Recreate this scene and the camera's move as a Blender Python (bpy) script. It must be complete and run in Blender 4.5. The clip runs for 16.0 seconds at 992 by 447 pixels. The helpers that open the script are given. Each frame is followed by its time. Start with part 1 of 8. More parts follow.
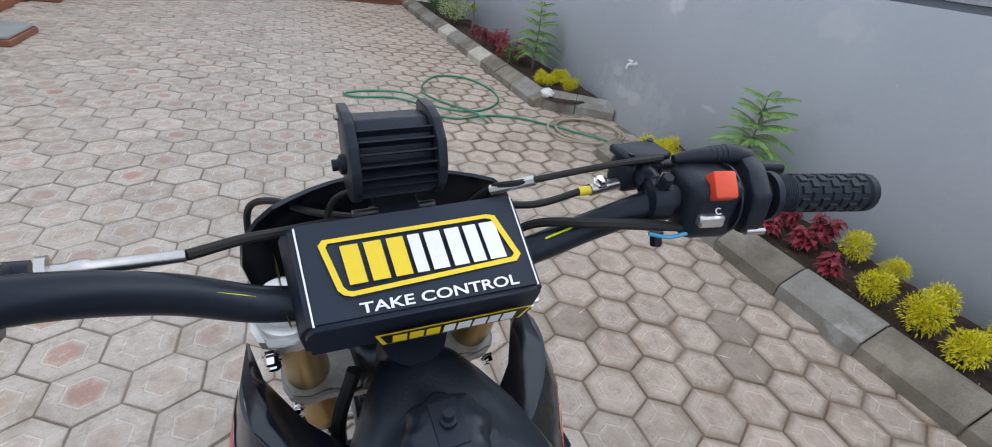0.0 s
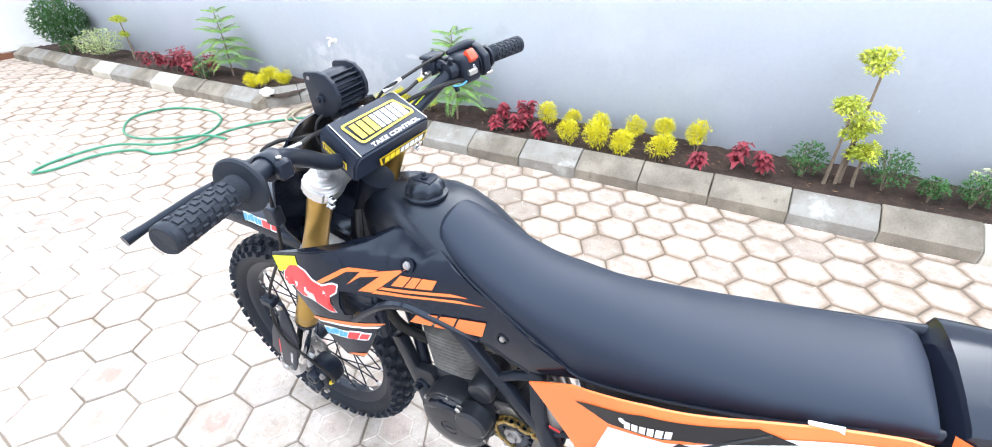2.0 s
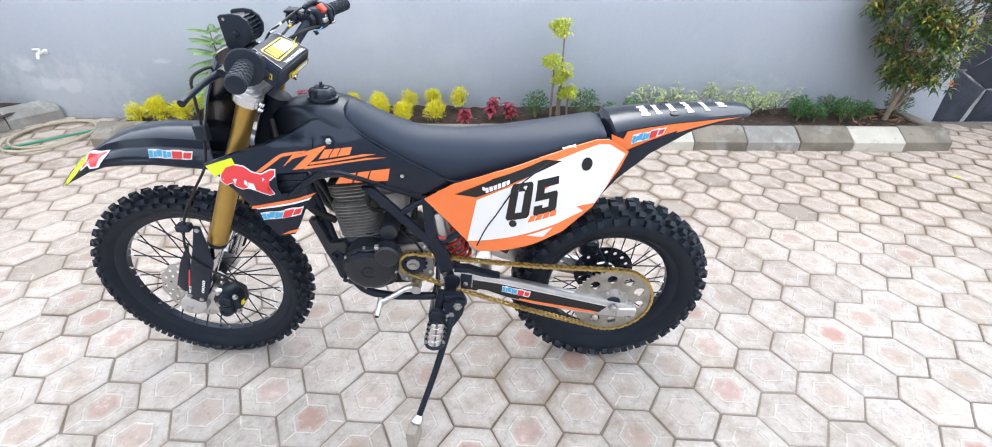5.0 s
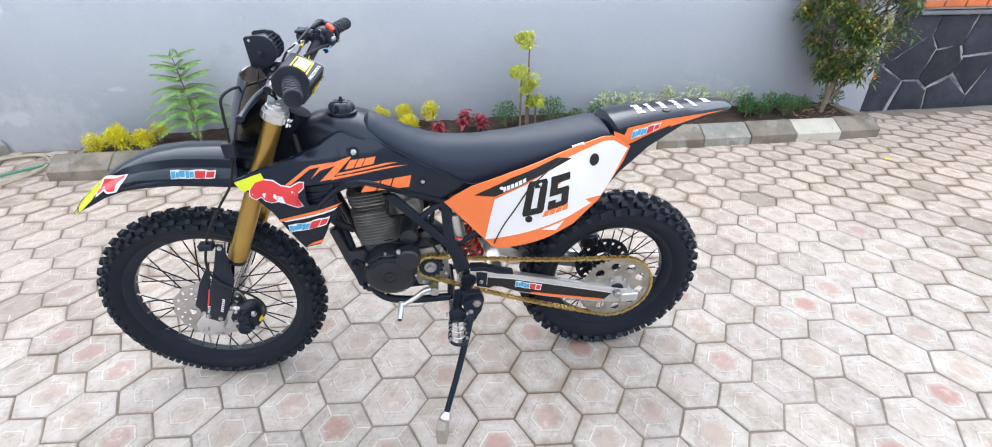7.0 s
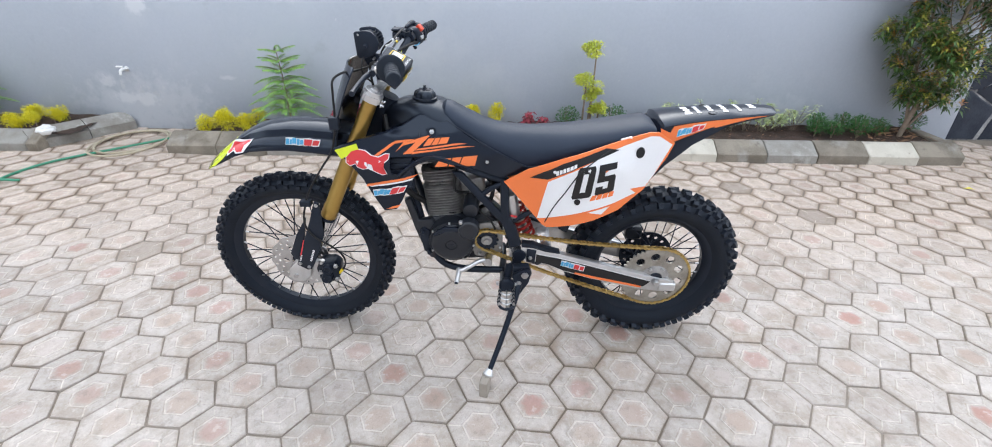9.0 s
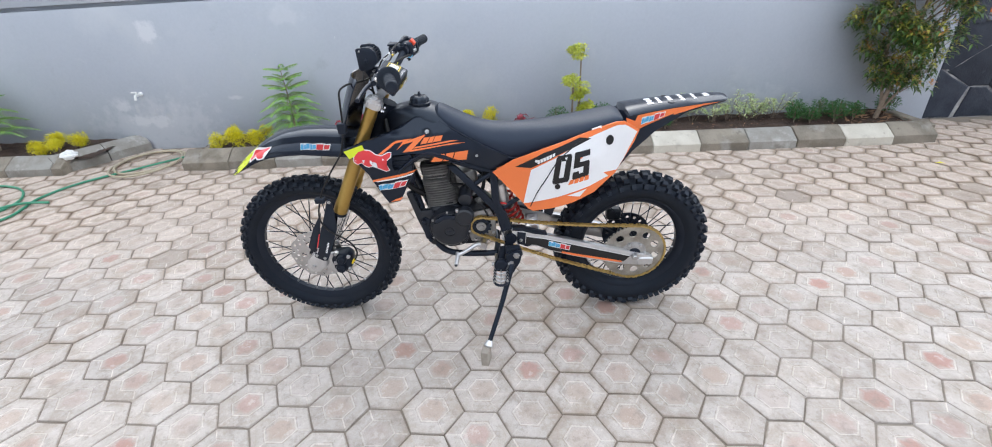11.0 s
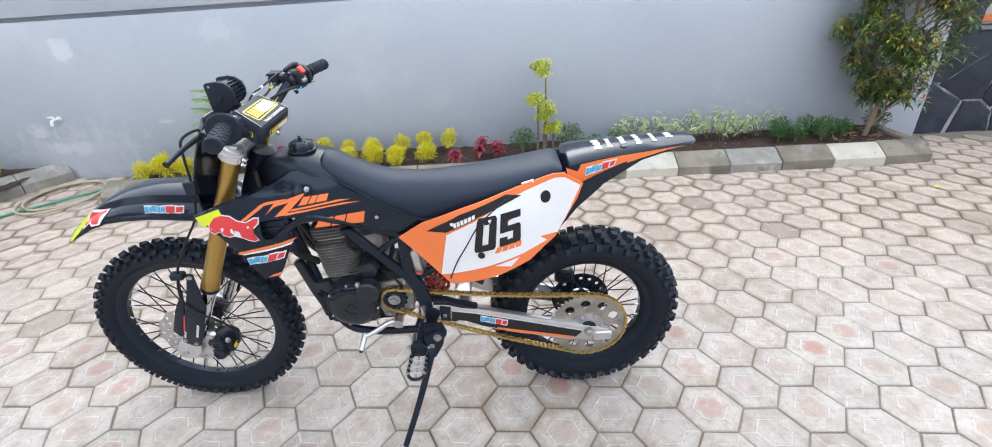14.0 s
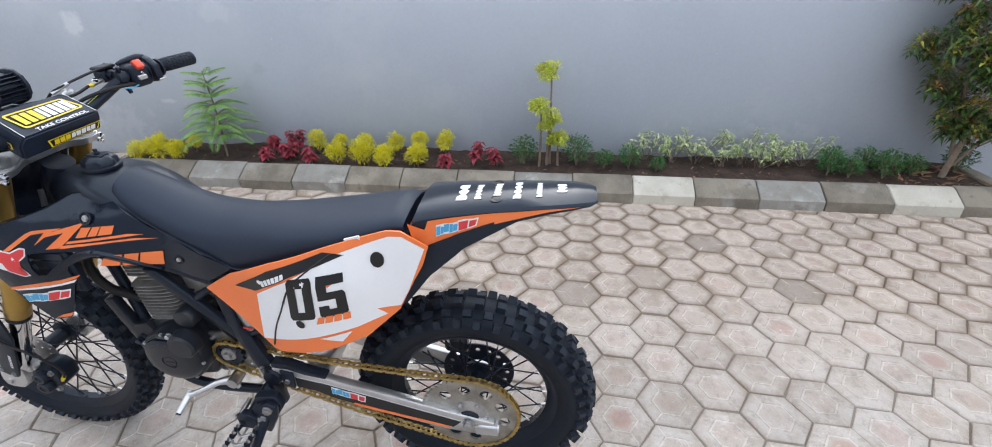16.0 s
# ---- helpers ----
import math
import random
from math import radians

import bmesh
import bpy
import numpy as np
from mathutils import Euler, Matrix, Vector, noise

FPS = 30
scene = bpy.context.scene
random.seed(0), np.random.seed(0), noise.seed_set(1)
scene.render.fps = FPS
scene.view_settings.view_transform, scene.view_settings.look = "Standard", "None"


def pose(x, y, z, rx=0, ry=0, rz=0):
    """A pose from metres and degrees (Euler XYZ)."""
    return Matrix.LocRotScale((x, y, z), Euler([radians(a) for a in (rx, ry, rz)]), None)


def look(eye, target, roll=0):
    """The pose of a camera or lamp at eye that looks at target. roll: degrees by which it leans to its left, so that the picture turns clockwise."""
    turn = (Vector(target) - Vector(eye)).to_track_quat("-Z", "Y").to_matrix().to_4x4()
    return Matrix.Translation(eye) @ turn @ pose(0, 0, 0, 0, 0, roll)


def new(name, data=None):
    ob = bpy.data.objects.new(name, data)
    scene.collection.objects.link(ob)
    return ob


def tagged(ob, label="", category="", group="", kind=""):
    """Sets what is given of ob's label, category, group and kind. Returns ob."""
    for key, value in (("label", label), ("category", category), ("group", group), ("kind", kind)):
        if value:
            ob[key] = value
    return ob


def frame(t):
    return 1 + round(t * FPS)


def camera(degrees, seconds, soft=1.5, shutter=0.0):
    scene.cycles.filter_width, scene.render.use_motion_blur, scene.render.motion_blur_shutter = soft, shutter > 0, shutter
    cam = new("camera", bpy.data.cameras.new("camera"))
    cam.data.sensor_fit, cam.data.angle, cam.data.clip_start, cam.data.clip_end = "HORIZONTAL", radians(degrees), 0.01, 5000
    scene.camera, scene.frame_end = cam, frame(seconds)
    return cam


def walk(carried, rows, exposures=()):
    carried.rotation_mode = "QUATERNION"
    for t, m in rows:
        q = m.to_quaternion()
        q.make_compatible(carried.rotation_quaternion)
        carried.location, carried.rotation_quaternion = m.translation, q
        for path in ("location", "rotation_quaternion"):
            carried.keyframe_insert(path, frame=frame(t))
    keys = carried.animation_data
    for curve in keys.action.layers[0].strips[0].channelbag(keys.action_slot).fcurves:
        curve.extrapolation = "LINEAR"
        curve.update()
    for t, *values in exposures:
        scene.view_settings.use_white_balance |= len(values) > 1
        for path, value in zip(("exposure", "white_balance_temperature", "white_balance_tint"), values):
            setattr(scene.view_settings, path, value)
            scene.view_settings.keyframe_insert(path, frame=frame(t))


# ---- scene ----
cam = camera(92.9, 16.0, 1.0)
PATH = [
    (0, (0.144, -0.08, 1.396), (0.952, 1.42, 0.348), 9.6),
    (0.5, (0.054, -0.134, 1.421), (0.775, 1.415, 0.38), 7.5),
    (1, (-0.08, -0.267, 1.468), (0.778, 1.21, 0.428), 2.7),
    (1.5, (-0.273, -0.274, 1.461), (1.055, 0.806, 0.427), -1.1),
    (2, (-0.381, -0.374, 1.461), (1.097, 0.456, 0.399), -1.2),
    (2.5, (-0.476, -0.522, 1.429), (1.158, -0.125, 0.346), 0.5),
    (3, (-0.593, -0.488, 1.432), (1.065, -0.266, 0.336), 2.7),
    (3.5, (-0.747, -0.248, 1.432), (0.899, 0.028, 0.33), 1.5),
    (4, (-0.843, -0.211, 1.428), (0.824, -0.016, 0.34), 1.7),
    (4.5, (-0.967, -0.34, 1.42), (0.737, -0.37, 0.374), 1.2),
    (4.7, (-1.021, -0.338, 1.421), (0.688, -0.375, 0.383), 1.0),
    (6.8, (-1.144, -0.124, 1.435), (0.57, -0.351, 0.43), -0.1),
    (7, (-1.154, -0.137, 1.43), (0.57, -0.363, 0.441), -0.3),
    (7.5, (-1.15, -0.15, 1.424), (0.581, -0.393, 0.453), -0.3),
    (8, (-1.167, -0.116, 1.421), (0.567, -0.396, 0.464), 0.3),
    (8.5, (-1.226, -0.062, 1.42), (0.52, -0.278, 0.468), 1.3),
    (9, (-1.381, -0.129, 1.438), (0.375, -0.121, 0.48), 0.8),
    (9.2, (-1.426, -0.158, 1.439), (0.329, -0.149, 0.48), 1.0),
    (11.3, (-1.621, -0.189, 1.475), (0.15, -0.17, 0.545), -3.1),
    (11.5, (-1.615, -0.234, 1.47), (0.159, -0.226, 0.547), -3.2),
    (12, (-1.574, -0.378, 1.461), (0.207, -0.374, 0.551), -3.1),
    (12.5, (-1.523, -0.44, 1.458), (0.261, -0.434, 0.554), -2.9),
    (13, (-1.345, -0.461, 1.454), (0.44, -0.449, 0.551), -3.1),
    (13.5, (-1.187, -0.445, 1.447), (0.6, -0.455, 0.548), -2.9),
    (14, (-1.153, -0.436, 1.463), (0.629, -0.454, 0.556), -2.8),
    (14.5, (-1.141, -0.533, 1.473), (0.635, -0.323, 0.578), -3.4),
    (15, (-1.082, -0.753, 1.466), (0.693, -0.54, 0.568), -3.0),
    (15.5, (-0.967, -0.868, 1.447), (0.804, -0.659, 0.541), -3.2),
    (16, (-0.718, -0.955, 1.437), (1.041, -0.74, 0.51), -0.6),
]
walk(cam, [(t, look(eye, target, roll)) for t, eye, target, roll in PATH],
     exposures=[(0, 0.47, 6340, 10), (0.5, 0.80, 6340, 10), (1.0, 1.20, 6340, 10), (1.5, 1.95, 6340, 10), (2.0, 2.08, 6340, 10), (2.5, 2.06, 6340, 10), (3.0, 1.38, 6340, 10), (3.5, 1.92, 6340, 10), (4.5, 1.62, 6340, 10), (7.0, 1.40, 6340, 10), (8.5, 1.30, 6340, 10), (9.0, 1.16, 6340, 10), (11.5, 1.10, 6340, 10), (13, 1.21, 6340, 10), (14, 1.28, 6340, 10), (14.5, 1.54, 6340, 10), (15.2, 1.22, 6340, 10), (16, 0.90, 6340, 10)])

# ---- daylight: bright overcast ----
SUN_UP, SUN_ROUND = 37.0, 90.0
world = bpy.data.worlds.new("overcast_sky")
scene.world = world
world.use_nodes = True
wn, wl = world.node_tree.nodes, world.node_tree.links
sky = wn.new("ShaderNodeTexSky")
sky.sky_type = "NISHITA"
sky.sun_disc = False
sky.sun_elevation, sky.sun_rotation = radians(SUN_UP), radians(SUN_ROUND)
sky.dust_density, sky.air_density, sky.ozone_density = 5.0, 1.0, 2.0
pale = wn.new("ShaderNodeHueSaturation")
pale.inputs["Saturation"].default_value = 0.6
wl.new(sky.outputs[0], pale.inputs["Color"])
cloud = wn.new("ShaderNodeMix")
cloud.data_type = "RGBA"
cloud.inputs["Factor"].default_value = 0.75
cloud.inputs["B"].default_value = (7.15, 7.6, 8.2, 1)
wl.new(pale.outputs[0], cloud.inputs["A"])
wl.new(cloud.outputs["Result"], wn["Background"].inputs[0])
wn["Background"].inputs[1].default_value = 0.15
sun = new("sun", bpy.data.lights.new("sun", "SUN"))
sun.data.energy, sun.data.angle, sun.data.color = 0.25, radians(70), (1.0, 1.0, 1.0)
sun.rotation_euler = Euler((radians(90 - SUN_UP), 0, radians(180 - SUN_ROUND)))


# ---- materials ----
def mat(name, base, rough=0.6, metal=0.0, dark=None, scale=6.0, grain=60.0, bump=0.1, amount=0.5, coat=0.0, spread=0.0, depth=0.003, place=False, stain=None, sharp=0.35, spec=0.5, sheen=None):
    """A node material: two scales of noise between base and dark, fine relief, a per-piece spread, and stains (colour, scale, threshold)."""
    m = bpy.data.materials.new(name)
    m.use_nodes = True
    n, l = m.node_tree.nodes, m.node_tree.links
    bsdf = n["Principled BSDF"]
    dark = dark or tuple(c * 0.7 for c in base)
    spot = n.new("ShaderNodeNewGeometry").outputs["Position"] if place else n.new("ShaderNodeTexCoord").outputs["Object"]
    big, fine = n.new("ShaderNodeTexNoise"), n.new("ShaderNodeTexNoise")
    big.inputs["Scale"].default_value, big.inputs["Detail"].default_value = scale, 5
    fine.inputs["Scale"].default_value, fine.inputs["Detail"].default_value = grain, 4
    for t in (big, fine):
        l.new(spot, t.inputs["Vector"])
    add = n.new("ShaderNodeMath")
    add.operation = "MULTIPLY_ADD"
    add.inputs[1].default_value = sharp
    l.new(fine.outputs["Fac"], add.inputs[0])
    l.new(big.outputs["Fac"], add.inputs[2])
    ramp = n.new("ShaderNodeMapRange")
    ramp.inputs["From Min"].default_value, ramp.inputs["From Max"].default_value = 0.5, 0.85
    ramp.inputs["To Max"].default_value = amount
    l.new(add.outputs[0], ramp.inputs["Value"])
    mix = n.new("ShaderNodeMix")
    mix.data_type = "RGBA"
    mix.inputs["A"].default_value, mix.inputs["B"].default_value = (*base, 1), (*dark, 1)
    l.new(ramp.outputs[0], mix.inputs["Factor"])
    colour = mix.outputs["Result"]
    if spread:
        info, geo = n.new("ShaderNodeObjectInfo"), n.new("ShaderNodeNewGeometry")
        both = n.new("ShaderNodeMath")
        both.operation = "ADD"
        l.new(info.outputs["Random"], both.inputs[0])
        l.new(geo.outputs["Random Per Island"], both.inputs[1])
        wrap = n.new("ShaderNodeMath")
        wrap.operation = "FRACT"
        l.new(both.outputs[0], wrap.inputs[0])
        lift = n.new("ShaderNodeMapRange")
        lift.inputs["To Min"].default_value, lift.inputs["To Max"].default_value = 1 - spread, 1 + spread
        l.new(wrap.outputs[0], lift.inputs["Value"])
        hsv = n.new("ShaderNodeHueSaturation")
        l.new(colour, hsv.inputs["Color"])
        l.new(lift.outputs[0], hsv.inputs["Value"])
        colour = hsv.outputs[0]
    for tone, size, edge in stain or ():
        patch, cut, blend = n.new("ShaderNodeTexNoise"), n.new("ShaderNodeMapRange"), n.new("ShaderNodeMix")
        patch.inputs["Scale"].default_value, patch.inputs["Detail"].default_value, patch.inputs["Roughness"].default_value = size, 8, 0.62
        l.new(spot, patch.inputs["Vector"])
        cut.inputs["From Min"].default_value, cut.inputs["From Max"].default_value, cut.inputs["To Max"].default_value = edge, edge + 0.16, 0.85
        l.new(patch.outputs["Fac"], cut.inputs["Value"])
        blend.data_type = "RGBA"
        blend.inputs["B"].default_value = (*tone, 1)
        l.new(cut.outputs[0], blend.inputs["Factor"])
        l.new(colour, blend.inputs["A"])
        colour = blend.outputs["Result"]
    l.new(colour, bsdf.inputs["Base Color"])
    bsdf.inputs["Roughness"].default_value, bsdf.inputs["Metallic"].default_value = rough, metal
    bsdf.inputs["Specular IOR Level"].default_value = spec
    if sheen:
        bsdf.inputs["Specular Tint"].default_value = (*sheen, 1)
    bsdf.inputs["Coat Weight"].default_value, bsdf.inputs["Coat Roughness"].default_value = coat, 0.12
    if bump:
        b = n.new("ShaderNodeBump")
        b.inputs["Strength"].default_value, b.inputs["Distance"].default_value = bump, depth
        l.new(fine.outputs["Fac"], b.inputs["Height"])
        l.new(b.outputs[0], bsdf.inputs["Normal"])
    return m


def paver_mat(name, light, tan, spot=1.0):
    """Worn concrete: a tinted spot round the core, soiled rims, and a dirtier zone towards the kerb."""
    m = bpy.data.materials.new(name)
    m.use_nodes = True
    n, l = m.node_tree.nodes, m.node_tree.links
    bsdf = n["Principled BSDF"]

    def calc(op, a, b=0.0, c=0.0):
        node = n.new("ShaderNodeMath")
        node.operation = op
        for k, v in enumerate((a, b, c)):
            if isinstance(v, (int, float)):
                node.inputs[k].default_value = v
            else:
                l.new(v, node.inputs[k])
        return node.outputs[0]

    def span(v, a, b, top=1.0):
        node = n.new("ShaderNodeMapRange")
        node.inputs["From Min"].default_value, node.inputs["From Max"].default_value, node.inputs["To Max"].default_value = a, b, top
        l.new(v, node.inputs["Value"])
        return node.outputs[0]

    def blend(f, a, b):
        node = n.new("ShaderNodeMix")
        node.data_type = "RGBA"
        l.new(f, node.inputs["Factor"])
        for v, key in ((a, "A"), (b, "B")):
            if isinstance(v, tuple):
                node.inputs[key].default_value = (*v, 1)
            else:
                l.new(v, node.inputs[key])
        return node.outputs["Result"]

    place = n.new("ShaderNodeNewGeometry")

    def cloud_of(scale, detail=4, rough=0.55):
        node = n.new("ShaderNodeTexNoise")
        node.inputs["Scale"].default_value, node.inputs["Detail"].default_value, node.inputs["Roughness"].default_value = scale, detail, rough
        l.new(place.outputs["Position"], node.inputs["Vector"])
        return node.outputs["Fac"]

    wide, patchy, mottled, grain = cloud_of(0.75, 3), cloud_of(7.0, 6, 0.62), cloud_of(42.0, 5, 0.6), cloud_of(230.0, 3)
    core = n.new("ShaderNodeAttribute")
    core.attribute_name = "core_distance"
    core = core.outputs["Fac"]
    one = calc("FRACT", calc("ADD", n.new("ShaderNodeObjectInfo").outputs["Random"], place.outputs["Random Per Island"]))
    two, three = calc("FRACT", calc("MULTIPLY", one, 7.31)), calc("FRACT", calc("MULTIPLY", one, 23.7))
    axes = n.new("ShaderNodeSeparateXYZ")
    l.new(place.outputs["Position"], axes.inputs[0])
    zone = span(calc("ADD", wide, calc("SUBTRACT", span(axes.outputs["X"], 0.2, 1.9, 0.20), 0.055)), 0.44, 0.66)
    colour = blend(span(calc("MULTIPLY_ADD", mottled, 0.5, patchy), 0.62, 0.95), light, tan)
    kerbward = span(calc("MULTIPLY_ADD", wide, 0.8, axes.outputs["X"]), 0.75, 1.9)
    colour = blend(calc("MULTIPLY", kerbward, 0.65), colour, tuple(c * k for c, k in zip(light, (1.13, 1.0, 0.89))))
    tint = blend(span(two, 0.10, 0.62), (0.38, 0.185, 0.145), (0.40, 0.305, 0.245))
    round_core = span(calc("MULTIPLY_ADD", calc("SUBTRACT", patchy, 0.5), 0.65, calc("MULTIPLY_ADD", calc("SUBTRACT", mottled, 0.5), 0.45, core)), 0.50, 0.32)
    colour = blend(calc("MULTIPLY", calc("MULTIPLY", round_core, calc("MULTIPLY_ADD", kerbward, -0.6, 1.0)), span(three, -0.05, 1.0, 0.80 * spot)), colour, tint)
    flaked = cloud_of(17.0, 9, 0.74)
    colour = blend(calc("MULTIPLY", span(flaked, 0.54, 0.60), 0.42), colour, tuple(c * 0.70 for c in tan))
    colour = blend(calc("MULTIPLY", span(flaked, 0.44, 0.39), 0.45), colour, tuple(min(0.8, c * 1.22) for c in light))
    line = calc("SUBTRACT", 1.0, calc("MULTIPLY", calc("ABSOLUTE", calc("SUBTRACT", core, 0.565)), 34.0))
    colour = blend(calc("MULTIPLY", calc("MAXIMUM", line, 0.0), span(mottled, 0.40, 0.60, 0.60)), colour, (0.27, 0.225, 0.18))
    worn = calc("MULTIPLY", span(patchy, 0.52, 0.66), calc("MULTIPLY_ADD", zone, 0.62, 0.16))
    colour = blend(worn, colour, (0.34, 0.275, 0.215))
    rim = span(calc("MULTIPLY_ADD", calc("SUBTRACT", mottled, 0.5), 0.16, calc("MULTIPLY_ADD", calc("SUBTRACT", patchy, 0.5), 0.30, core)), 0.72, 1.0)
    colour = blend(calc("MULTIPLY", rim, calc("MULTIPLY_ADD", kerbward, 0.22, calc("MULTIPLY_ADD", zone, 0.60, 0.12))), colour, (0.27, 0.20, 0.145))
    soaked = calc("MULTIPLY", calc("GREATER_THAN", calc("MULTIPLY_ADD", zone, 0.032, two), 1.0), 0.48)
    colour = blend(soaked, colour, (0.25, 0.205, 0.165))
    colour = blend(calc("MULTIPLY", span(cloud_of(150.0, 2), 0.66, 0.74), 0.55), colour, (0.22, 0.19, 0.16))
    shade = n.new("ShaderNodeHueSaturation")
    l.new(colour, shade.inputs["Color"])
    l.new(calc("MULTIPLY", calc("MULTIPLY_ADD", one, 0.20, 0.90), calc("MULTIPLY_ADD", grain, 0.36, 0.82)), shade.inputs["Value"])
    l.new(shade.outputs[0], bsdf.inputs["Base Color"])
    bsdf.inputs["Roughness"].default_value, bsdf.inputs["Specular IOR Level"].default_value = 0.82, 0.35
    b = n.new("ShaderNodeBump")
    b.inputs["Strength"].default_value, b.inputs["Distance"].default_value = 0.9, 0.004
    l.new(calc("MULTIPLY_ADD", grain, 0.6, mottled), b.inputs["Height"])
    l.new(b.outputs[0], bsdf.inputs["Normal"])
    return m


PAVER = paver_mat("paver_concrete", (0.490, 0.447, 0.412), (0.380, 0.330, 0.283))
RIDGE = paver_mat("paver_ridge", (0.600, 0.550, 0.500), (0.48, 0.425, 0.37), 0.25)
JOINT = mat("joint_sand", (0.27, 0.235, 0.198), 0.95, dark=(0.15, 0.116, 0.085), scale=0.9, grain=160, bump=0.7, amount=1.0)
KERB = mat("kerb_concrete", (0.285, 0.250, 0.200), 0.9, dark=(0.145, 0.125, 0.10), scale=5, grain=110, bump=0.6, amount=0.9, spread=0.14, place=True, stain=(((0.36, 0.35, 0.325), 3.1, 0.56), ((0.15, 0.125, 0.095), 4.5, 0.52), ((0.11, 0.095, 0.075), 14.0, 0.60)))
KERB_WHITE = mat("kerb_white_paint", (0.58, 0.545, 0.47), 0.8, dark=(0.42, 0.385, 0.32), scale=6, grain=90, bump=0.4, amount=0.7, place=True, stain=(((0.34, 0.31, 0.26), 9.0, 0.55), ((0.20, 0.17, 0.13), 17.0, 0.62)))
KERB_PALE = mat("kerb_faded_paint", (0.30, 0.29, 0.265), 0.85, dark=(0.22, 0.20, 0.175), scale=8, grain=90, bump=0.5, amount=1.0, place=True, stain=(((0.52, 0.51, 0.48), 5.0, 0.55), ((0.15, 0.14, 0.12), 11.0, 0.62)))
WALL = mat("wall_grey_paint", (0.395, 0.425, 0.475), 0.55, dark=(0.340, 0.370, 0.420), scale=0.9, grain=45, bump=0.12, amount=0.8, stain=(((0.43, 0.455, 0.49), 1.1, 0.57), ((0.30, 0.32, 0.35), 2.3, 0.64), ((0.45, 0.47, 0.50), 6.0, 0.68)))


def wall_patches(m, spots):
    """Pale plaster patches and splash marks, each (y, z, half width, half height, strength), on the boundary wall."""
    n, l = m.node_tree.nodes, m.node_tree.links
    bsdf = n["Principled BSDF"]
    colour = bsdf.inputs["Base Color"].links[0].from_socket
    place = n.new("ShaderNodeNewGeometry").outputs["Position"]
    ragged = n.new("ShaderNodeTexNoise")
    ragged.inputs["Scale"].default_value, ragged.inputs["Detail"].default_value, ragged.inputs["Roughness"].default_value = 9.0, 7, 0.65
    l.new(place, ragged.inputs["Vector"])
    for y, z, wy, wz, much in spots:
        shift = n.new("ShaderNodeVectorMath")
        shift.operation = "SUBTRACT"
        shift.inputs[1].default_value = (WALL_X, y, z)
        l.new(place, shift.inputs[0])
        size = n.new("ShaderNodeVectorMath")
        size.operation = "MULTIPLY"
        size.inputs[1].default_value = (0.0, 1 / wy, 1 / wz)
        l.new(shift.outputs[0], size.inputs[0])
        far = n.new("ShaderNodeVectorMath")
        far.operation = "LENGTH"
        l.new(size.outputs[0], far.inputs[0])
        edge = n.new("ShaderNodeMath")
        edge.operation = "MULTIPLY_ADD"
        edge.inputs[1].default_value = 2.6
        l.new(ragged.outputs["Fac"], edge.inputs[0])
        l.new(far.outputs["Value"], edge.inputs[2])
        cover = n.new("ShaderNodeMapRange")
        cover.inputs["From Min"].default_value, cover.inputs["From Max"].default_value, cover.inputs["To Max"].default_value = 2.25, 1.75, much
        l.new(edge.outputs[0], cover.inputs["Value"])
        blend = n.new("ShaderNodeMix")
        blend.data_type = "RGBA"
        blend.inputs["B"].default_value = (0.56, 0.575, 0.60, 1)
        l.new(cover.outputs[0], blend.inputs["Factor"])
        l.new(colour, blend.inputs["A"])
        colour = blend.outputs["Result"]
    l.new(colour, bsdf.inputs["Base Color"])


WALL_X, KERB_X = 3.12, 2.41
wall_patches(WALL, ((3.07, 1.13, 0.13, 0.12, 0.7), (3.56, 0.43, 0.09, 0.07, 0.6), (3.44, 0.30, 0.14, 0.08, 0.8), (3.24, 0.29, 0.15, 0.09, 0.8), (3.30, 0.22, 0.75, 0.36, 0.38), (2.42, 0.49, 0.10, 0.03, 0.6), (1.75, 1.22, 0.20, 0.10, 0.25), (-2.6, 0.25, 0.9, 0.16, 0.25)))
STAIN = mat("wall_pale_stain", (0.50, 0.52, 0.55), 0.7, scale=9, grain=70, bump=0.1)
SOIL = mat("garden_soil", (0.075, 0.045, 0.032), 0.97, dark=(0.035, 0.022, 0.016), scale=14, grain=90, bump=1.0, amount=1.0, depth=0.012)
WHITE_WALL = mat("house_white_paint", (0.78, 0.77, 0.74), 0.7, scale=1.5, grain=30, bump=0.08, amount=0.2)
BROWN = mat("plinth_brown_paint", (0.23, 0.095, 0.05), 0.6, scale=5, grain=50, bump=0.15)
TILE = mat("porch_tile", (0.62, 0.61, 0.58), 0.15, scale=2, grain=30, bump=0.02, amount=0.2)
CREAM = mat("porch_cream_wall", (0.62, 0.47, 0.26), 0.6, scale=2, grain=30, bump=0.05)
DOOR_BLUE = mat("door_pale_blue", (0.52, 0.60, 0.70), 0.35, scale=2, grain=30, bump=0.03, amount=0.3)
STONE = mat("black_stone", (0.016, 0.020, 0.031), 0.55, dark=(0.034, 0.040, 0.054), scale=5, grain=60, bump=0.5, amount=0.9, spread=0.35, depth=0.006, spec=0.22, stain=(((0.07, 0.078, 0.095), 7.0, 0.64),))
MORTAR = mat("stone_mortar", (0.42, 0.415, 0.41), 0.95, dark=(0.10, 0.10, 0.11), scale=5, grain=60, bump=0.6, amount=1.0)
COPING = mat("dark_coping", (0.15, 0.16, 0.19), 0.6, scale=6, grain=60, bump=0.2)
BRICK_MORTAR = mat("brick_mortar", (0.40, 0.37, 0.33), 0.95, scale=12, grain=80, bump=0.6)
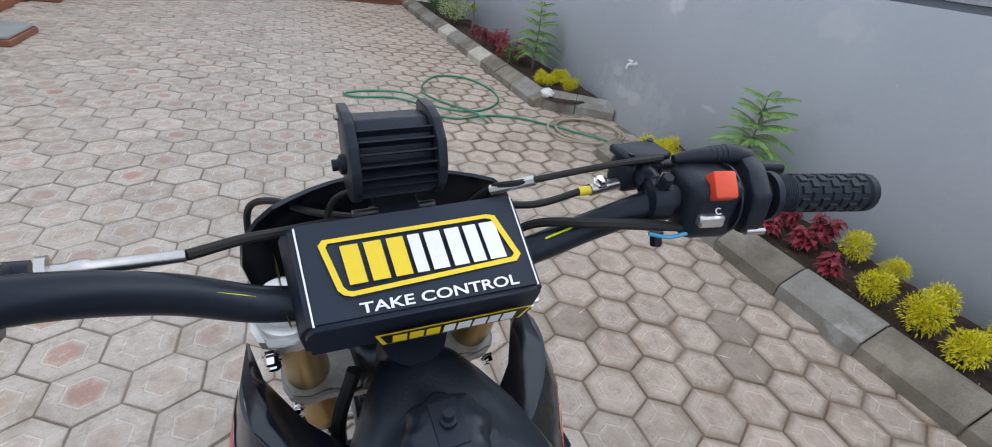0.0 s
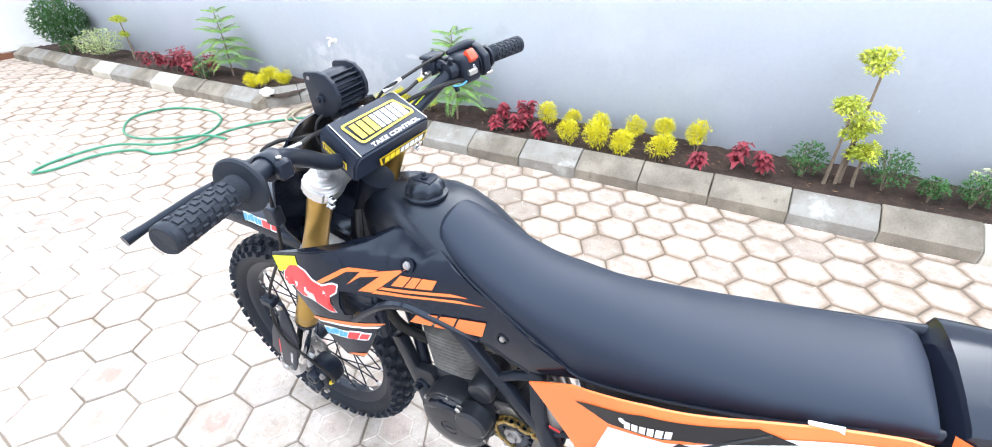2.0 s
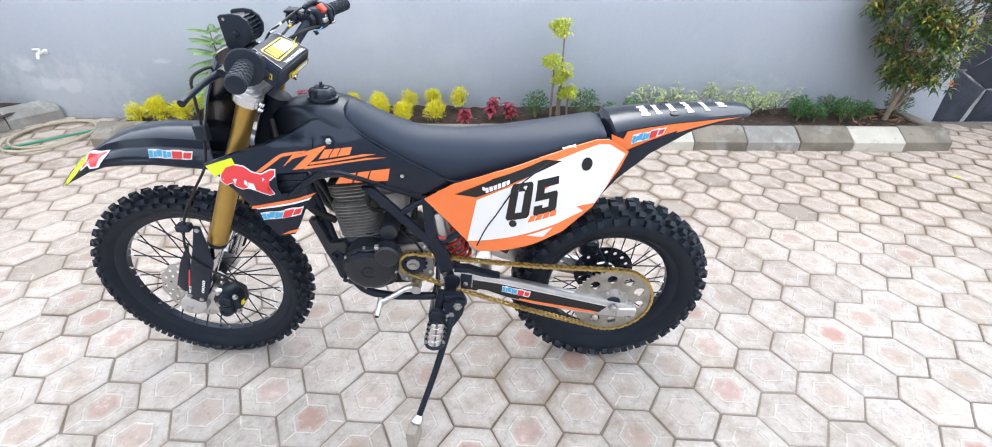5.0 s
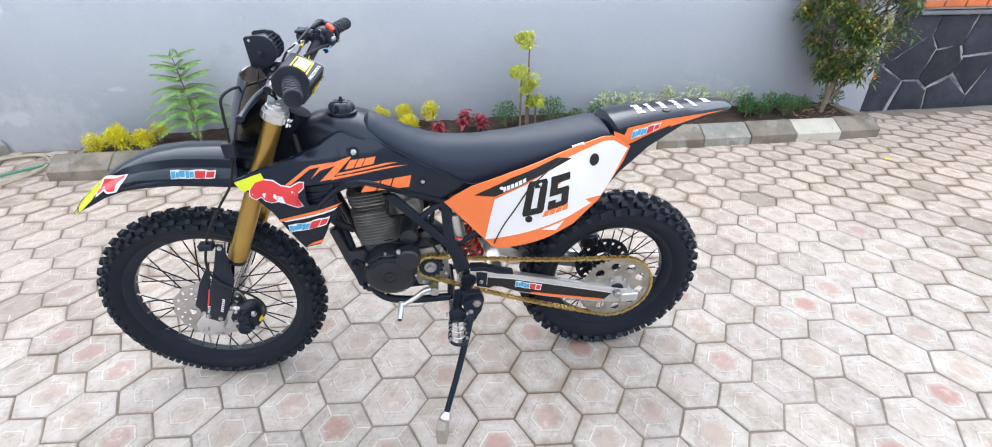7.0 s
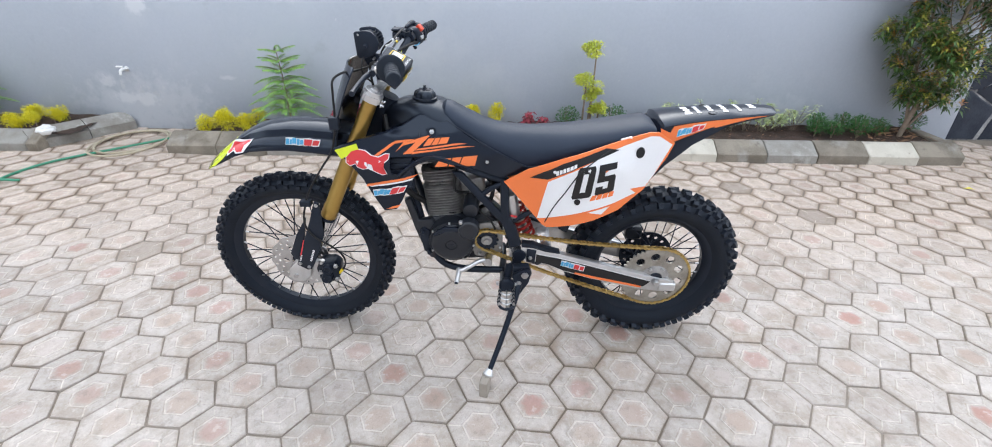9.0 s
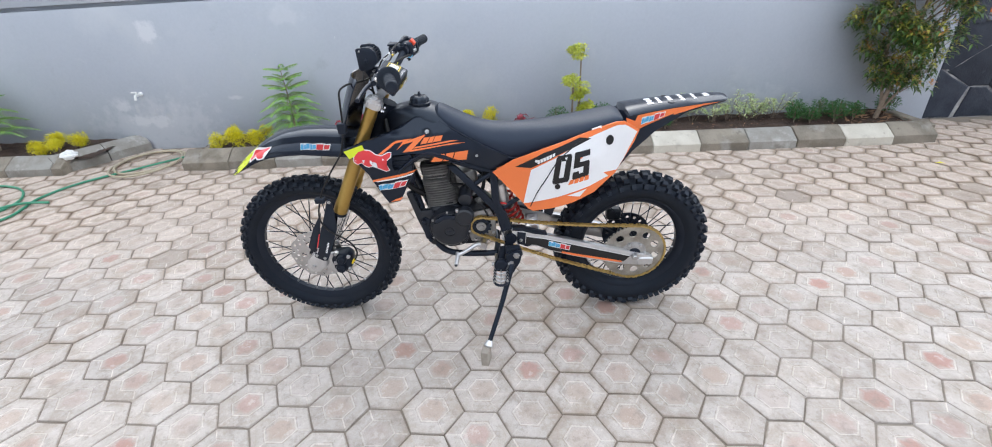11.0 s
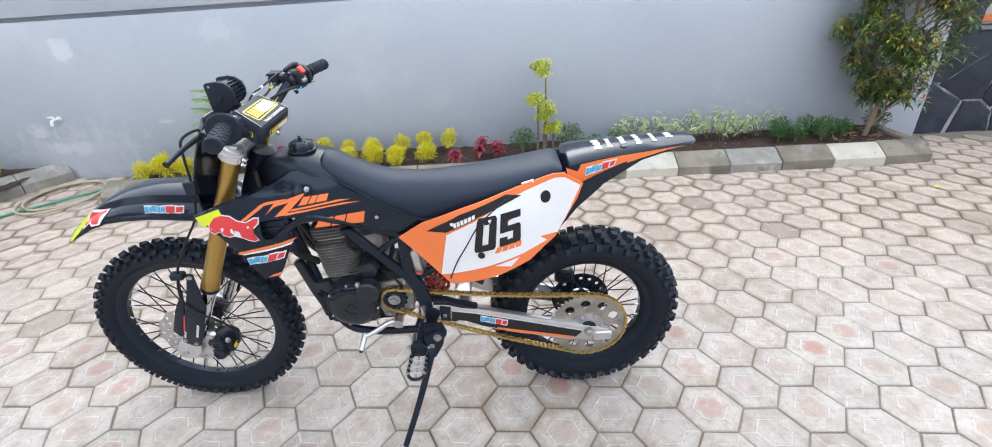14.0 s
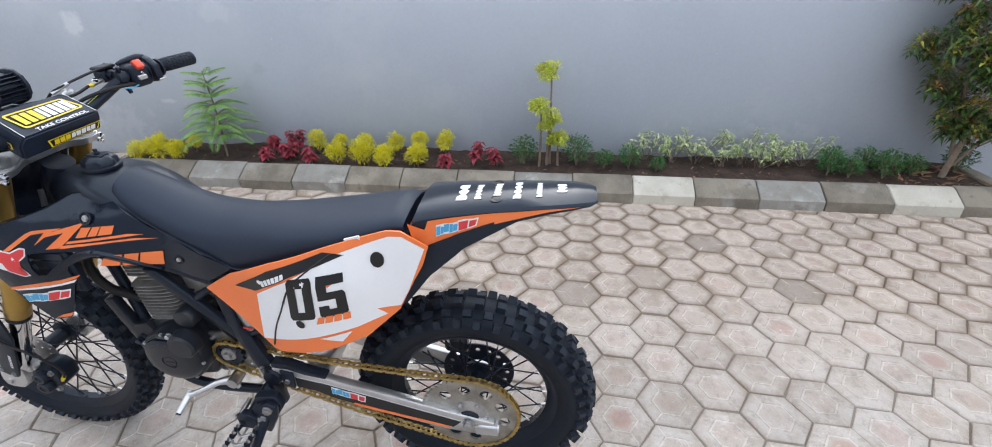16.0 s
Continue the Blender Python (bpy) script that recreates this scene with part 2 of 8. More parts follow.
BRICK = mat("orange_brick", (0.62, 0.17, 0.055), 0.85, scale=8, grain=80, bump=0.4, spread=0.15)
SLAB = mat("inspection_slab", (0.30, 0.32, 0.33), 0.8, scale=6, grain=80, bump=0.3)
BARK = mat("bark", (0.26, 0.20, 0.15), 0.9, dark=(0.12, 0.09, 0.06), scale=25, grain=120, bump=0.8)
PIPE_WHITE = mat("white_plastic", (0.78, 0.78, 0.77), 0.35, scale=10, grain=60, bump=0.03, amount=0.15)
HOSE_GREEN = mat("green_hose", (0.05, 0.27, 0.16), 0.35, scale=20, grain=80, bump=0.05)
HOSE_BEIGE = mat("beige_hose", (0.46, 0.40, 0.29), 0.5, scale=20, grain=80, bump=0.1)


def leaf_mat(name, base, tip, rough=0.45, spread=0.3):
    m = mat(name, base, rough, dark=tip, scale=18, grain=90, bump=0.15, amount=0.9, spread=spread)
    m.node_tree.nodes["Principled BSDF"].inputs["Subsurface Weight"].default_value = 0.0
    return m


YELLOW_LEAF = leaf_mat("yellow_leaf", (0.80, 0.70, 0.012), (0.55, 0.52, 0.015), spread=0.22)
PALE_LEAF = leaf_mat("variegated_leaf", (0.64, 0.66, 0.38), (0.24, 0.38, 0.12))
GOLD_LEAF = leaf_mat("topiary_leaf", (0.66, 0.66, 0.09), (0.36, 0.46, 0.05))
RED_LEAF = leaf_mat("red_leaf", (0.34, 0.035, 0.055), (0.17, 0.018, 0.030), 0.6)
GREEN_LEAF = leaf_mat("green_leaf", (0.065, 0.19, 0.045), (0.025, 0.09, 0.022), 0.65)
FERN_LEAF = leaf_mat("fern_leaf", (0.27, 0.47, 0.085), (0.09, 0.25, 0.055))
TREE_LEAF = leaf_mat("tree_leaf", (0.085, 0.155, 0.035), (0.03, 0.075, 0.020), 0.3)
TREE_TIP = leaf_mat("tree_young_leaf", (0.40, 0.42, 0.07), (0.30, 0.26, 0.05), 0.35)
TREE_RED = leaf_mat("tree_new_leaf", (0.48, 0.19, 0.07), (0.42, 0.30, 0.08), 0.35)
DRY_LEAF = leaf_mat("dry_leaf", (0.30, 0.17, 0.09), (0.16, 0.08, 0.04), 0.7)


# ---- mesh helpers ----
def finish(me, m, smooth=True):
    for one in (m if isinstance(m, (list, tuple)) else [m]):
        me.materials.append(one)
    if smooth:
        me.shade_smooth()
        me.set_sharp_from_angle(angle=radians(38))


def part(name, bm, m, parent=None, label="", smooth=True):
    """One mesh object out of a bmesh, under a thing or a part."""
    bmesh.ops.recalc_face_normals(bm, faces=bm.faces[:])
    if any(e.is_boundary for e in bm.edges):
        tilt = sum((f.normal * f.calc_area() for f in bm.faces), Vector())
        mid = sum((v.co.x for v in bm.verts)) / len(bm.verts)
        wrong = tilt.x * mid < 0 if abs(tilt.x) >= max(abs(tilt.y), abs(tilt.z)) else tilt.z < 0 if abs(tilt.z) >= abs(tilt.y) else tilt.y > 0
    else:
        wrong = bm.calc_volume(signed=True) < 0
    if wrong:
        bmesh.ops.reverse_faces(bm, faces=bm.faces[:])
    me = bpy.data.meshes.new(name)
    bm.to_mesh(me)
    bm.free()
    finish(me, m, smooth)
    ob = new(name, me)
    if parent:
        ob.parent = parent
    return tagged(ob, label)


def shell(bm, thick, upward=True):
    """Gives an open skin a wall of this thickness on its inner side."""
    bmesh.ops.recalc_face_normals(bm, faces=bm.faces[:])
    lean = sum((f.normal * f.calc_area() for f in bm.faces), Vector())
    if (lean.z if upward else lean.y) < 0:
        bmesh.ops.reverse_faces(bm, faces=bm.faces[:])
    bm.normal_update()
    outer = bm.verts[:]
    inner = {v: bm.verts.new(v.co - v.normal * thick) for v in outer}
    rim = [e for e in bm.edges if e.is_boundary]
    pairs = []
    for e in rim:
        f = e.link_faces[0]
        loop = [l for l in f.loops if l.edge is e][0]
        pairs.append((loop.vert, loop.link_loop_next.vert))
    for f in bm.faces[:]:
        bm.faces.new([inner[v] for v in reversed(f.verts)])
    for a, b in pairs:
        bm.faces.new((b, a, inner[a], inner[b]))


def raw(name, verts, faces, m, parent=None, label="", smooth=False, slots=None):
    me = bpy.data.meshes.new(name)
    me.from_pydata([tuple(v) for v in verts], [], faces)
    finish(me, m, smooth)
    if slots is not None:
        me.polygons.foreach_set("material_index", slots)
    ob = new(name, me)
    if parent:
        ob.parent = parent
    return tagged(ob, label)


def thing(name, m, label, category, group="", kind=""):
    ob = new(name)
    ob.empty_display_size = 0.1
    ob.matrix_basis = m
    return tagged(ob, label, category, group, kind)


def box(x0, x1, y0, y1, z0, z1, bevel=0.0, segs=1):
    bm = bmesh.new()
    bmesh.ops.create_cube(bm, size=1, matrix=Matrix.LocRotScale(((x0 + x1) / 2, (y0 + y1) / 2, (z0 + z1) / 2), None, (x1 - x0, y1 - y0, z1 - z0)))
    if bevel:
        bmesh.ops.bevel(bm, geom=bm.edges[:], offset=bevel, segments=segs, affect="EDGES", profile=0.5)
    return bm


def prism(outline, x0, x1, bevel=0.0, segs=2):
    """An outline in y, z, drawn out from x0 to x1."""
    bm = bmesh.new()
    f = bm.faces.new([bm.verts.new((x0, y, z)) for y, z in outline])
    got = bmesh.ops.extrude_face_region(bm, geom=[f])
    bmesh.ops.translate(bm, vec=(x1 - x0, 0, 0), verts=[v for v in got["geom"] if isinstance(v, bmesh.types.BMVert)])
    if bevel:
        bmesh.ops.bevel(bm, geom=bm.edges[:], offset=bevel, segments=segs, affect="EDGES", profile=0.5)
    return bm


def spline(points, steps=6):
    """Catmull-Rom through the points."""
    p = [Vector(q) for q in points]
    p = [2 * p[0] - p[1]] + p + [2 * p[-1] - p[-2]]
    out = []
    for i in range(1, len(p) - 2):
        for k in range(steps):
            t = k / steps
            out.append(0.5 * (2 * p[i] + (p[i + 1] - p[i - 1]) * t + (2 * p[i - 1] - 5 * p[i] + 4 * p[i + 1] - p[i + 2]) * t * t
                              + (3 * p[i] - p[i - 1] - 3 * p[i + 1] + p[i + 2]) * t ** 3))
    return out + [p[-2]]


def tube(points, radius, sides=10, steps=6, bm=None):
    """A round bar along a smooth line. radius: one number, or one for each given point."""
    path = spline(points, steps) if steps > 1 else [Vector(q) for q in points]
    bm = bm or bmesh.new()
    radii = radius if isinstance(radius, (list, tuple)) else [radius] * len(points)
    side = None
    rings = []
    for i, p in enumerate(path):
        ahead = (path[min(i + 1, len(path) - 1)] - path[max(i - 1, 0)]).normalized()
        if side is None:
            side = ahead.orthogonal().normalized()
        side = (side - ahead * side.dot(ahead)).normalized()
        up = ahead.cross(side)
        f = i / max(1, len(path) - 1) * (len(radii) - 1)
        k = min(int(f), len(radii) - 2) if len(radii) > 1 else 0
        r = radii[k] + (radii[k + 1] - radii[k]) * (f - k) if len(radii) > 1 else radii[0]
        rings.append([bm.verts.new(p + r * (math.cos(a) * side + math.sin(a) * up)) for a in [2 * math.pi * j / sides for j in range(sides)]])
    for a, b in zip(rings, rings[1:]):
        for j in range(sides):
            bm.faces.new((a[j], a[(j + 1) % sides], b[(j + 1) % sides], b[j]))
    bm.faces.new(rings[0][::-1])
    bm.faces.new(rings[-1])
    return bm


def lathe(profile, centre, sides=48, closed=False, bm=None):
    """Points (x, r) turned round the x axis through centre."""
    bm = bm or bmesh.new()
    c = Vector(centre)
    rings = [[bm.verts.new(c + Vector((x, r * math.cos(a), r * math.sin(a)))) for a in [2 * math.pi * j / sides for j in range(sides)]] for x, r in profile]
    for a, b in zip(rings, rings[1:] + rings[:1] if closed else rings[1:]):
        for j in range(sides):
            bm.faces.new((a[j], a[(j + 1) % sides], b[(j + 1) % sides], b[j]))
    if not closed:
        bm.faces.new(rings[0][::-1])
        bm.faces.new(rings[-1])
    return bm


def turned(profile, m, sides=20, bm=None):
    """Points (h, r) turned round the z axis of the pose m, from bottom to top."""
    bm = bm or bmesh.new()
    rings = [[bm.verts.new(m @ Vector((r * math.cos(a), r * math.sin(a), h))) for a in [2 * math.pi * j / sides for j in range(sides)]] for h, r in profile]
    for a, b in zip(rings, rings[1:]):
        for j in range(sides):
            bm.faces.new((a[j], a[(j + 1) % sides], b[(j + 1) % sides], b[j]))
    bm.faces.new(rings[0][::-1])
    bm.faces.new(rings[-1])
    return bm


def along(a, b):
    """A pose at a whose z axis points to b."""
    a, b = Vector(a), Vector(b)
    return Matrix.Translation(a) @ (b - a).to_track_quat("Z", "Y").to_matrix().to_4x4()


def rod(a, b, r, sides=12, bm=None):
    n = (Vector(b) - Vector(a)).length
    return turned([(0, r), (n, r)], along(a, b), sides, bm)


def bolt(p, way, r=0.008, h=0.006, bm=None):
    """A hexagon bolt head at p that points along way."""
    p = Vector(p)
    return turned([(0, r * 1.25), (h * 0.3, r * 1.25), (h * 0.3, r), (h, r), (h * 1.15, r * 0.8)], along(p, p + Vector(way)), 6, bm)


def loft(rings, closed=True, caps=True, bm=None):
    bm = bm or bmesh.new()
    vs = [[bm.verts.new(p) for p in ring] for ring in rings]
    n = len(vs[0])
    for a, b in zip(vs, vs[1:]):
        for j in range(n if closed else n - 1):
            bm.faces.new((a[j], a[(j + 1) % n], b[(j + 1) % n], b[j]))
    if caps and closed:
        bm.faces.new(vs[0][::-1])
        bm.faces.new(vs[-1])
    return bm


def lerp(table, v):
    """Straight lines between rows (v, value)."""
    rows = sorted(table)
    if v <= rows[0][0]:
        return rows[0][1]
    for (a, fa), (b, fb) in zip(rows, rows[1:]):
        if v <= b:
            return fa + (fb - fa) * (v - a) / (b - a)
    return rows[-1][1]


# ---- ground, kerbs, walls ----
tagged(raw("ground", [(-40, -40, -0.0075), (WALL_X + 40, -40, -0.0075), (WALL_X + 40, 40, -0.0075), (-40, 40, -0.0075)], [(0, 1, 2, 3)], JOINT),
       "sandy joints under hexagonal concrete pavers", "ground", kind="structure")


def slab_block(name, x0, x1, y0, y1, z0, z1, m, label, category, bevel=0.0):
    return tagged(part(name, box(x0, x1, y0, y1, z0, z1, bevel), m), label, category, kind="structure")


# boundary wall with a slight ledge; stone-clad foot past the garden bed
def groove_z(y):
    return 1.386 - 0.016 * (y - 1.25)


def wall_band(name, x, low, high, label):
    """A length of the boundary wall between two heights that follow the groove."""
    bm = prism([(-4.50, low(-4.50)), (9.6, low(9.6)), (9.6, high(9.6)), (-4.50, high(-4.50))], x, WALL_X + 0.2, 0.006)
    return tagged(part(name, bm, WALL), label, "wall", kind="structure")


wall_band("wall_east", WALL_X, lambda y: -0.02, lambda y: groove_z(y) - 0.004, "grey painted plaster boundary wall")
wall_band("wall_east_groove", WALL_X + 0.06, lambda y: groove_z(y) - 0.004, lambda y: groove_z(y) + 0.030, "dark groove between two bands of the grey wall")
wall_band("wall_east_upper", WALL_X - 0.004, lambda y: groove_z(y) + 0.030, lambda y: 2.7, "upper band of the grey boundary wall")
stone_wall = slab_block("wall_stone", WALL_X + 0.02, WALL_X + 0.3, -9.5, -4.51, -0.02, 0.92, MORTAR, "wall foot clad in black natural stone", "wall")
slab_block("wall_stone_coping", WALL_X - 0.03, WALL_X + 0.3, -9.5, -4.737, 0.92, 0.955, COPING, "dark coping over black stone cladding", "trim", 0.006)
brick_wall = slab_block("wall_brick", WALL_X + 0.03, WALL_X + 0.3, -9.5, -4.737, 0.965, 2.7, BRICK_MORTAR, "wall of bright orange bricks", "wall")
slab_block("wall_pier", WALL_X - 0.012, WALL_X + 0.28, -4.735, -4.49, 0.90, 2.75, STONE, "black pier between the grey wall and the bricks", "wall")


def kerb_block(y0, y1, m, parent, x=KERB_X, uneven=0.0):
    """A kerb stone along y: low upright face, long sloping face, top."""
    outline = [(x, -0.03), (x, 0.068), (x + 0.008, 0.078), (x + 0.125, 0.146), (x + 0.14, 0.150), (x + 0.165, 0.150), (x + 0.165, -0.03)]
    rings = []
    for y, pull in ((y0, 0.004), (y0 + 0.005, 0.0), (y1 - 0.005, 0.0), (y1, 0.004)):
        rings.append([(px + (pull if px < x + 0.15 else 0), y, pz - (pull if pz > 0 else 0) + uneven) for px, pz in outline])
    return part("kerb_stone", loft(rings), m, parent)


def kerb_run(name, y0, y1, pitch, whites, pales, label):
    base = slab_block(name, KERB_X + 0.01, KERB_X + 0.16, y0, y1, -0.03, 0.06, KERB, label, "kerb")
    rng = random.Random(5)
    y, k = y1, 0
    while y > y0 + 0.05:
        a = max(y0, y - pitch)
        kerb_block(a + 0.003, y - 0.003, KERB_WHITE if k in whites else KERB_PALE if k in pales else KERB, base, KERB_X + rng.uniform(-0.006, 0.004), rng.uniform(-0.004, 0.004))
        y, k = a, k + 1
    return base


kerb_run("kerb_near", -4.06, 2.70, 0.425, {10, 14}, {2, 4, 8, 12}, "row of sloping concrete kerb stones, some painted white")
kerb_run("kerb_far", 3.80, 9.0, 0.425, {5, 8}, {1, 3, 6, 11}, "row of sloping concrete kerb stones along the far bed")


def kerb_return(name, a, b, tall, m, label):
    """Two kerb stones across the end of a bed, from a to b."""
    a, b = Vector((*a, 0)), Vector((*b, 0))
    base = tagged(new(name), label, "kerb", kind="structure")
    base.matrix_basis = Matrix.Translation(a) @ (b - a).to_track_quat("X", "Z").to_matrix().to_4x4()
    n = (b - a).length
    for x0, x1 in ((0.0, n * 0.52), (n * 0.53, n)):
        rings = []
        for x in (x0, x0 + 0.005, x1 - 0.005, x1):
            rings.append([(x, -0.006, -0.03), (x, -0.006, 0.5 * tall), (x, 0.10, 0.97 * tall), (x, 0.15, tall), (x, 0.15, -0.03)])
        part("kerb_stone", loft(rings), m, base)
    return base


kerb_return("kerb_near_end", (WALL_X - 0.02, 2.72), (KERB_X + 0.14, 2.72), 0.125, KERB, "low kerb stones closing the garden bed beside the tap")
kerb_return("kerb_far_end", (KERB_X + 0.03, 3.86), (WALL_X - 0.03, 3.42), 0.150, KERB_PALE, "kerb stones closing the far bed beside the tap")
part("kerb_stone", box(KERB_X + 0.10, KERB_X + 0.70, -4.10, -4.00, -0.03, 0.135, 0.01), KERB, bpy.data.objects["kerb_near"])


def soil_bed(name, y0, y1, label):
    nx, ny = 14, int((y1 - y0) / 0.04)
    verts, faces = [], []
    for j in range(ny + 1):
        for i in range(nx + 1):
            x, y = KERB_X + 0.155 + (WALL_X - KERB_X - 0.155) * i / nx, y0 + (y1 - y0) * j / ny
            z = 0.105 + 0.022 * noise.noise((x * 5, y * 5, 1)) + 0.012 * noise.noise((x * 19, y * 19, 3)) + 0.015 * i / nx
            verts.append((x, y, z))
    for j in range(ny):
        for i in range(nx):
            a = j * (nx + 1) + i
            faces.append((a, a + 1, a + nx + 2, a + nx + 1))
    return tagged(raw(name, verts, faces, SOIL, smooth=True), label, "soil", kind="structure")


soil_bed("soil_near", -4.02, 2.66, "dark brown crumbly soil of the garden bed")
soil_bed("soil_far", 3.62, 9.0, "dark brown crumbly soil of the far bed")
rng = random.Random(11)
verts, faces = [], []
for k in range(420):
    if rng.random() < 0.78:
        x, y = rng.uniform(KERB_X + 0.18, WALL_X - 0.02), rng.uniform(-4.0, 2.5)
        s = rng.uniform(0.006, 0.018)
    else:
        x, y = rng.uniform(KERB_X + 0.2, WALL_X - 0.05), rng.uniform(-4.0, -3.4)
        s = rng.uniform(0.02, 0.045)
    q = pose(x, y, 0.128 + rng.uniform(0, 0.01), rng.uniform(-25, 25), rng.uniform(-25, 25), rng.uniform(0, 360))
    b = len(verts)
    verts += [q @ Vector(v) for v in ((-s, 0, 0), (0, -s * 0.35, s * 0.1), (s, 0, 0.1 * s), (0, s * 0.35, s * 0.1))]
    faces.append((b, b + 1, b + 2, b + 3))
tagged(raw("leaf_litter", verts, faces, DRY_LEAF), "dry brown leaves scattered on garden soil", "leaf litter", kind="stuff")

# far house with its porch
house = slab_block("wall_north", -8, WALL_X + 0.2, 9.62, 9.9, -0.02, 3.2, WHITE_WALL, "white painted house wall", "wall")
slab_block("plinth_north", -2.25, KERB_X + 0.05, 9.10, 9.62, -0.02, 0.075, BROWN, "low brown painted plinth along the house", "plinth", 0.008)
slab_block("wall_north_foot", -2.25, WALL_X, 9.19, 9.62, 0.075, 0.085, TILE, "pale tiled ledge on the plinth", "floor")
slab_block("porch_plinth", -9, -2.25, 4.2, 9.62, -0.02, 0.085, BROWN, "brown edge of the tiled porch", "plinth", 0.008)
slab_block("porch_floor", -9, -2.33, 4.28, 9.62, 0.085, 0.095, TILE, "glossy pale porch tiles", "floor")
slab_block("porch_wall", -1.75, -0.62, 9.55, 9.62, 0.085, 3.0, CREAM, "cream wall panel behind the porch", "wall")
door = slab_block("door_1", -0.50, 0.32, 9.575, 9.618, 0.20, 2.3, DOOR_BLUE, "closed pale blue door in a white wall", "door")
for x0, x1, z0, z1 in ((-0.56, -0.50, 0.20, 2.36), (0.32, 0.38, 0.20, 2.36), (-0.50, 0.32, 2.30, 2.36), (-0.56, 0.38, 0.15, 0.20)):
    part("door_frame", box(x0, x1, 9.55, 9.618, z0, z1, 0.005), WHITE_WALL, door)
# never in view: added so the black plastics mirror something darker than sky
slab_block("reflection_wall_west", -4.9, -4.6, -12, 4.15, -0.02, 3.4, WALL, "unseen grey wall added behind the yard to darken reflections", "wall")

# roof out of view, supposed from the columns; added to shade the porch
slab_block("porch_roof", -9, -1.95, 4.1, 9.62, 3.0, 3.2, WHITE_WALL, "unseen white porch ceiling added over the tiles for shade", "ceiling")
slab_block("porch_roof_end", -1.95, -0.55, 8.35, 9.62, 3.0, 3.2, WHITE_WALL, "unseen white eave added over the porch corner for shade", "ceiling")


def column(x, y, name):
    c = thing(name, pose(x, y, 0), "brown painted porch column on a stepped base", "column", "porch columns", "structure")
    part("base", box(-0.19, 0.19, -0.19, 0.19, 0, 0.07, 0.01), BROWN, c)
    part("base_step", box(-0.14, 0.14, -0.14, 0.14, 0.07, 0.14, 0.01), BROWN, c)
    part("shaft", box(-0.085, 0.085, -0.085, 0.085, 0.14, 3.0, 0.008), BROWN, c)


column(-2.12, 7.35, "column_1")
column(-0.74, 8.55, "column_2")
pit = thing("inspection_cover", pose(-1.97, 5.50, 0, 0, 0, -3), "grey concrete inspection cover on a brown painted rim", "inspection cover")
part("rim", box(-0.20, 0.20, -0.28, 0.28, 0, 0.055, 0.008), BROWN, pit)
part("cover", box(-0.185, 0.185, -0.26, 0.26, 0.055, 0.085, 0.008), SLAB, pit)
part("lifting_loop", tube([(-0.025, 0, 0.083), (-0.025, 0, 0.110), (0.025, 0, 0.110), (0.025, 0, 0.083)], 0.005, 8, 4), KERB, pit)

# ---- motorcycle materials ----
PLASTIC = mat("black_gloss_plastic", (0.0071, 0.0094, 0.0177), 0.15, dark=(0.009, 0.0112, 0.018), scale=9, grain=160, bump=0.01, spec=0.42, sheen=(0.74, 0.86, 1.0))
MATTE = mat("black_matte_plastic", (0.0127, 0.0159, 0.0254), 0.42, dark=(0.019, 0.022, 0.030), scale=12, grain=220, bump=0.12, spec=0.28, sheen=(0.74, 0.86, 1.0))
TANK = mat("satin_black_plastic", (0.0095, 0.0122, 0.0195), 0.30, dark=(0.0130, 0.0165, 0.0245), scale=14, grain=240, bump=0.12, spec=0.40, sheen=(0.74, 0.86, 1.0))
VINYL = mat("seat_vinyl", (0.0108, 0.0152, 0.0285), 0.46, dark=(0.0140, 0.0188, 0.0335), scale=6, grain=900, bump=0.25, depth=0.0008, spec=0.42, sheen=(0.74, 0.86, 1.0))
RUBBER = mat("tyre_rubber", (0.0076, 0.0104, 0.0177), 0.5, dark=(0.016, 0.0175, 0.021), scale=9, grain=120, bump=0.25, spec=0.25, sheen=(0.74, 0.86, 1.0))
GRIP = mat("grip_rubber", (0.014, 0.0172, 0.0245), 0.55, dark=(0.022, 0.026, 0.034), scale=30, grain=200, bump=0.2, spec=0.3, sheen=(0.74, 0.86, 1.0))
KNOB = mat("tyre_knob_rubber", (0.0098, 0.0132, 0.0224), 0.5, dark=(0.023, 0.026, 0.033), scale=30, grain=120, bump=0.3, amount=0.9, spec=0.3, sheen=(0.74, 0.86, 1.0))
BLACK_METAL = mat("black_painted_metal", (0.0104, 0.0135, 0.0222), 0.30, dark=(0.020, 0.023, 0.031), scale=15, grain=150, bump=0.06, spec=0.25, sheen=(0.74, 0.86, 1.0))
ENGINE = mat("engine_black", (0.0112, 0.0136, 0.0195), 0.30, dark=(0.022, 0.025, 0.031), scale=14, grain=160, bump=0.15, spec=0.4)
FIN = mat("engine_fin", (0.42, 0.41, 0.40), 0.40, 0.65, dark=(0.10, 0.098, 0.096), scale=20, grain=120, bump=0.15)
ALU = mat("brushed_aluminium", (0.66, 0.66, 0.67), 0.30, 0.85, dark=(0.46, 0.46, 0.46), scale=14, grain=200, bump=0.08, amount=0.6)
STEEL = mat("steel", (0.55, 0.55, 0.56), 0.28, 1.0, dark=(0.30, 0.29, 0.28), scale=18, grain=160, bump=0.06)
SPROCKET = mat("worn_sprocket_metal", (0.46, 0.44, 0.40), 0.42, 0.9, dark=(0.26, 0.24, 0.21), scale=22, grain=180, bump=0.1, amount=0.8)
CHROME = mat("chrome", (0.75, 0.75, 0.76), 0.1, 1.0, scale=18, grain=160, bump=0.0, amount=0.2)
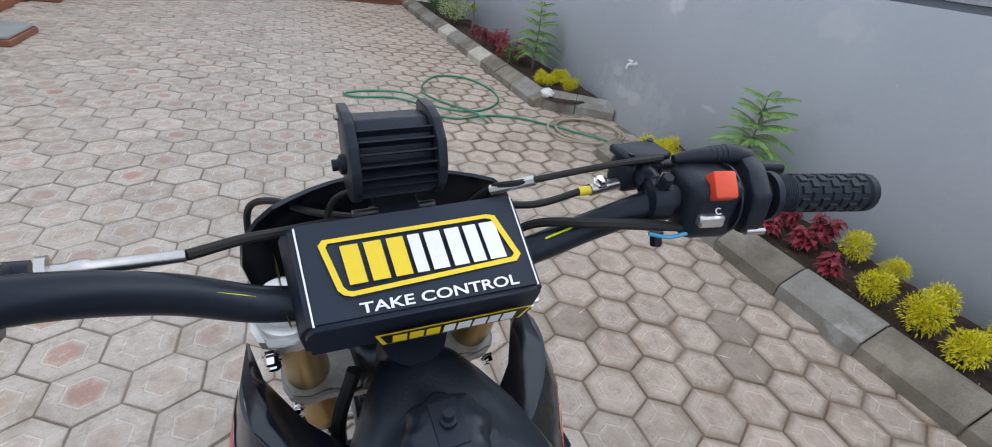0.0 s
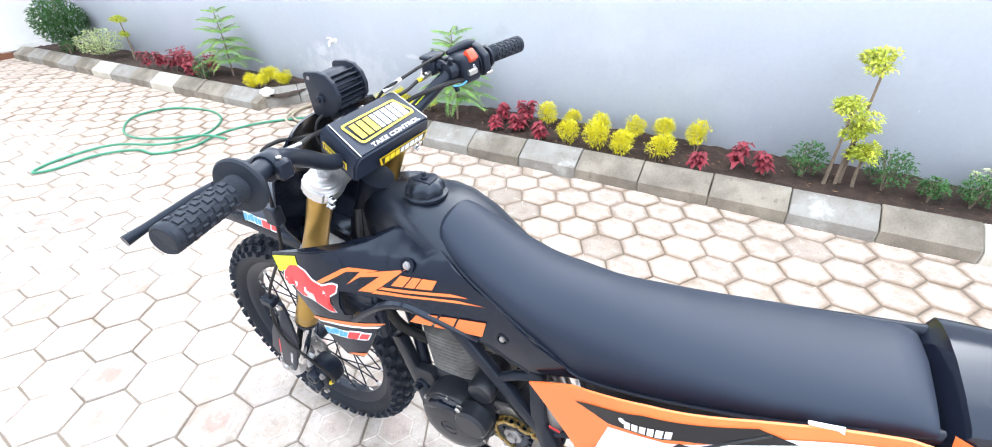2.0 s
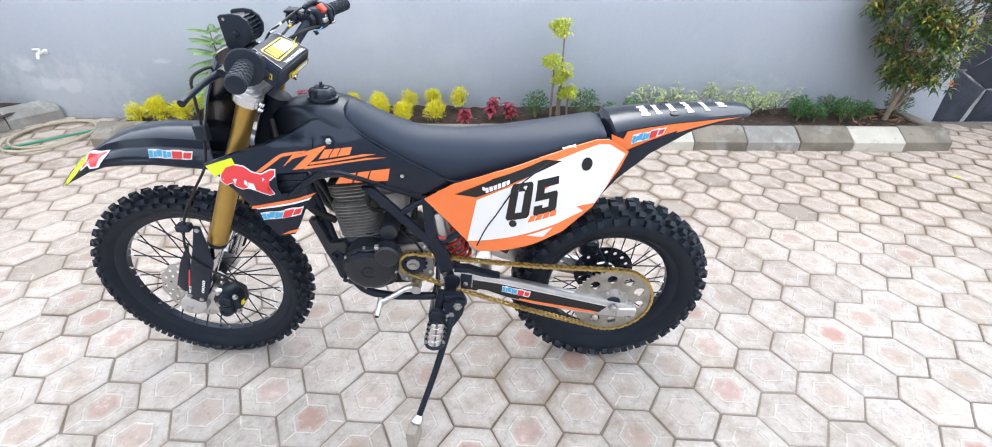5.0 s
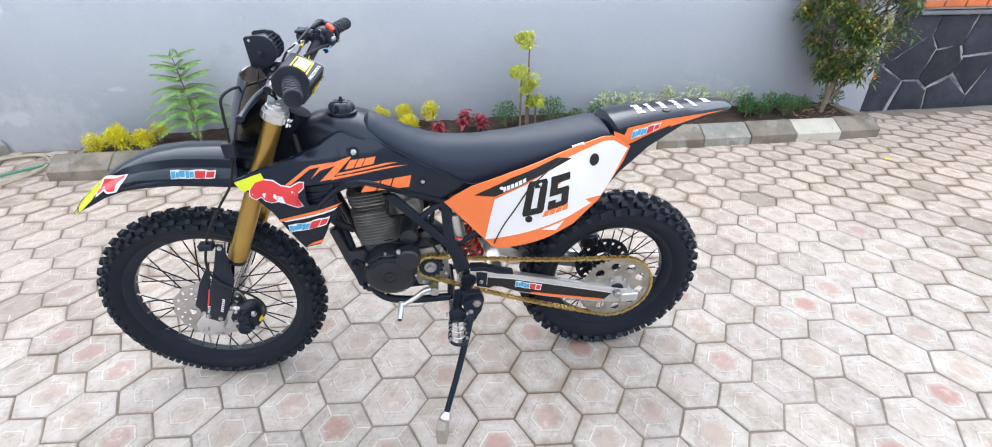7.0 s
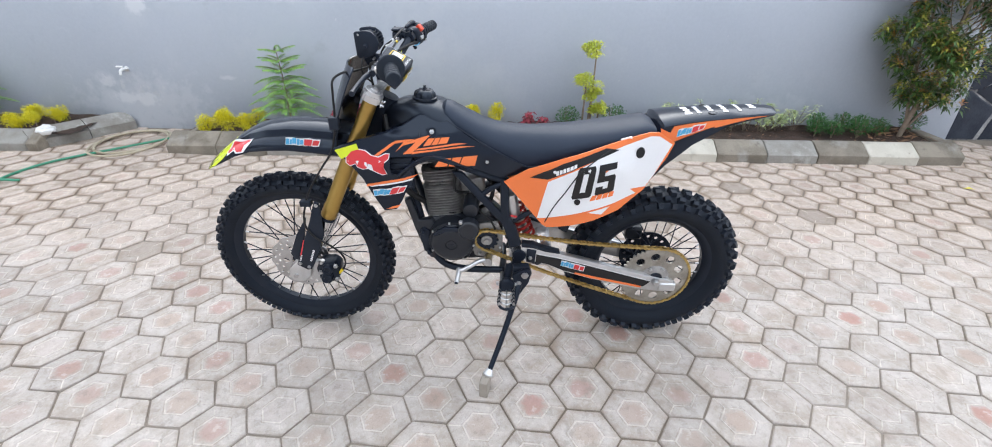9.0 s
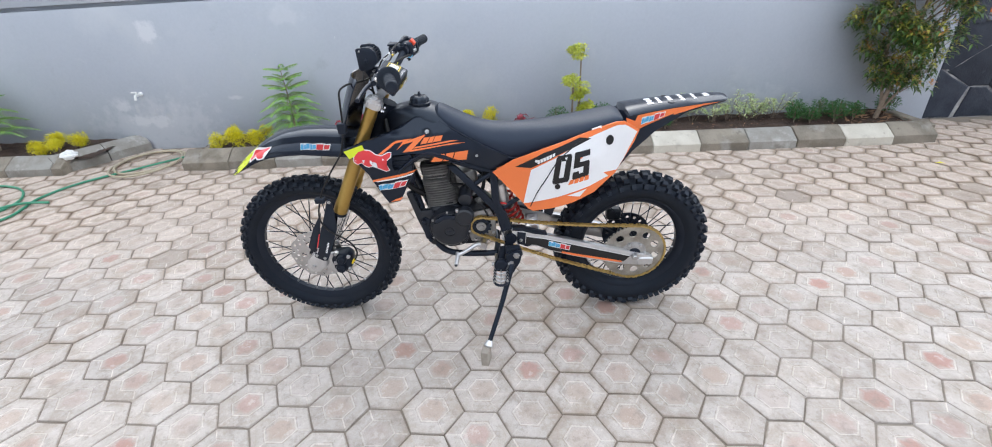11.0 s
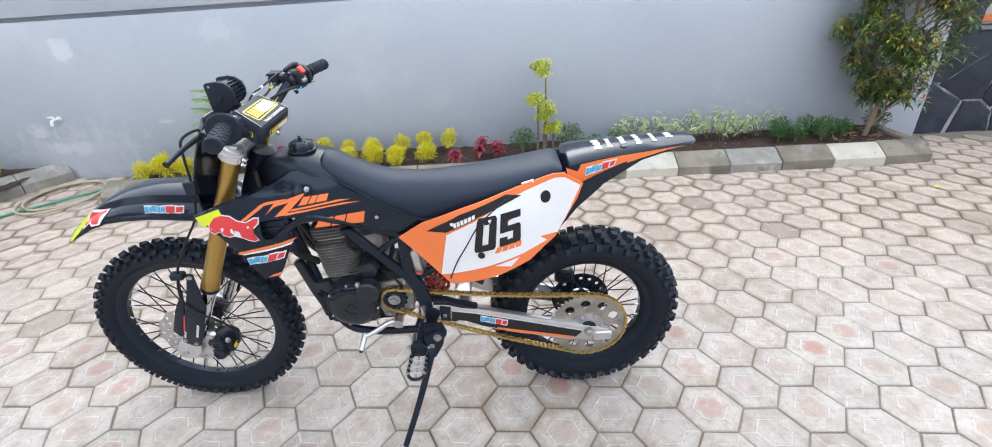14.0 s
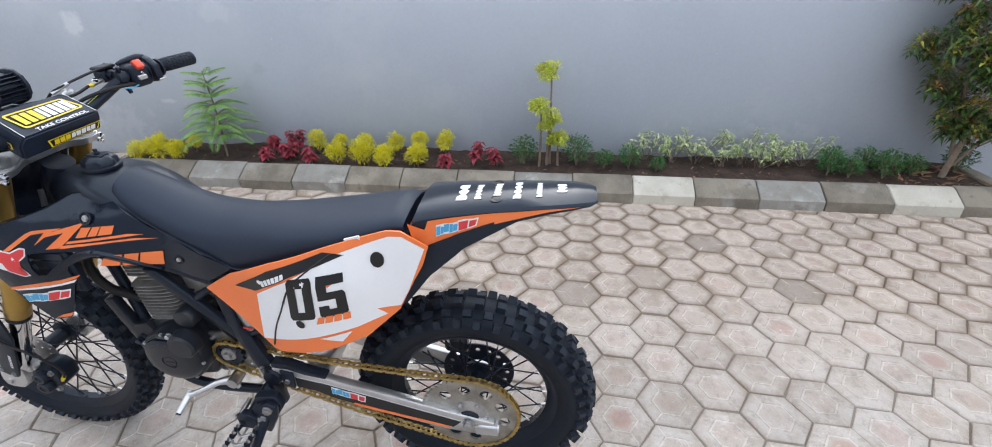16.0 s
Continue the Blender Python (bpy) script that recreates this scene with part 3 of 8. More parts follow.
GOLD = mat("gold_anodised", (0.46, 0.30, 0.085), 0.34, 0.85, dark=(0.33, 0.20, 0.05), scale=8, grain=160, bump=0.05)
CHAIN = mat("gold_chain", (0.60, 0.44, 0.17), 0.35, 0.9, dark=(0.20, 0.14, 0.06), scale=60, grain=300, bump=0.1)
RED_METAL = mat("red_spring_paint", (0.42, 0.02, 0.015), 0.3, scale=20, grain=120, bump=0.05)
ORANGE = mat("orange_sticker", (0.86, 0.205, 0.055), 0.3, dark=(0.80, 0.18, 0.045), scale=9, grain=120, bump=0.02)
WHITE_S = mat("white_sticker", (0.80, 0.80, 0.81), 0.3, dark=(0.72, 0.72, 0.73), scale=9, grain=120, bump=0.02)
YELLOW_S = mat("yellow_sticker", (0.80, 0.60, 0.02), 0.3, dark=(0.74, 0.54, 0.02), scale=9, grain=120, bump=0.02)
LIME_S = mat("lime_sticker", (0.66, 0.74, 0.02), 0.35, dark=(0.56, 0.64, 0.02), scale=9, grain=120, bump=0.02)
RED_S = mat("red_sticker", (0.68, 0.045, 0.05), 0.3, dark=(0.6, 0.035, 0.04), scale=9, grain=120, bump=0.02)
BLUE_S = mat("blue_sticker", (0.08, 0.40, 0.68), 0.3, scale=9, grain=120, bump=0.02)
BLACK_S = mat("black_sticker", (0.012, 0.012, 0.014), 0.3, scale=9, grain=120, bump=0.02, spec=0.4)
RED_BUTTON = mat("red_switch", (0.78, 0.075, 0.03), 0.4, scale=20, grain=120, bump=0.02)
CABLE = mat("cable_rubber", (0.015, 0.015, 0.016), 0.5, scale=20, grain=160, bump=0.08, spec=0.3)
LENS = mat("lamp_lens", (0.25, 0.26, 0.28), 0.08, 0.3, scale=30, grain=160, bump=0.05)
TIMBER = mat("raw_timber", (0.36, 0.32, 0.27), 0.8, scale=14, grain=120, bump=0.4)
# ---- dirt bike, in its own axes: x to its right, y ahead, z up; it leans on its side stand ----
bike = thing("dirt_bike", pose(0.32, 0, 0, 0, -4.0, -0.5), "black and orange off-road motorcycle leaning on its side stand", "motorcycle")
REAR, FRONT = Vector((0.0, -0.765, 0.352)), Vector((0.012, 0.674, 0.366))


def shroud_x(y, z):
    w = lerp([(-0.25, 0.120), (-0.15, 0.122), (-0.064, 0.114), (0, 0.130), (0.036, 0.140), (0.09, 0.154), (0.15, 0.166), (0.23, 0.190), (0.30, 0.200), (0.41, 0.190)], y)
    return -(w - max(0, z - 0.88) * 0.3 - max(0, z - 0.965) * 0.7 - max(0, 0.83 - z) * 0.08)


def shroud_far(y, z):
    """The far side's shroud, which tucks in behind the seat."""
    return shroud_x(y, z) * lerp([(-0.25, 0.45), (0.0, 0.60), (0.1, 0.84), (0.2, 0.97), (0.3, 1.0)], y)


def panel_x(y, z):
    return -(0.132 + 0.052 * math.exp(-((y + 0.43) / 0.17) ** 2) * min(1, max(0, (1.0 - z) / 0.14)))


def sheet(outline, fx, lift=0.0, thick=0.0, side=-1, step=0.03, holes=()):
    """An outline in y, z laid on the surface x = fx(y, z), on one side of the bike. thick: metres of wall to the inside."""
    bm = bmesh.new()
    if holes:
        edges = []
        for ring in (outline, *holes):
            vs = [bm.verts.new((0, y, z)) for y, z in ring]
            edges += [bm.edges.new((a, b)) for a, b in zip(vs, vs[1:] + vs[:1])]
        bmesh.ops.triangle_fill(bm, edges=edges, use_beauty=True)
    else:
        for one in (outline if isinstance(outline[0][0], (tuple, list)) else [outline]):
            bm.faces.new([bm.verts.new((0, y, z)) for y, z in one])
    for _ in range(6):
        bmesh.ops.triangulate(bm, faces=bm.faces[:])
        long = [e for e in bm.edges if e.calc_length() > step]
        if not long:
            break
        bmesh.ops.subdivide_edges(bm, edges=long, cuts=1)
    bmesh.ops.triangulate(bm, faces=bm.faces[:])
    for v in bm.verts:
        v.co.x = (fx(v.co.y, v.co.z) - lift) * -side
    if thick:
        bmesh.ops.recalc_face_normals(bm, faces=bm.faces[:])
        if sum(f.normal.x for f in bm.faces) * side < 0:
            bmesh.ops.reverse_faces(bm, faces=bm.faces[:])
        rim = [e for e in bm.edges if e.is_boundary]
        top = bm.verts[:]
        got = bmesh.ops.extrude_face_region(bm, geom=bm.faces[:])
        for v in [g for g in got["geom"] if isinstance(g, bmesh.types.BMVert)]:
            v.co.x -= side * thick
    return bm


def decal(name, outline, fx, m, parent, label="", lift=0.0012, side=-1):
    return part(name, sheet(outline, fx, lift, 0, side), m, parent, label)


def grown(outline, d):
    """The outline pushed outwards by d."""
    pts = [Vector(p) for p in outline]
    turn_way = 1 if sum(a.x * b.y - b.x * a.y for a, b in zip(pts, pts[1:] + pts[:1])) > 0 else -1
    out = []
    for a, b, c in zip(pts[-1:] + pts[:-1], pts, pts[1:] + pts[:1]):
        n = (Vector(((b - a).y, (a - b).x)).normalized() + Vector(((c - b).y, (b - c).x)).normalized()) * turn_way
        out.append(tuple(b + n.normalized() * d))
    return out


def quad_map(corners):
    """From u, v in 0..1 to the quad with corners top left, top right, bottom right, bottom left."""
    tl, tr, br, bl = [Vector(c) for c in corners]
    return lambda u, v: ((bl * (1 - u) + br * u) * (1 - v) + (tl * (1 - u) + tr * u) * v)


def bars(name, corners, fx, m, parent, cuts, slant=0.0, lift=0.002, gap=0.12, side=-1, label=""):
    """A row of plain blocks inside a quad, as wide as cuts says."""
    q, total = quad_map(corners), sum(cuts)
    bm = bmesh.new()
    u = 0.0
    for w in cuts:
        a, b = u / total, (u + w * (1 - gap)) / total
        u += w
        low, high = (0.0, 1.0) if m in (ORANGE, WHITE_S) else (0.08 * (len(bm.faces) % 3), 1 - 0.10 * ((len(bm.faces) + 1) % 3))
        pts = [q(a, low), q(b, low), q(min(1.05, b + slant), high), q(a + slant, high)]
        bm.faces.new([bm.verts.new((0, p[0], p[1])) for p in pts])
    bmesh.ops.subdivide_edges(bm, edges=bm.edges[:], cuts=1, use_grid_fill=True)
    for v in bm.verts:
        v.co.x = (fx(v.co.y, v.co.z) - lift) * -side
    if m in (BLUE_S, RED_S):
        decal("sticker_edge", [tuple(q(*p)) for p in ((-0.02, -0.10), (0.35, -0.04), (0.70, -0.12), (1.02, -0.05), (1.05, 1.02), (0.75, 0.98), (0.4, 1.10), (0.02, 1.06))], fx, WHITE_S, parent, "white sticker edge", lift - 0.0007, side)
    return part(name, bm, m, parent, label)


def lettering(name, body, m, parent, place, bold=0.0, shear=0.0, label=""):
    """A text in the built-in font as a flat mesh. place: from u, v in 0..1 of the text's box to a point."""
    cu = bpy.data.curves.new(name, "FONT")
    cu.body, cu.offset, cu.shear, cu.resolution_u = body, bold, shear, 4
    ob = new(name, cu)
    bpy.context.view_layer.update()
    me = bpy.data.meshes.new_from_object(ob.evaluated_get(bpy.context.evaluated_depsgraph_get()))
    bpy.data.objects.remove(ob)
    bm = bmesh.new()
    bm.from_mesh(me)
    bpy.data.meshes.remove(me)
    xs, ys = [v.co.x for v in bm.verts], [v.co.y for v in bm.verts]
    x0, x1, y0, y1 = min(xs), max(xs), min(ys), max(ys)
    for v in bm.verts:
        v.co = place((v.co.x - x0) / (x1 - x0), (v.co.y - y0) / (y1 - y0))
    return part(name, bm, m, parent, label)


def holed_plate(outer, holes, x0, x1):
    """A flat plate between x0 and x1 with an outline and holes in y, z."""
    bm = bmesh.new()
    edges = []
    for ring in [outer] + holes:
        vs = [bm.verts.new((x0, y, z)) for y, z in ring]
        edges += [bm.edges.new((a, b)) for a, b in zip(vs, vs[1:] + vs[:1])]
    got = bmesh.ops.triangle_fill(bm, edges=edges, use_beauty=True)
    faces = [g for g in got["geom"] if isinstance(g, bmesh.types.BMFace)]
    got = bmesh.ops.extrude_face_region(bm, geom=faces)
    bmesh.ops.translate(bm, vec=(x1 - x0, 0, 0), verts=[g for g in got["geom"] if isinstance(g, bmesh.types.BMVert)])
    return bm


def circle(c, r, n=16, phase=0.0):
    return [(c[0] + r * math.cos(phase + 2 * math.pi * k / n), c[1] + r * math.sin(phase + 2 * math.pi * k / n)) for k in range(n)]


# -- wheels --
def tyre_mesh(c, r, rim, half, rows, count, knob):
    """A round casing with rows of tread blocks. rows: (angle across, width, length, share)."""
    bm = bmesh.new()
    mid = (r - knob + rim) / 2
    tall = (r - knob - rim) / 2
    prof = []
    for k in range(13):
        a = radians(-125 + 250 * k / 12)
        prof.append((half * math.sin(a), mid + tall * (math.cos(a) * 1.0 + 0.0)))
    prof = [(-half * 0.55, rim)] + prof + [(half * 0.55, rim)]
    lathe(prof, c, 60, True, bm)
    casing, bm = bm, bmesh.new()
    rng = random.Random(7)
    for row, (angle, wide, long, shift) in enumerate(rows):
        for k in range(count):
            a = 2 * math.pi * (k + shift) / count
            t = radians(angle)
            x, rad = half * math.sin(t), mid + tall * math.cos(t)
            out = Vector((math.sin(t), math.cos(t) * math.cos(a), math.cos(t) * math.sin(a)))
            pos = c + Vector((x, rad * math.cos(a), rad * math.sin(a)))
            tang = Vector((0, -math.sin(a), math.cos(a)))
            acr = out.cross(tang).normalized()
            h = knob * (1.0 if abs(angle) < 40 else 0.75)
            vs = []
            for lev, grow in ((-0.004, 1.12), (h, 0.9)):
                for sa, st in ((-1, -1), (1, -1), (1, 1), (-1, 1)):
                    vs.append(bm.verts.new(pos + out * lev + acr * (sa * wide / 2 * grow) + tang * (st * long / 2 * grow)))
            for j in range(4):
                bm.faces.new((vs[j], vs[(j + 1) % 4], vs[4 + (j + 1) % 4], vs[4 + j]))
            bm.faces.new(vs[4:])
            bm.faces.new(vs[3::-1])
    return casing, bm


def wheel(name, c, r, rim, half, rows, count, knob, label):
    hub = part(name, lathe([(-0.062, 0.020), (-0.060, 0.040), (-0.050, 0.042), (-0.044, 0.024), (0.044, 0.024), (0.050, 0.042), (0.060, 0.040), (0.062, 0.020)], c, 28), BLACK_METAL, bike, label)
    casing, tread = tyre_mesh(c, r, rim - 0.004, half, rows, count, knob)
    part("tyre", casing, RUBBER, hub, "black off-road tyre casing")
    tagged(part("tread", tread, KNOB, hub, "worn rubber tread blocks"), kind="stuff")
    w = half * 0.62
    part("rim", lathe([(-w, rim), (-w, rim + 0.006), (-w + 0.006, rim + 0.006), (-w + 0.010, rim - 0.008), (-0.012, rim - 0.022), (0.012, rim - 0.022), (w - 0.010, rim - 0.008),
                       (w - 0.006, rim + 0.006), (w, rim + 0.006), (w, rim), (w - 0.008, rim - 0.016), (0.012, rim - 0.030), (-0.012, rim - 0.030), (-w + 0.008, rim - 0.016)], c, 64, True), BLACK_METAL, hub, "black wheel rim")
    bm = rod((0, 0, 0), (0, 0, 1), 0.0023, 6)
    me = bpy.data.meshes.new("spoke")
    bm.to_mesh(me)
    bm.free()
    finish(me, BLACK_METAL)
    nip = bpy.data.meshes.new("nipple")
    bm = turned([(0, 0.0034), (0.02, 0.0034)], Matrix(), 6)
    bm.to_mesh(nip)
    bm.free()
    finish(nip, STEEL)
    for k in range(36):
        side = -1 if k % 2 else 1
        lead = (0.42 if (k // 2) % 2 else -0.42)
        a = 2 * math.pi * k / 36
        p = c + Vector((side * 0.052, 0.039 * math.cos(a + lead * 2.6), 0.039 * math.sin(a + lead * 2.6)))
        q = c + Vector((side * 0.004, (rim - 0.024) * math.cos(a), (rim - 0.024) * math.sin(a)))
        s = new("spoke", me)
        s.parent = hub
        s.matrix_basis = along(p, q) @ Matrix.Diagonal((1, 1, (q - p).length, 1))
        e = new("spoke_nipple", nip)
        e.parent = hub
        e.matrix_basis = along(q, p)
    return hub


front_wheel = wheel("front_wheel", FRONT, 0.371, 0.293, 0.045, [(0, 0.016, 0.020, 0.0), (-24, 0.015, 0.020, 0.5), (24, 0.015, 0.020, 0.5), (-52, 0.016, 0.018, 0.0), (52, 0.016, 0.018, 0.0), (-76, 0.014, 0.016, 0.5), (76, 0.014, 0.016, 0.5)], 46, 0.013, "spoked front wheel with knobbly tyre")
rear_wheel = wheel("rear_wheel", REAR, 0.353, 0.243, 0.060, [(-11, 0.021, 0.024, 0.0), (11, 0.021, 0.024, 0.0), (-38, 0.019, 0.024, 0.5), (38, 0.019, 0.024, 0.5), (-64, 0.022, 0.020, 0.0), (64, 0.022, 0.020, 0.0)], 38, 0.018, "spoked rear wheel with knobbly tyre")

# brake discs, sprocket
hole_rows = []
for k in range(18):
    a = 2 * math.pi * k / 18
    for j, rr in enumerate((0.092, 0.110)):
        hole_rows.append(circle((FRONT.y + rr * math.cos(a + 0.17 * j), FRONT.z + rr * math.sin(a + 0.17 * j)), 0.0055, 8))
for k in range(6):
    a = 2 * math.pi * k / 6
    hole_rows.append(circle((FRONT.y + 0.066 * math.cos(a), FRONT.z + 0.066 * math.sin(a)), 0.013, 10))
wavy = [(FRONT.y + (0.123 + 0.003 * math.cos(12 * a)) * math.cos(a), FRONT.z + (0.123 + 0.003 * math.cos(12 * a)) * math.sin(a)) for a in [2 * math.pi * k / 96 for k in range(96)]]
part("brake_disc", holed_plate(wavy, hole_rows + [circle((FRONT.y, FRONT.z), 0.042, 24)], FRONT.x - 0.068, FRONT.x - 0.064), STEEL, front_wheel, "drilled steel brake disc")
hole_rows = []
for k in range(16):
    a = 2 * math.pi * k / 16
    hole_rows.append(circle((REAR.y + 0.088 * math.cos(a), REAR.z + 0.088 * math.sin(a)), 0.0075, 8))
part("brake_disc", holed_plate(circle((REAR.y, REAR.z), 0.11, 48), hole_rows + [circle((REAR.y, REAR.z), 0.045, 24)], 0.066, 0.070), BLACK_METAL, rear_wheel, "dark drilled rear brake disc")
part("rear_caliper", box(0.055, 0.10, REAR.y + 0.03, REAR.y + 0.10, REAR.z + 0.075, REAR.z + 0.135, 0.01), ENGINE, bike)
TEETH = 48
rim_pts = []
for k in range(TEETH):
    a = 2 * math.pi * k / TEETH
    for da, rr in ((-0.35, 0.133), (-0.12, 0.140), (0.12, 0.140), (0.35, 0.133)):
        b = a + da * 2 * math.pi / TEETH
        rim_pts.append((REAR.y + rr * math.cos(b), REAR.z + rr * math.sin(b)))
hole_rows = [circle((REAR.y + 0.098 * math.cos(a), REAR.z + 0.098 * math.sin(a)), 0.0175, 14) for a in [2 * math.pi * (k + 0.3) / 10 for k in range(10)]]
part("sprocket", holed_plate(rim_pts, hole_rows + [circle((REAR.y, REAR.z), 0.045, 24)], -0.094, -0.087), SPROCKET, rear_wheel, "drilled aluminium rear sprocket")
part("sprocket_carrier", lathe([(-0.104, 0.018), (-0.104, 0.034), (-0.094, 0.056), (-0.075, 0.058), (-0.06, 0.045), (-0.05, 0.03)], REAR, 24), FIN, rear_wheel, "grey sprocket carrier")
part("hub_seal", lathe([(-0.1085, 0.012), (-0.1085, 0.026), (-0.1035, 0.029), (-0.100, 0.029)], REAR, 24), BLACK_METAL, rear_wheel)
for k in range(6):
    a = 2 * math.pi * k / 6
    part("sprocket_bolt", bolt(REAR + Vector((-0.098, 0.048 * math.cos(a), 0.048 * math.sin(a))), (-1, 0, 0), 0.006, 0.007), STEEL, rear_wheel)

# -- chain --
SMALL = Vector((-0.0905, -0.088, 0.515))
R1, R2 = 0.044, 0.1385
big = Vector((SMALL.x, REAR.y, REAR.z))
d = big - SMALL
base_a = math.atan2(d.z, d.y)
off = math.acos((R1 - R2) / d.length)
loop = []
a_top, a_bot = base_a - off, base_a + off
for k in range(13):
    a = a_bot + (a_top + 2 * math.pi - a_bot) * k / 12
    loop.append(SMALL + Vector((0, R1 * math.cos(a), R1 * math.sin(a))))
for k in range(25):
    a = a_top + (a_bot - a_top) * k / 24
    loop.append(big + Vector((0, R2 * math.cos(a), R2 * math.sin(a))))
loop.append(loop[0])
lens_ = [0.0]
for a, b in zip(loop, loop[1:]):
    lens_.append(lens_[-1] + (b - a).length)


def on_loop(s):
    s %= lens_[-1]
    for i in range(len(loop) - 1):
        if s <= lens_[i + 1]:
            f = (s - lens_[i]) / max(1e-9, lens_[i + 1] - lens_[i])
            p = loop[i].lerp(loop[i + 1], f)
            if (loop[i + 1] - loop[i]).length > 0.3:
                p = p - Vector((0, 0, 0.012 * math.sin(math.pi * f)))
            return p
    return loop[0].copy()


links = 2 * round(lens_[-1] / 0.0158 / 2)
bm = bmesh.new()
for k in range(links):
    p, q = on_loop(lens_[-1] * k / links), on_loop(lens_[-1] * (k + 1) / links)
    ahead = (q - p).normalized()
    up = Vector((1, 0, 0)).cross(ahead)
    wide = 0.0075 if k % 2 else 0.0052
    for sx in (-wide, wide):
        vs = []
        for fx in (-0.0012, 0.0012):
            for s, h in ((-0.3, 0.003), (-0.3, -0.003), (0.1, -0.0056), (0.5, -0.0036), (0.9, -0.0056), (1.3, -0.003), (1.3, 0.003), (0.9, 0.0056), (0.5, 0.0036), (0.1, 0.0056)):
                vs.append(bm.verts.new(p.lerp(q, s) + up * h + Vector((sx + fx, 0, 0))))
        bm.faces.new(vs[:10][::-1])
        bm.faces.new(vs[10:])
        for j in range(10):
            bm.faces.new((vs[j], vs[(j + 1) % 10], vs[10 + (j + 1) % 10], vs[10 + j]))
    rod(p + Vector((-0.009, 0, 0)), p + Vector((0.009, 0, 0)), 0.0034, 6, bm)
part("chain", bm, CHAIN, bike, "gold-coloured drive chain")
small_pts = []
for k in range(14):
    for da, rr in ((-0.35, 0.038), (-0.1, 0.046), (0.1, 0.046), (0.35, 0.038)):
        b = 2 * math.pi * (k + da) / 14
        small_pts.append((SMALL.y + rr * math.cos(b), SMALL.z + rr * math.sin(b)))
part("drive_sprocket", holed_plate(small_pts, [circle((SMALL.y + 0.024 * math.cos(a), SMALL.z + 0.024 * math.sin(a)), 0.006, 10) for a in (0.5, 2.6, 4.7)], -0.0945, -0.0865), BLACK_METAL, bike, "dark steel drive sprocket")
part("drive_shaft", lathe([(-0.108, 0.006), (-0.108, 0.011), (-0.100, 0.012), (-0.099, 0.021), (-0.095, 0.022), (-0.06, 0.022)], (0, SMALL.y, SMALL.z), 18), FIN, bike)

# -- fork, clamps --
TOP, LOW, LUG = Vector((0, 0.272, 1.092)), Vector((0, 0.502, 0.622)), Vector((0, 0.640, 0.352))
down = (LOW - TOP).normalized()
for s in (-1, 1):
    o = Vector((s * 0.110, 0, 0))
    m = along(TOP + o, LOW + o)
    n = (LOW - TOP).length
    leg = part("fork_leg", turned([(0.0, 0.022), (0.005, 0.0238), (0.06, 0.0242), (0.15, 0.0242), (0.20, 0.0262), (n - 0.055, 0.0266), (n - 0.050, 0.0292), (n - 0.030, 0.0292), (n - 0.027, 0.0282), (n - 0.022, 0.0292), (n - 0.005, 0.0292), (n, 0.027)], m, 28), GOLD, bike, "gold anodised fork tube")
    part("inner_tube", rod(LOW + o, LUG + o + Vector((0, -0.004, 0.02)), 0.0235, 20), CHROME, leg, "chromed inner fork tube")
    part("dust_seal", turned([(0, 0.0285), (0.012, 0.0285), (0.014, 0.025)], along(LOW + o, LUG + o), 24), MATTE, leg)
    lug = prism([(0.600, 0.41), (0.615, 0.345), (0.645, 0.318), (0.690, 0.322), (0.704, 0.350), (0.695, 0.385), (0.650, 0.430)], s * 0.110 - 0.024, s * 0.110 + 0.024, 0.009)
    part("axle_lug", lug, ALU, leg, "cast aluminium axle lug")
    part("cap_ring", turned([(-0.006, 0.0285), (0.006, 0.0285), (0.0075, 0.026)], along(TOP + o, TOP + o - down), 28), ALU, leg, "bright ring round the fork cap")
    part("fork_cap", turned([(0, 0.022), (0.009, 0.0215), (0.010, 0.013), (0.015, 0.012), (0.015, 0.006), (0.010, 0.005)], along(TOP + o, TOP + o - down), 20), ALU, leg)
    guard = [(0.529, 0.704), (0.512, 0.700), (0.513, 0.630), (0.517, 0.560), (0.544, 0.500), (0.576, 0.430), (0.594, 0.398), (0.612, 0.396), (0.648, 0.420), (0.640, 0.440), (0.602, 0.525), (0.560, 0.622)]
    fg = part("fork_guard", prism(guard, s * 0.148 - 0.004, s * 0.148 + 0.004, 0.003), MATTE, leg, "black plastic fork guard with a red and white sticker")
    for y, z in ((0.602, 0.412), (0.634, 0.428), (0.522, 0.690)):
        part("guard_bolt", bolt((s * 0.152, y, z), (s, 0, 0), 0.006, 0.005), STEEL, fg)
    part("guard_wing", prism([(0.600, 0.528), (0.640, 0.440), (0.652, 0.445), (0.664, 0.470), (0.622, 0.560), (0.570, 0.640)], s * 0.142 - 0.006, s * 0.142 + 0.002, 0.002), MATTE, fg)
    if s < 0:
        gx = lambda y, z: -0.110 - 0.0375
        bars("guard_sticker", [(0.572, 0.494), (0.594, 0.440), (0.587, 0.436), (0.565, 0.490)], gx, WHITE_S, leg, (1, 1, 1, 1, 1, 1.2, 1), 0.0, 0.0052, 0.3, label="white print")
        decal("guard_sticker", [(0.596, 0.538), (0.600, 0.537), (0.617, 0.492), (0.626, 0.466), (0.622, 0.465), (0.612, 0.490)], gx, RED_S, leg, "red sticker", 0.0050)
        bars("guard_sticker", [(0.622, 0.470), (0.634, 0.440), (0.628, 0.438), (0.616, 0.467)], gx, WHITE_S, leg, (1, 1, 1, 1, 1, 1), 0.0, 0.0058, 0.45)
part("front_axle", rod((-0.140, 0.672, 0.352), (0.140, 0.672, 0.352), 0.010, 14), STEEL, bike)


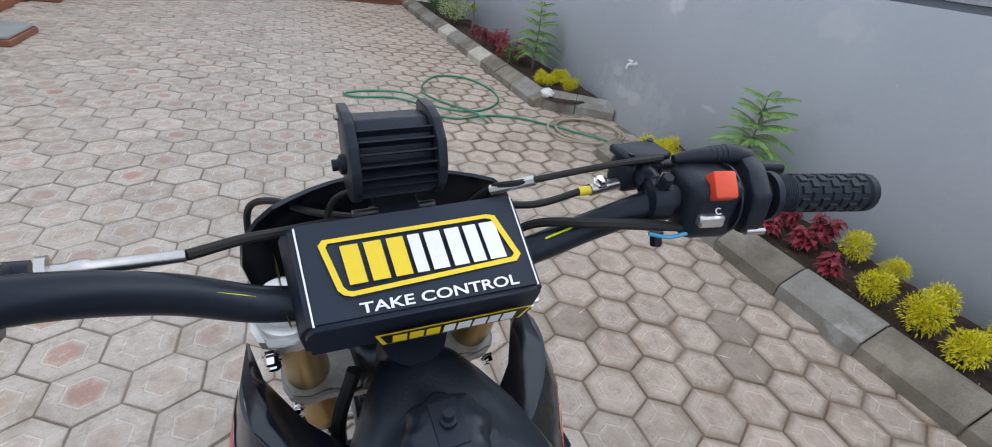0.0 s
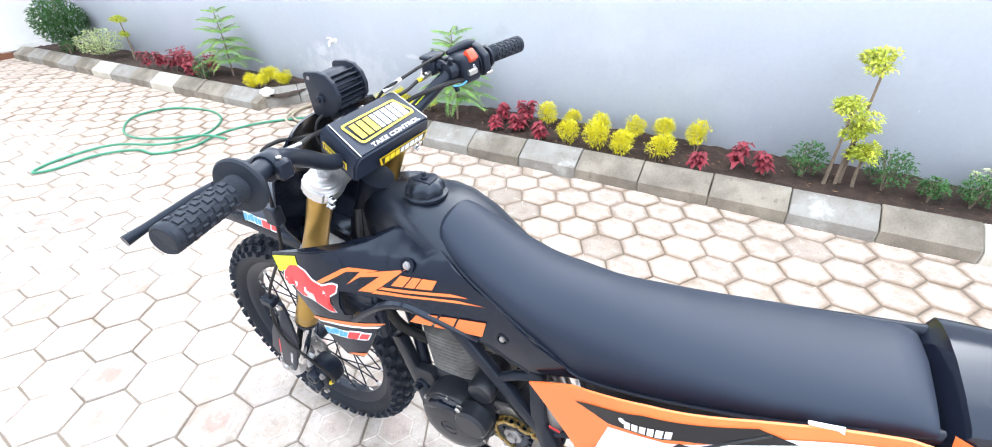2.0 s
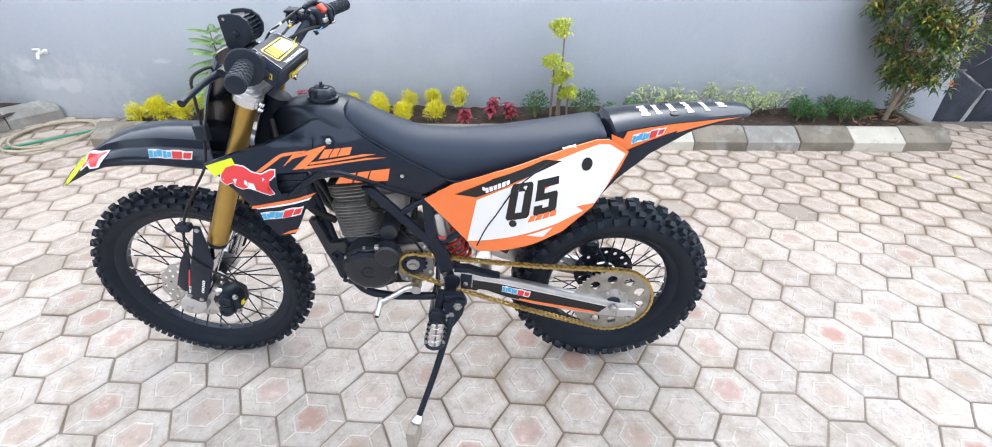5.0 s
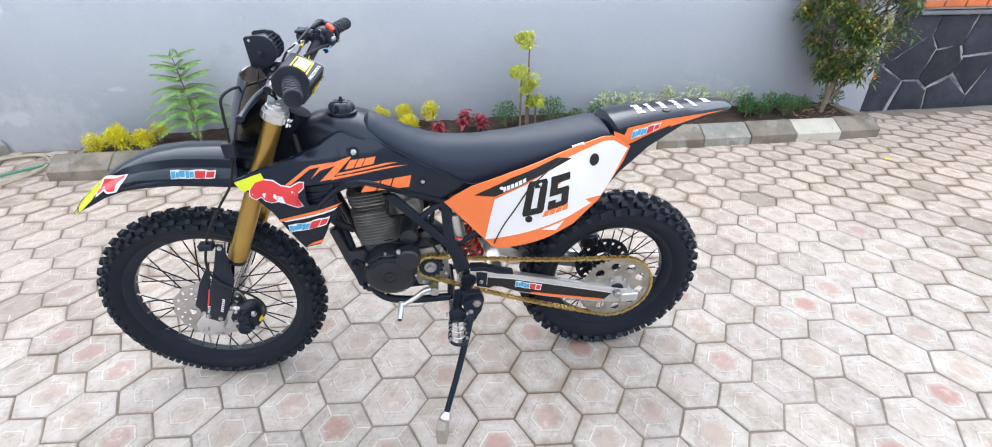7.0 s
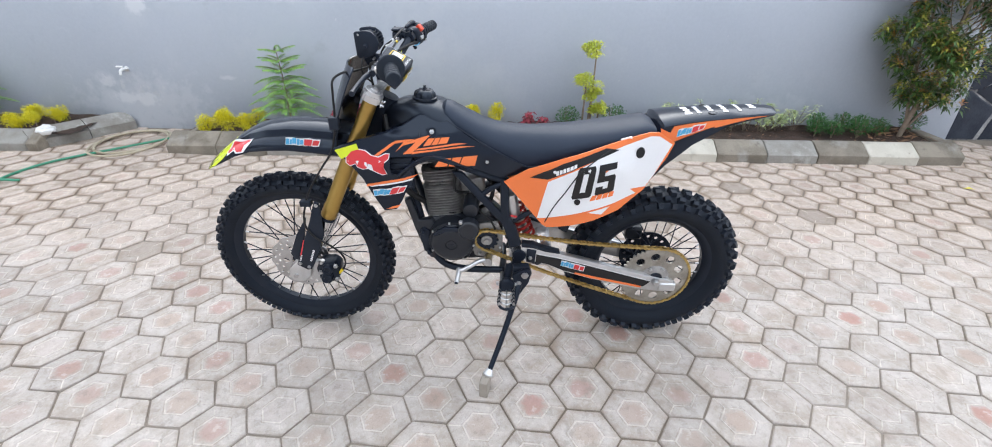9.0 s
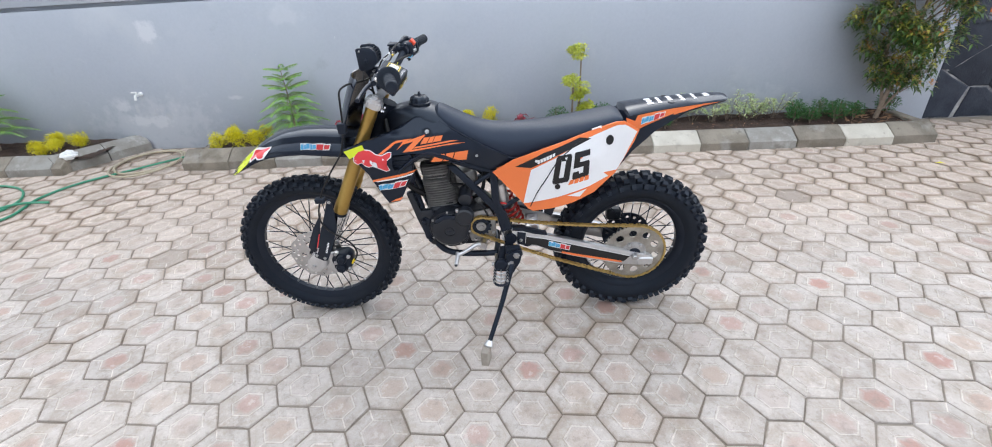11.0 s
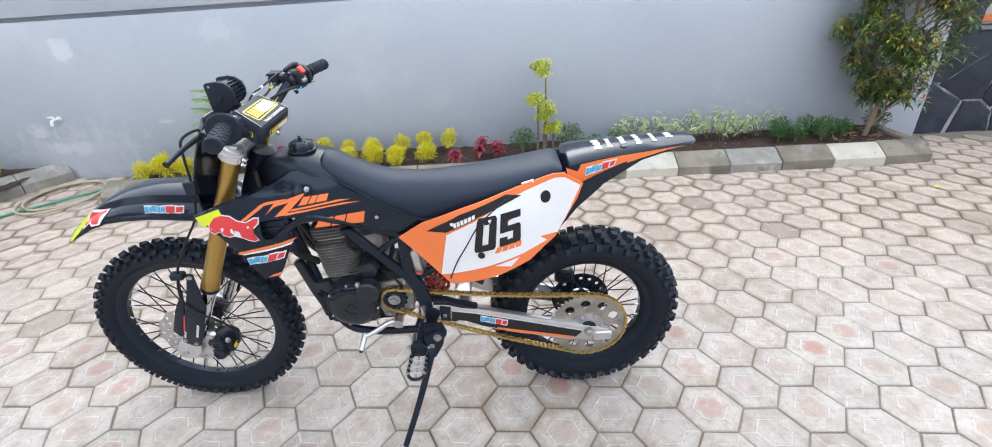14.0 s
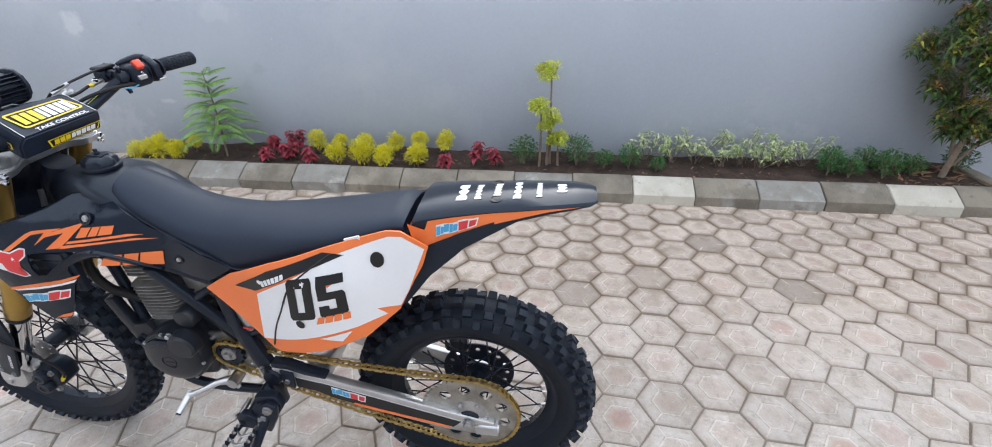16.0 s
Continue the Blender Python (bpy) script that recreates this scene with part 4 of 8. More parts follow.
def clamp(name, at, half_y, thick, m, label):
    """A fork clamp: a thick plate round both tubes, split and bolted at each end."""
    at = Vector(at)
    rot = Matrix.Translation(at) @ down.to_track_quat("-Z", "Y").to_matrix().to_4x4()
    pts = []
    for x, y in ((-0.144, -0.008), (-0.140, 0.020), (-0.128, 0.031), (-0.110, 0.035), (-0.09, 0.032), (-0.06, 0.022), (-0.03, 0.010), (0.03, 0.010), (0.06, 0.022), (0.09, 0.032), (0.110, 0.035), (0.128, 0.031), (0.140, 0.020), (0.144, -0.008),
                 (0.134, -0.030), (0.112, -0.036), (0.088, -0.032), (0.060, -half_y), (-0.060, -half_y), (-0.088, -0.032), (-0.112, -0.036), (-0.134, -0.030)):
        pts.append((x, y))
    bm = bmesh.new()
    f = bm.faces.new([bm.verts.new((x, y, -thick / 2)) for x, y in pts])
    got = bmesh.ops.extrude_face_region(bm, geom=[f])
    bmesh.ops.translate(bm, vec=(0, 0, thick), verts=[g for g in got["geom"] if isinstance(g, bmesh.types.BMVert)])
    bmesh.ops.bevel(bm, geom=bm.edges[:], offset=0.005, segments=2, affect="EDGES")
    bmesh.ops.transform(bm, matrix=rot, verts=bm.verts[:])
    c = part(name, bm, m, bike, label)
    for s in (-1, 1):
        for zz in (-0.008, 0.008):
            part("clamp_bolt", bolt(rot @ Vector((s * 0.128, -0.036, zz)), rot.to_3x3() @ Vector((0, -1, 0)), 0.006, 0.010), CHROME, c)
    return c


clamp("upper_clamp", TOP + Vector((0, -0.004, 0.010)) + down * 0.028, 0.018, 0.028, ALU, "cast aluminium upper fork clamp")
clamp("lower_clamp", TOP + Vector((0, -0.004, 0)) + down * 0.235, 0.040, 0.036, FIN, "cast lower fork clamp")
part("steering_head", rod(TOP + Vector((0, -0.045, 0.0)) + down * 0.05, TOP + Vector((0, -0.045, 0)) + down * 0.24, 0.034, 20), BLACK_METAL, bike)

# front brake caliper, its bracket and hose
cal = part("front_caliper", prism([(0.530, 0.318), (0.500, 0.345), (0.498, 0.392), (0.520, 0.412), (0.570, 0.410), (0.590, 0.385), (0.585, 0.330), (0.560, 0.310)], -0.128, -0.060, 0.009), BLACK_METAL, bike, "black front brake caliper")
part("caliper_bracket", prism([(0.575, 0.320), (0.590, 0.300), (0.640, 0.330), (0.640, 0.400), (0.580, 0.405)], -0.108, -0.082, 0.006), ALU, cal)
for y, z, r in ((0.548, 0.345, 0.023), (0.540, 0.388, 0.021)):
    part("piston_housing", lathe([(-0.128, r), (-0.142, r), (-0.148, r * 0.85), (-0.148, r * 0.5), (-0.145, r * 0.45), (-0.145, 0.001)], (0, y, z), 20), BLACK_METAL, cal, "black piston housing")
part("slide_pin", rod((-0.118, 0.585, 0.345), (-0.118, 0.560, 0.420), 0.009, 12), ALU, cal, "bright slide pin")
for y, z in ((0.512, 0.335), (0.508, 0.400), (0.572, 0.368)):
    part("caliper_bolt", bolt((-0.128, y, z), (-1, 0, 0), 0.008, 0.008), STEEL, cal)
part("hose_fitting", tube([(-0.115, 0.520, 0.352), (-0.118, 0.505, 0.357), (-0.120, 0.486, 0.378)], 0.006, 8), YELLOW_S, cal, "yellow hose fitting")
part("brake_hose", tube([(-0.118, 0.500, 0.360), (-0.122, 0.478, 0.388), (-0.130, 0.465, 0.425), (-0.142, 0.470, 0.470), (-0.152, 0.497, 0.512), (-0.158, 0.545, 0.552), (-0.156, 0.572, 0.592), (-0.153, 0.576, 0.635), (-0.152, 0.560, 0.690), (-0.150, 0.535, 0.748), (-0.146, 0.482, 0.828), (-0.146, 0.428, 0.905), (-0.146, 0.402, 1.000), (-0.142, 0.394, 1.090), (-0.134, 0.390, 1.132), (-0.108, 0.368, 1.148), (-0.070, 0.338, 1.146), (0.02, 0.310, 1.140), (0.085, 0.268, 1.170), (0.125, 0.252, 1.176), (0.168, 0.247, 1.187)], 0.0037, 8), CABLE, bike, "black brake hose")
part("hose_clip", box(-0.158, -0.134, 0.388, 0.420, 0.978, 1.020, 0.003), MATTE, bike)
part("hose_clip", box(-0.166, -0.138, 0.535, 0.575, 0.690, 0.712, 0.003), MATTE, bike)

# -- front fender --
fend = [  # y, z of the crown, half width, drop of the sides
    (0.945, 0.772, 0.030, 0.006), (0.930, 0.790, 0.052, 0.012), (0.900, 0.818, 0.070, 0.022), (0.860, 0.850, 0.080, 0.034), (0.800, 0.893, 0.088, 0.046), (0.740, 0.924, 0.094, 0.056),
    (0.680, 0.940, 0.098, 0.064), (0.600, 0.947, 0.100, 0.068), (0.520, 0.944, 0.100, 0.072), (0.440, 0.936, 0.096, 0.074), (0.380, 0.925, 0.084, 0.070), (0.33, 0.900, 0.070, 0.05)]
rings = []
FENDER_SECTION = ((-1.0, 1.0), (-1.0, 0.88), (-0.95, 0.68), (-0.84, 0.5), (-0.66, 0.42), (-0.6, 0.1), (-0.5, 0.02), (0, -0.03), (0.5, 0.02), (0.6, 0.1), (0.66, 0.42), (0.84, 0.5), (0.95, 0.68), (1.0, 0.88), (1.0, 1.0))
for y, z, w, drop in fend:
    rings.append([(x * w, y, z - drop * d_) for x, d_ in FENDER_SECTION])
bm = loft(rings, closed=False)
shell(bm, -0.0035)
fender = part("front_fender", bm, PLASTIC, bike, "black plastic front fender with stickers")


def fender_x(y, z):
    return -lerp([(r[0], r[2]) for r in fend], y) - 0.0035


def fender_patch(name, outline, m, label, lift):
    """A sticker that follows the fender's skin: outline in y and in steps across the section, from the left edge."""
    bm = bmesh.new()
    bm.faces.new([bm.verts.new((0, y, s * 0.015)) for y, s in outline])
    for _ in range(5):
        bmesh.ops.triangulate(bm, faces=bm.faces[:])
        long = [e for e in bm.edges if e.calc_length() > 0.012]
        if not long:
            break
        bmesh.ops.subdivide_edges(bm, edges=long, cuts=1)
    bmesh.ops.triangulate(bm, faces=bm.faces[:])
    spots = list(enumerate(FENDER_SECTION))
    for v in bm.verts:
        y, s = v.co.y, v.co.z / 0.015
        w, z, drop = [lerp([(r[0], r[i]) for r in fend], y) for i in (2, 1, 3)]
        p, a, b = [Vector((lerp([(k, q[0]) for k, q in spots], t) * w, z - drop * lerp([(k, q[1]) for k, q in spots], t))) for t in (s, s - 0.3, s + 0.3)]
        out = Vector((a.y - b.y, b.x - a.x)).normalized() * lift
        v.co = (p.x + out.x, y, p.y + out.y)
    return part(name, bm, m, fender, label)


fender_patch("tip_sticker", [(0.938, 11.0), (0.938, 0.6), (0.890, 0.6), (0.850, 1.8), (0.805, 4.4), (0.805, 9.2), (0.850, 10.8), (0.900, 11.4)], LIME_S, "lime yellow sticker", 0.0045)
fender_patch("side_sticker_edge", [(0.834, 3.9), (0.805, 5.6), (0.765, 4.6), (0.728, 3.8), (0.730, 2.8), (0.752, 2.4), (0.762, 0.8), (0.792, 1.2), (0.800, 2.2), (0.830, 1.9)], WHITE_S, "white sticker edge", 0.0050)
fender_patch("side_sticker", [(0.829, 3.7), (0.804, 5.1), (0.766, 4.1), (0.734, 3.5), (0.735, 3.0), (0.757, 2.6), (0.768, 1.2), (0.788, 1.6), (0.797, 2.6), (0.824, 2.3)], RED_S, "red sticker", 0.0056)
bars("word_sticker", [(0.596, 0.928), (0.536, 0.926), (0.538, 0.902), (0.600, 0.904)], fender_x, BLUE_S, fender, (1, 0.7, 1.2, 0.8, 1), 0.04)
bars("word_sticker", [(0.534, 0.926), (0.480, 0.922), (0.488, 0.898), (0.538, 0.901)], fender_x, RED_S, fender, (1.3, 1), 0.05)

# -- front mask: a black shield between fork and lamp --
rings = []
for y, z, w in ((0.478, 0.850, 0.060), (0.470, 0.890, 0.100), (0.452, 0.950, 0.130), (0.430, 1.020, 0.148), (0.405, 1.080, 0.150), (0.388, 1.120, 0.142), (0.376, 1.148, 0.124), (0.370, 1.164, 0.108)):
    rings.append([(w * k / 6, y - 0.045 * abs(k / 6) ** 2.2, z) for k in range(-6, 7)])
bm = loft(rings, closed=False)
shell(bm, -0.004, False)
mask = part("front_mask", bm, PLASTIC, bike, "black plastic front number shield")

# -- handlebar, pad, grips, controls --
bar_pts = [(-0.429, 0.129, 1.221), (-0.30, 0.165, 1.216), (-0.235, 0.185, 1.212), (-0.175, 0.212, 1.178), (-0.12, 0.224, 1.142), (-0.06, 0.228, 1.128), (0, 0.230, 1.124),
           (0.06, 0.234, 1.126), (0.12, 0.234, 1.138), (0.175, 0.226, 1.160), (0.24, 0.203, 1.192), (0.31, 0.184, 1.198), (0.440, 0.150, 1.199)]
handlebar = part("handlebar", tube(bar_pts, 0.0142, 18, 6), BLACK_METAL, bike, "matte black handlebar")
for s, pts in ((-1, bar_pts[:3]), (1, bar_pts[:-4:-1])):
    a, b = Vector(pts[0]), Vector(pts[1])
    m = along(a, b)
    n = 0.118 if s < 0 else 0.110
    bm = bmesh.new()
    turned([(0.0, 0.0165), (0.003, 0.0190), (0.010, 0.0192), (0.012, 0.0172), (n - 0.020, 0.0172)] + [(n - 0.020 + 0.0012 * k, 0.0184 if k % 2 else 0.0174) for k in range(14)] + [(n - 0.002, 0.0195), (n, 0.0195)], m, 28, bm)
    g = part("grip", bm, GRIP, handlebar, "knurled black rubber grip")
    bm = bmesh.new()
    for i in range(8 if s < 0 else 7):
        for k in range(9):
            ang = 2 * math.pi * (k + 0.5 * (i % 2)) / 9
            c = m @ Vector((0, 0, 0.018 + i * 0.0108))
            out = m.to_3x3() @ Vector((math.cos(ang), math.sin(ang), 0))
            t1 = m.to_3x3() @ Vector((-math.sin(ang), math.cos(ang), 0))
            t2 = m.to_3x3() @ Vector((0, 0, 1))
            vs = [bm.verts.new(c + out * h + t1 * (p * w) + t2 * (q * w * 0.92)) for h, w in ((0.0166, 0.0043), (0.0189, 0.0036)) for p, q in ((-1, -1), (1, -1), (1, 1), (-1, 1))]
            for j in range(4):
                bm.faces.new((vs[j], vs[(j + 1) % 4], vs[4 + (j + 1) % 4], vs[4 + j]))
            bm.faces.new(vs[4:])
            bm.faces.new(vs[3::-1])
    tagged(part("grip_pattern", bm, GRIP, g), kind="stuff")
    if s < 0:
        part("grip_collar", turned([(n - 0.002, 0.022), (n, 0.036), (n + 0.003, 0.0385), (n + 0.008, 0.0375), (n + 0.011, 0.024), (n + 0.011, 0.016)], m, 32), GRIP, g)

# clutch lever and perch on the left
m = along(bar_pts[1], bar_pts[2])
perch = part("clutch_perch", turned([(0.036, 0.019), (0.038, 0.0205), (0.062, 0.0205), (0.064, 0.019)], m, 20), BLACK_METAL, handlebar, "black clutch lever perch")
part("perch_arm", tube([(-0.250, 0.186, 1.212), (-0.250, 0.204, 1.210), (-0.250, 0.214, 1.206)], [0.015, 0.013, 0.012], 12), BLACK_METAL, perch)
part("perch_body", tube([(-0.316, 0.212, 1.205), (-0.285, 0.214, 1.205), (-0.260, 0.216, 1.205), (-0.236, 0.220, 1.202)], [0.009, 0.010, 0.012, 0.010], 12), BLACK_METAL, perch)
part("clamp_half", box(-0.262, -0.238, 0.150, 0.166, 1.196, 1.224, 0.004), BLACK_METAL, perch)
part("clamp_bolt", bolt((-0.250, 0.160, 1.222), (0, 0, 1), 0.0045, 0.006), STEEL, perch)
part("pivot_screw", rod((-0.314, 0.202, 1.212), (-0.296, 0.206, 1.214), 0.005, 10), STEEL, perch)
part("clutch_lever", tube([(-0.300, 0.218, 1.203), (-0.330, 0.230, 1.198), (-0.360, 0.236, 1.193), (-0.400, 0.240, 1.187), (-0.428, 0.240, 1.184)], [0.0080, 0.0070, 0.0060, 0.0058, 0.0075], 10), BLACK_METAL, perch, "black clutch lever")
part("perch_bolt", bolt((-0.268, 0.214, 1.214), (0, 0, 1), 0.0055, 0.004), BLACK_METAL, perch)
part("perch_bolt", bolt((-0.246, 0.210, 1.219), (0, 0, 1), 0.0045, 0.002), STEEL, perch)
part("cable_adjuster", turned([(0, 0.006), (0.001, 0.0115), (0.006, 0.0115), (0.007, 0.0055), (0.014, 0.0055), (0.016, 0.0065), (0.024, 0.0065), (0.026, 0.0050), (0.075, 0.0045), (0.076, 0.003)], along((-0.234, 0.220, 1.202), (-0.160, 0.232, 1.192)), 14), STEEL, perch, "knurled cable adjuster")
part("clutch_cable", tube([(-0.160, 0.232, 1.192), (-0.110, 0.258, 1.182), (-0.030, 0.296, 1.150), (0.0, 0.300, 1.06), (-0.03, 0.27, 0.96)], 0.0042, 8), CABLE, bike, "black clutch cable")

# throttle, switch block and master cylinder on the right
along_bar = (Vector(bar_pts[-1]) - Vector(bar_pts[-3])).normalized()
ahead_bar = Vector((0, 0, 1)).cross(along_bar).normalized()
bar_axes = Matrix((along_bar, ahead_bar, along_bar.cross(ahead_bar))).transposed().to_4x4()


def on_bar(d, bm, tilt=0.0):
    """Sets a mesh round the right half of the bar, d metres in from its end, tilted back."""
    at = Vector(bar_pts[-1]) - along_bar * d
    bmesh.ops.transform(bm, matrix=Matrix.Translation(at) @ bar_axes @ pose(0, 0, 0, tilt, 0, 0), verts=bm.verts[:])
    return bm


throttle = part("throttle_housing", on_bar(0.132, prism([(-0.026, -0.018), (-0.020, -0.030), (0.004, -0.034), (0.022, -0.024), (0.030, 0.006), (0.031, 0.026), (0.018, 0.037), (-0.002, 0.031), (-0.024, 0.014)], -0.010, 0.010, 0.004)), MATTE, handlebar, "black throttle housing")
part("housing_collar", on_bar(0.112, turned([(-0.002, 0.024), (0.004, 0.024), (0.006, 0.020)], pose(0, 0, 0, 0, 90, 0), 24)), MATTE, throttle)
for y, z in ((0.022, 0.026), (-0.021, -0.026)):
    part("housing_screw", on_bar(0.132, rod((-0.004, y, z), (0.015, y, z), 0.0042, 10)), STEEL, throttle)
part("cable_elbow", on_bar(0.132, tube([(0.004, 0.022, 0.030), (-0.012, 0.022, 0.034), (-0.034, 0.022, 0.034), (-0.058, 0.022, 0.032), (-0.072, 0.022, 0.030)], [0.0095, 0.0100, 0.0088, 0.007, 0.0045], 14)), MATTE, throttle, "ribbed rubber cable elbow")
for k in range(4):
    part("elbow_rib", on_bar(0.132, rod((-0.020 - 0.005 * k, 0.022, 0.0340), (-0.0225 - 0.005 * k, 0.022, 0.0339), 0.0103 - 0.0005 * k, 14)), MATTE, throttle)
part("throttle_cable", tube([(0.236, 0.226, 1.224), (0.180, 0.232, 1.220), (0.106, 0.246, 1.206), (0.075, 0.272, 1.185), (0.05, 0.290, 1.130), (0.03, 0.27, 1.05), (0.03, 0.20, 0.98)], 0.0032, 8), CABLE, bike, "black throttle cable")
part("cable_adjuster", rod((0.112, 0.243, 1.208), (0.080, 0.266, 1.190), 0.0050, 8), ALU, throttle)
switch = part("switch_block", on_bar(0.182, box(-0.024, 0.030, -0.029, 0.028, -0.032, 0.029, 0.013, 3)), MATTE, handlebar, "black switch block with a red stop switch")
part("block_seam", on_bar(0.182, turned([(-0.001, 0.0335), (0.001, 0.0335)], pose(0.024, 0, -0.001, 0, 90, 0), 28)), MATTE, switch)
part("stop_switch", on_bar(0.182, box(-0.008, 0.014, -0.043, -0.028, -0.009, 0.016, 0.003, 2), -42), RED_BUTTON, switch, "red rocker stop switch")
part("start_button", on_bar(0.182, box(-0.014, 0.010, -0.036, -0.026, -0.012, 0.000, 0.002), -2), ALU, switch, "grey start button")
part("switch_mark", on_bar(0.182, tube([(0.0028 * math.cos(a), -0.0325, -0.016 + 0.0028 * math.sin(a)) for a in (0.8, 1.8, 2.8, 3.8, 4.8, 5.6)], 0.0006, 5, 3), -38), WHITE_S, switch, "white printed mark")
res = part("brake_reservoir", box(0.206, 0.256, 0.236, 0.268, 1.182, 1.214, 0.008, 3), MATTE, handlebar, "black brake fluid reservoir")
part("lid", box(0.204, 0.258, 0.234, 0.270, 1.214, 1.224, 0.007, 3), MATTE, res)
for x, y in ((0.211, 0.240), (0.251, 0.264)):
    part("lid_screw", turned([(0, 0.0036), (0.0008, 0.0034), (0.0004, 0.0014)], Matrix.Translation((x, y, 1.2242)), 10), BLACK_METAL, res)
part("reservoir_clamp", on_bar(0.224, turned([(-0.010, 0.0175), (-0.009, 0.0205), (0.009, 0.0205), (0.010, 0.0175)], pose(0, 0, 0, 0, 90, 0), 22)), BLACK_METAL, res)
part("clamp_arm", on_bar(0.224, tube([(0, 0.016, 0.006), (-0.004, 0.034, 0.012), (-0.008, 0.050, 0.006)], [0.013, 0.012, 0.012], 12)), BLACK_METAL, res)
for y, z in ((-0.006, 0.024), (-0.016, -0.020)):
    part("clamp_bolt", on_bar(0.224, bolt((0, y, z - 0.006), (0, -0.5, 1 if z > 0 else -1), 0.0062, 0.012)), BLACK_METAL, res)
part("brake_lever", tube([(0.250, 0.262, 1.196), (0.300, 0.258, 1.194), (0.36, 0.246, 1.190), (0.42, 0.232, 1.188)], [0.008, 0.0075, 0.0065, 0.008], 10), BLACK_METAL, res, "black front brake lever")
part("banjo", rod((0.208, 0.246, 1.190), (0.176, 0.246, 1.187), 0.0062, 10), STEEL, res)
part("banjo_bolt", bolt((0.186, 0.246, 1.193), (0, -0.3, 1), 0.006, 0.006), CHROME, res)
part("hose_collar", rod((0.176, 0.246, 1.187), (0.164, 0.247, 1.186), 0.0046, 10), YELLOW_S, res, "yellow hose collar")
part("switch_lead", tube([(0.248, 0.180, 1.172), (0.205, 0.192, 1.176), (0.160, 0.210, 1.174), (0.120, 0.246, 1.158), (0.08, 0.262, 1.13)], [0.004, 0.0055, 0.005, 0.0045, 0.004], 8), CABLE, bike, "taped black wiring lead")
part("blue_wire", tube([(0.242, 0.176, 1.170), (0.226, 0.180, 1.166), (0.208, 0.188, 1.168)], 0.002, 6), BLUE_S, bike, "short blue wire")
for s in (-1, 1):
    q = [Vector(p) for p in (bar_pts[4:2:-1] if s < 0 else bar_pts[8:10])]
    lo, hi = (q[0], q[1])
    bm = bmesh.new()
    for k in range(9):
        p = lo.lerp(hi, 0.05 + 0.10 * k) + Vector((0, -0.006, 0.0135))
        w = 0.0014
        for sx in (-1, 1):
            bm.verts.new(p + Vector((0, sx * w, -0.0004 * 0)))
    bm.verts.ensure_lookup_table()
    for k in range(8):
        bm.faces.new((bm.verts[2 * k], bm.verts[2 * k + 1], bm.verts[2 * k + 3], bm.verts[2 * k + 2]))
    part("bar_stripe", bm, LIME_S, handlebar, "thin lime outline on the bar")

# pad: a foam block with printed cover
def pad_point(u, v, w=0.0):
    """u across from left to right, v from rear to front of the top face, w out of it."""
    bl, br, tl, tr = Vector((-0.090, 0.184, 1.142)), Vector((0.092, 0.173, 1.146)), Vector((-0.094, 0.243, 1.196)), Vector((0.096, 0.257, 1.188))
    p = (bl * (1 - u) + br * u) * (1 - v) + (tl * (1 - u) + tr * u) * v
    return p + Vector((0.03, -0.60, 0.80)) * w


bm = bmesh.new()
lower = 0.052
ring_top = [pad_point(0, 0), pad_point(1, 0), pad_point(1, 1), pad_point(0, 1)]
ring_bot = [pad_point(-0.03, -0.16, -lower), pad_point(1.03, -0.16, -lower), pad_point(1.05, 0.85, -lower), pad_point(-0.05, 0.85, -lower)]
ring_mid = [pad_point(-0.05, -0.03, -0.018), pad_point(1.05, -0.03, -0.018), pad_point(1.05, 1.05, -0.018), pad_point(-0.05, 1.05, -0.018)]
bm = loft([ring_bot, ring_mid, ring_top])
bmesh.ops.bevel(bm, geom=bm.edges[:], offset=0.004, segments=2, affect="EDGES")
pad = part("handlebar_pad", bm, VINYL, bike, "black foam handlebar pad with yellow and white print")


def pad_poly(name, pts, m, label="", w=0.0012):
    b = bmesh.new()
    b.faces.new([b.verts.new(pad_point(u, 0.02 + 0.83 * v if 0.05 < v < 0.96 else v, w)) for u, v in pts])
    return part(name, b, m, pad, label)


def pad_frame(name, outer, inner, m, w=0.0012):
    b = bmesh.new()
    o, i = [b.verts.new(pad_point(u, 0.02 + 0.83 * v, w)) for u, v in outer], [b.verts.new(pad_point(u, 0.02 + 0.83 * v, w)) for u, v in inner]
    for k in range(len(o)):
        b.faces.new((o[k], o[(k + 1) % len(o)], i[(k + 1) % len(o)], i[k]))
    return part(name, b, m, pad, "yellow printed border")


pad_frame("print_border", [(0.13, 0.36), (0.09, 0.90), (0.11, 0.96), (0.84, 0.96), (0.88, 0.93), (0.95, 0.40), (0.92, 0.33), (0.18, 0.27), (0.15, 0.30)],
          [(0.155, 0.39), (0.118, 0.87), (0.13, 0.91), (0.83, 0.91), (0.855, 0.89), (0.918, 0.42), (0.90, 0.385), (0.19, 0.325), (0.17, 0.34)], YELLOW_S)
for k, (u, w_) in enumerate(((0.17, 0.085), (0.265, 0.085), (0.36, 0.085), (0.452, 0.065), (0.525, 0.085), (0.62, 0.08), (0.708, 0.075), (0.79, 0.09))):
    pad_poly("print_block", [(u + 0.012, 0.40), (u + w_, 0.40), (u + w_ - 0.012, 0.86), (u, 0.86)], YELLOW_S if k < 3 else WHITE_S)
lettering("slogan", "TAKE CONTROL", WHITE_S, pad, lambda u, v: pad_point(0.20 + 0.70 * u, 0.07 + 0.10 * v, 0.0014), 0.02, label="white printed slogan")
pad_poly("print_edge", [(0.01, 0.03), (0.018, 0.03), (0.018, 0.97), (0.01, 0.97)], WHITE_S)
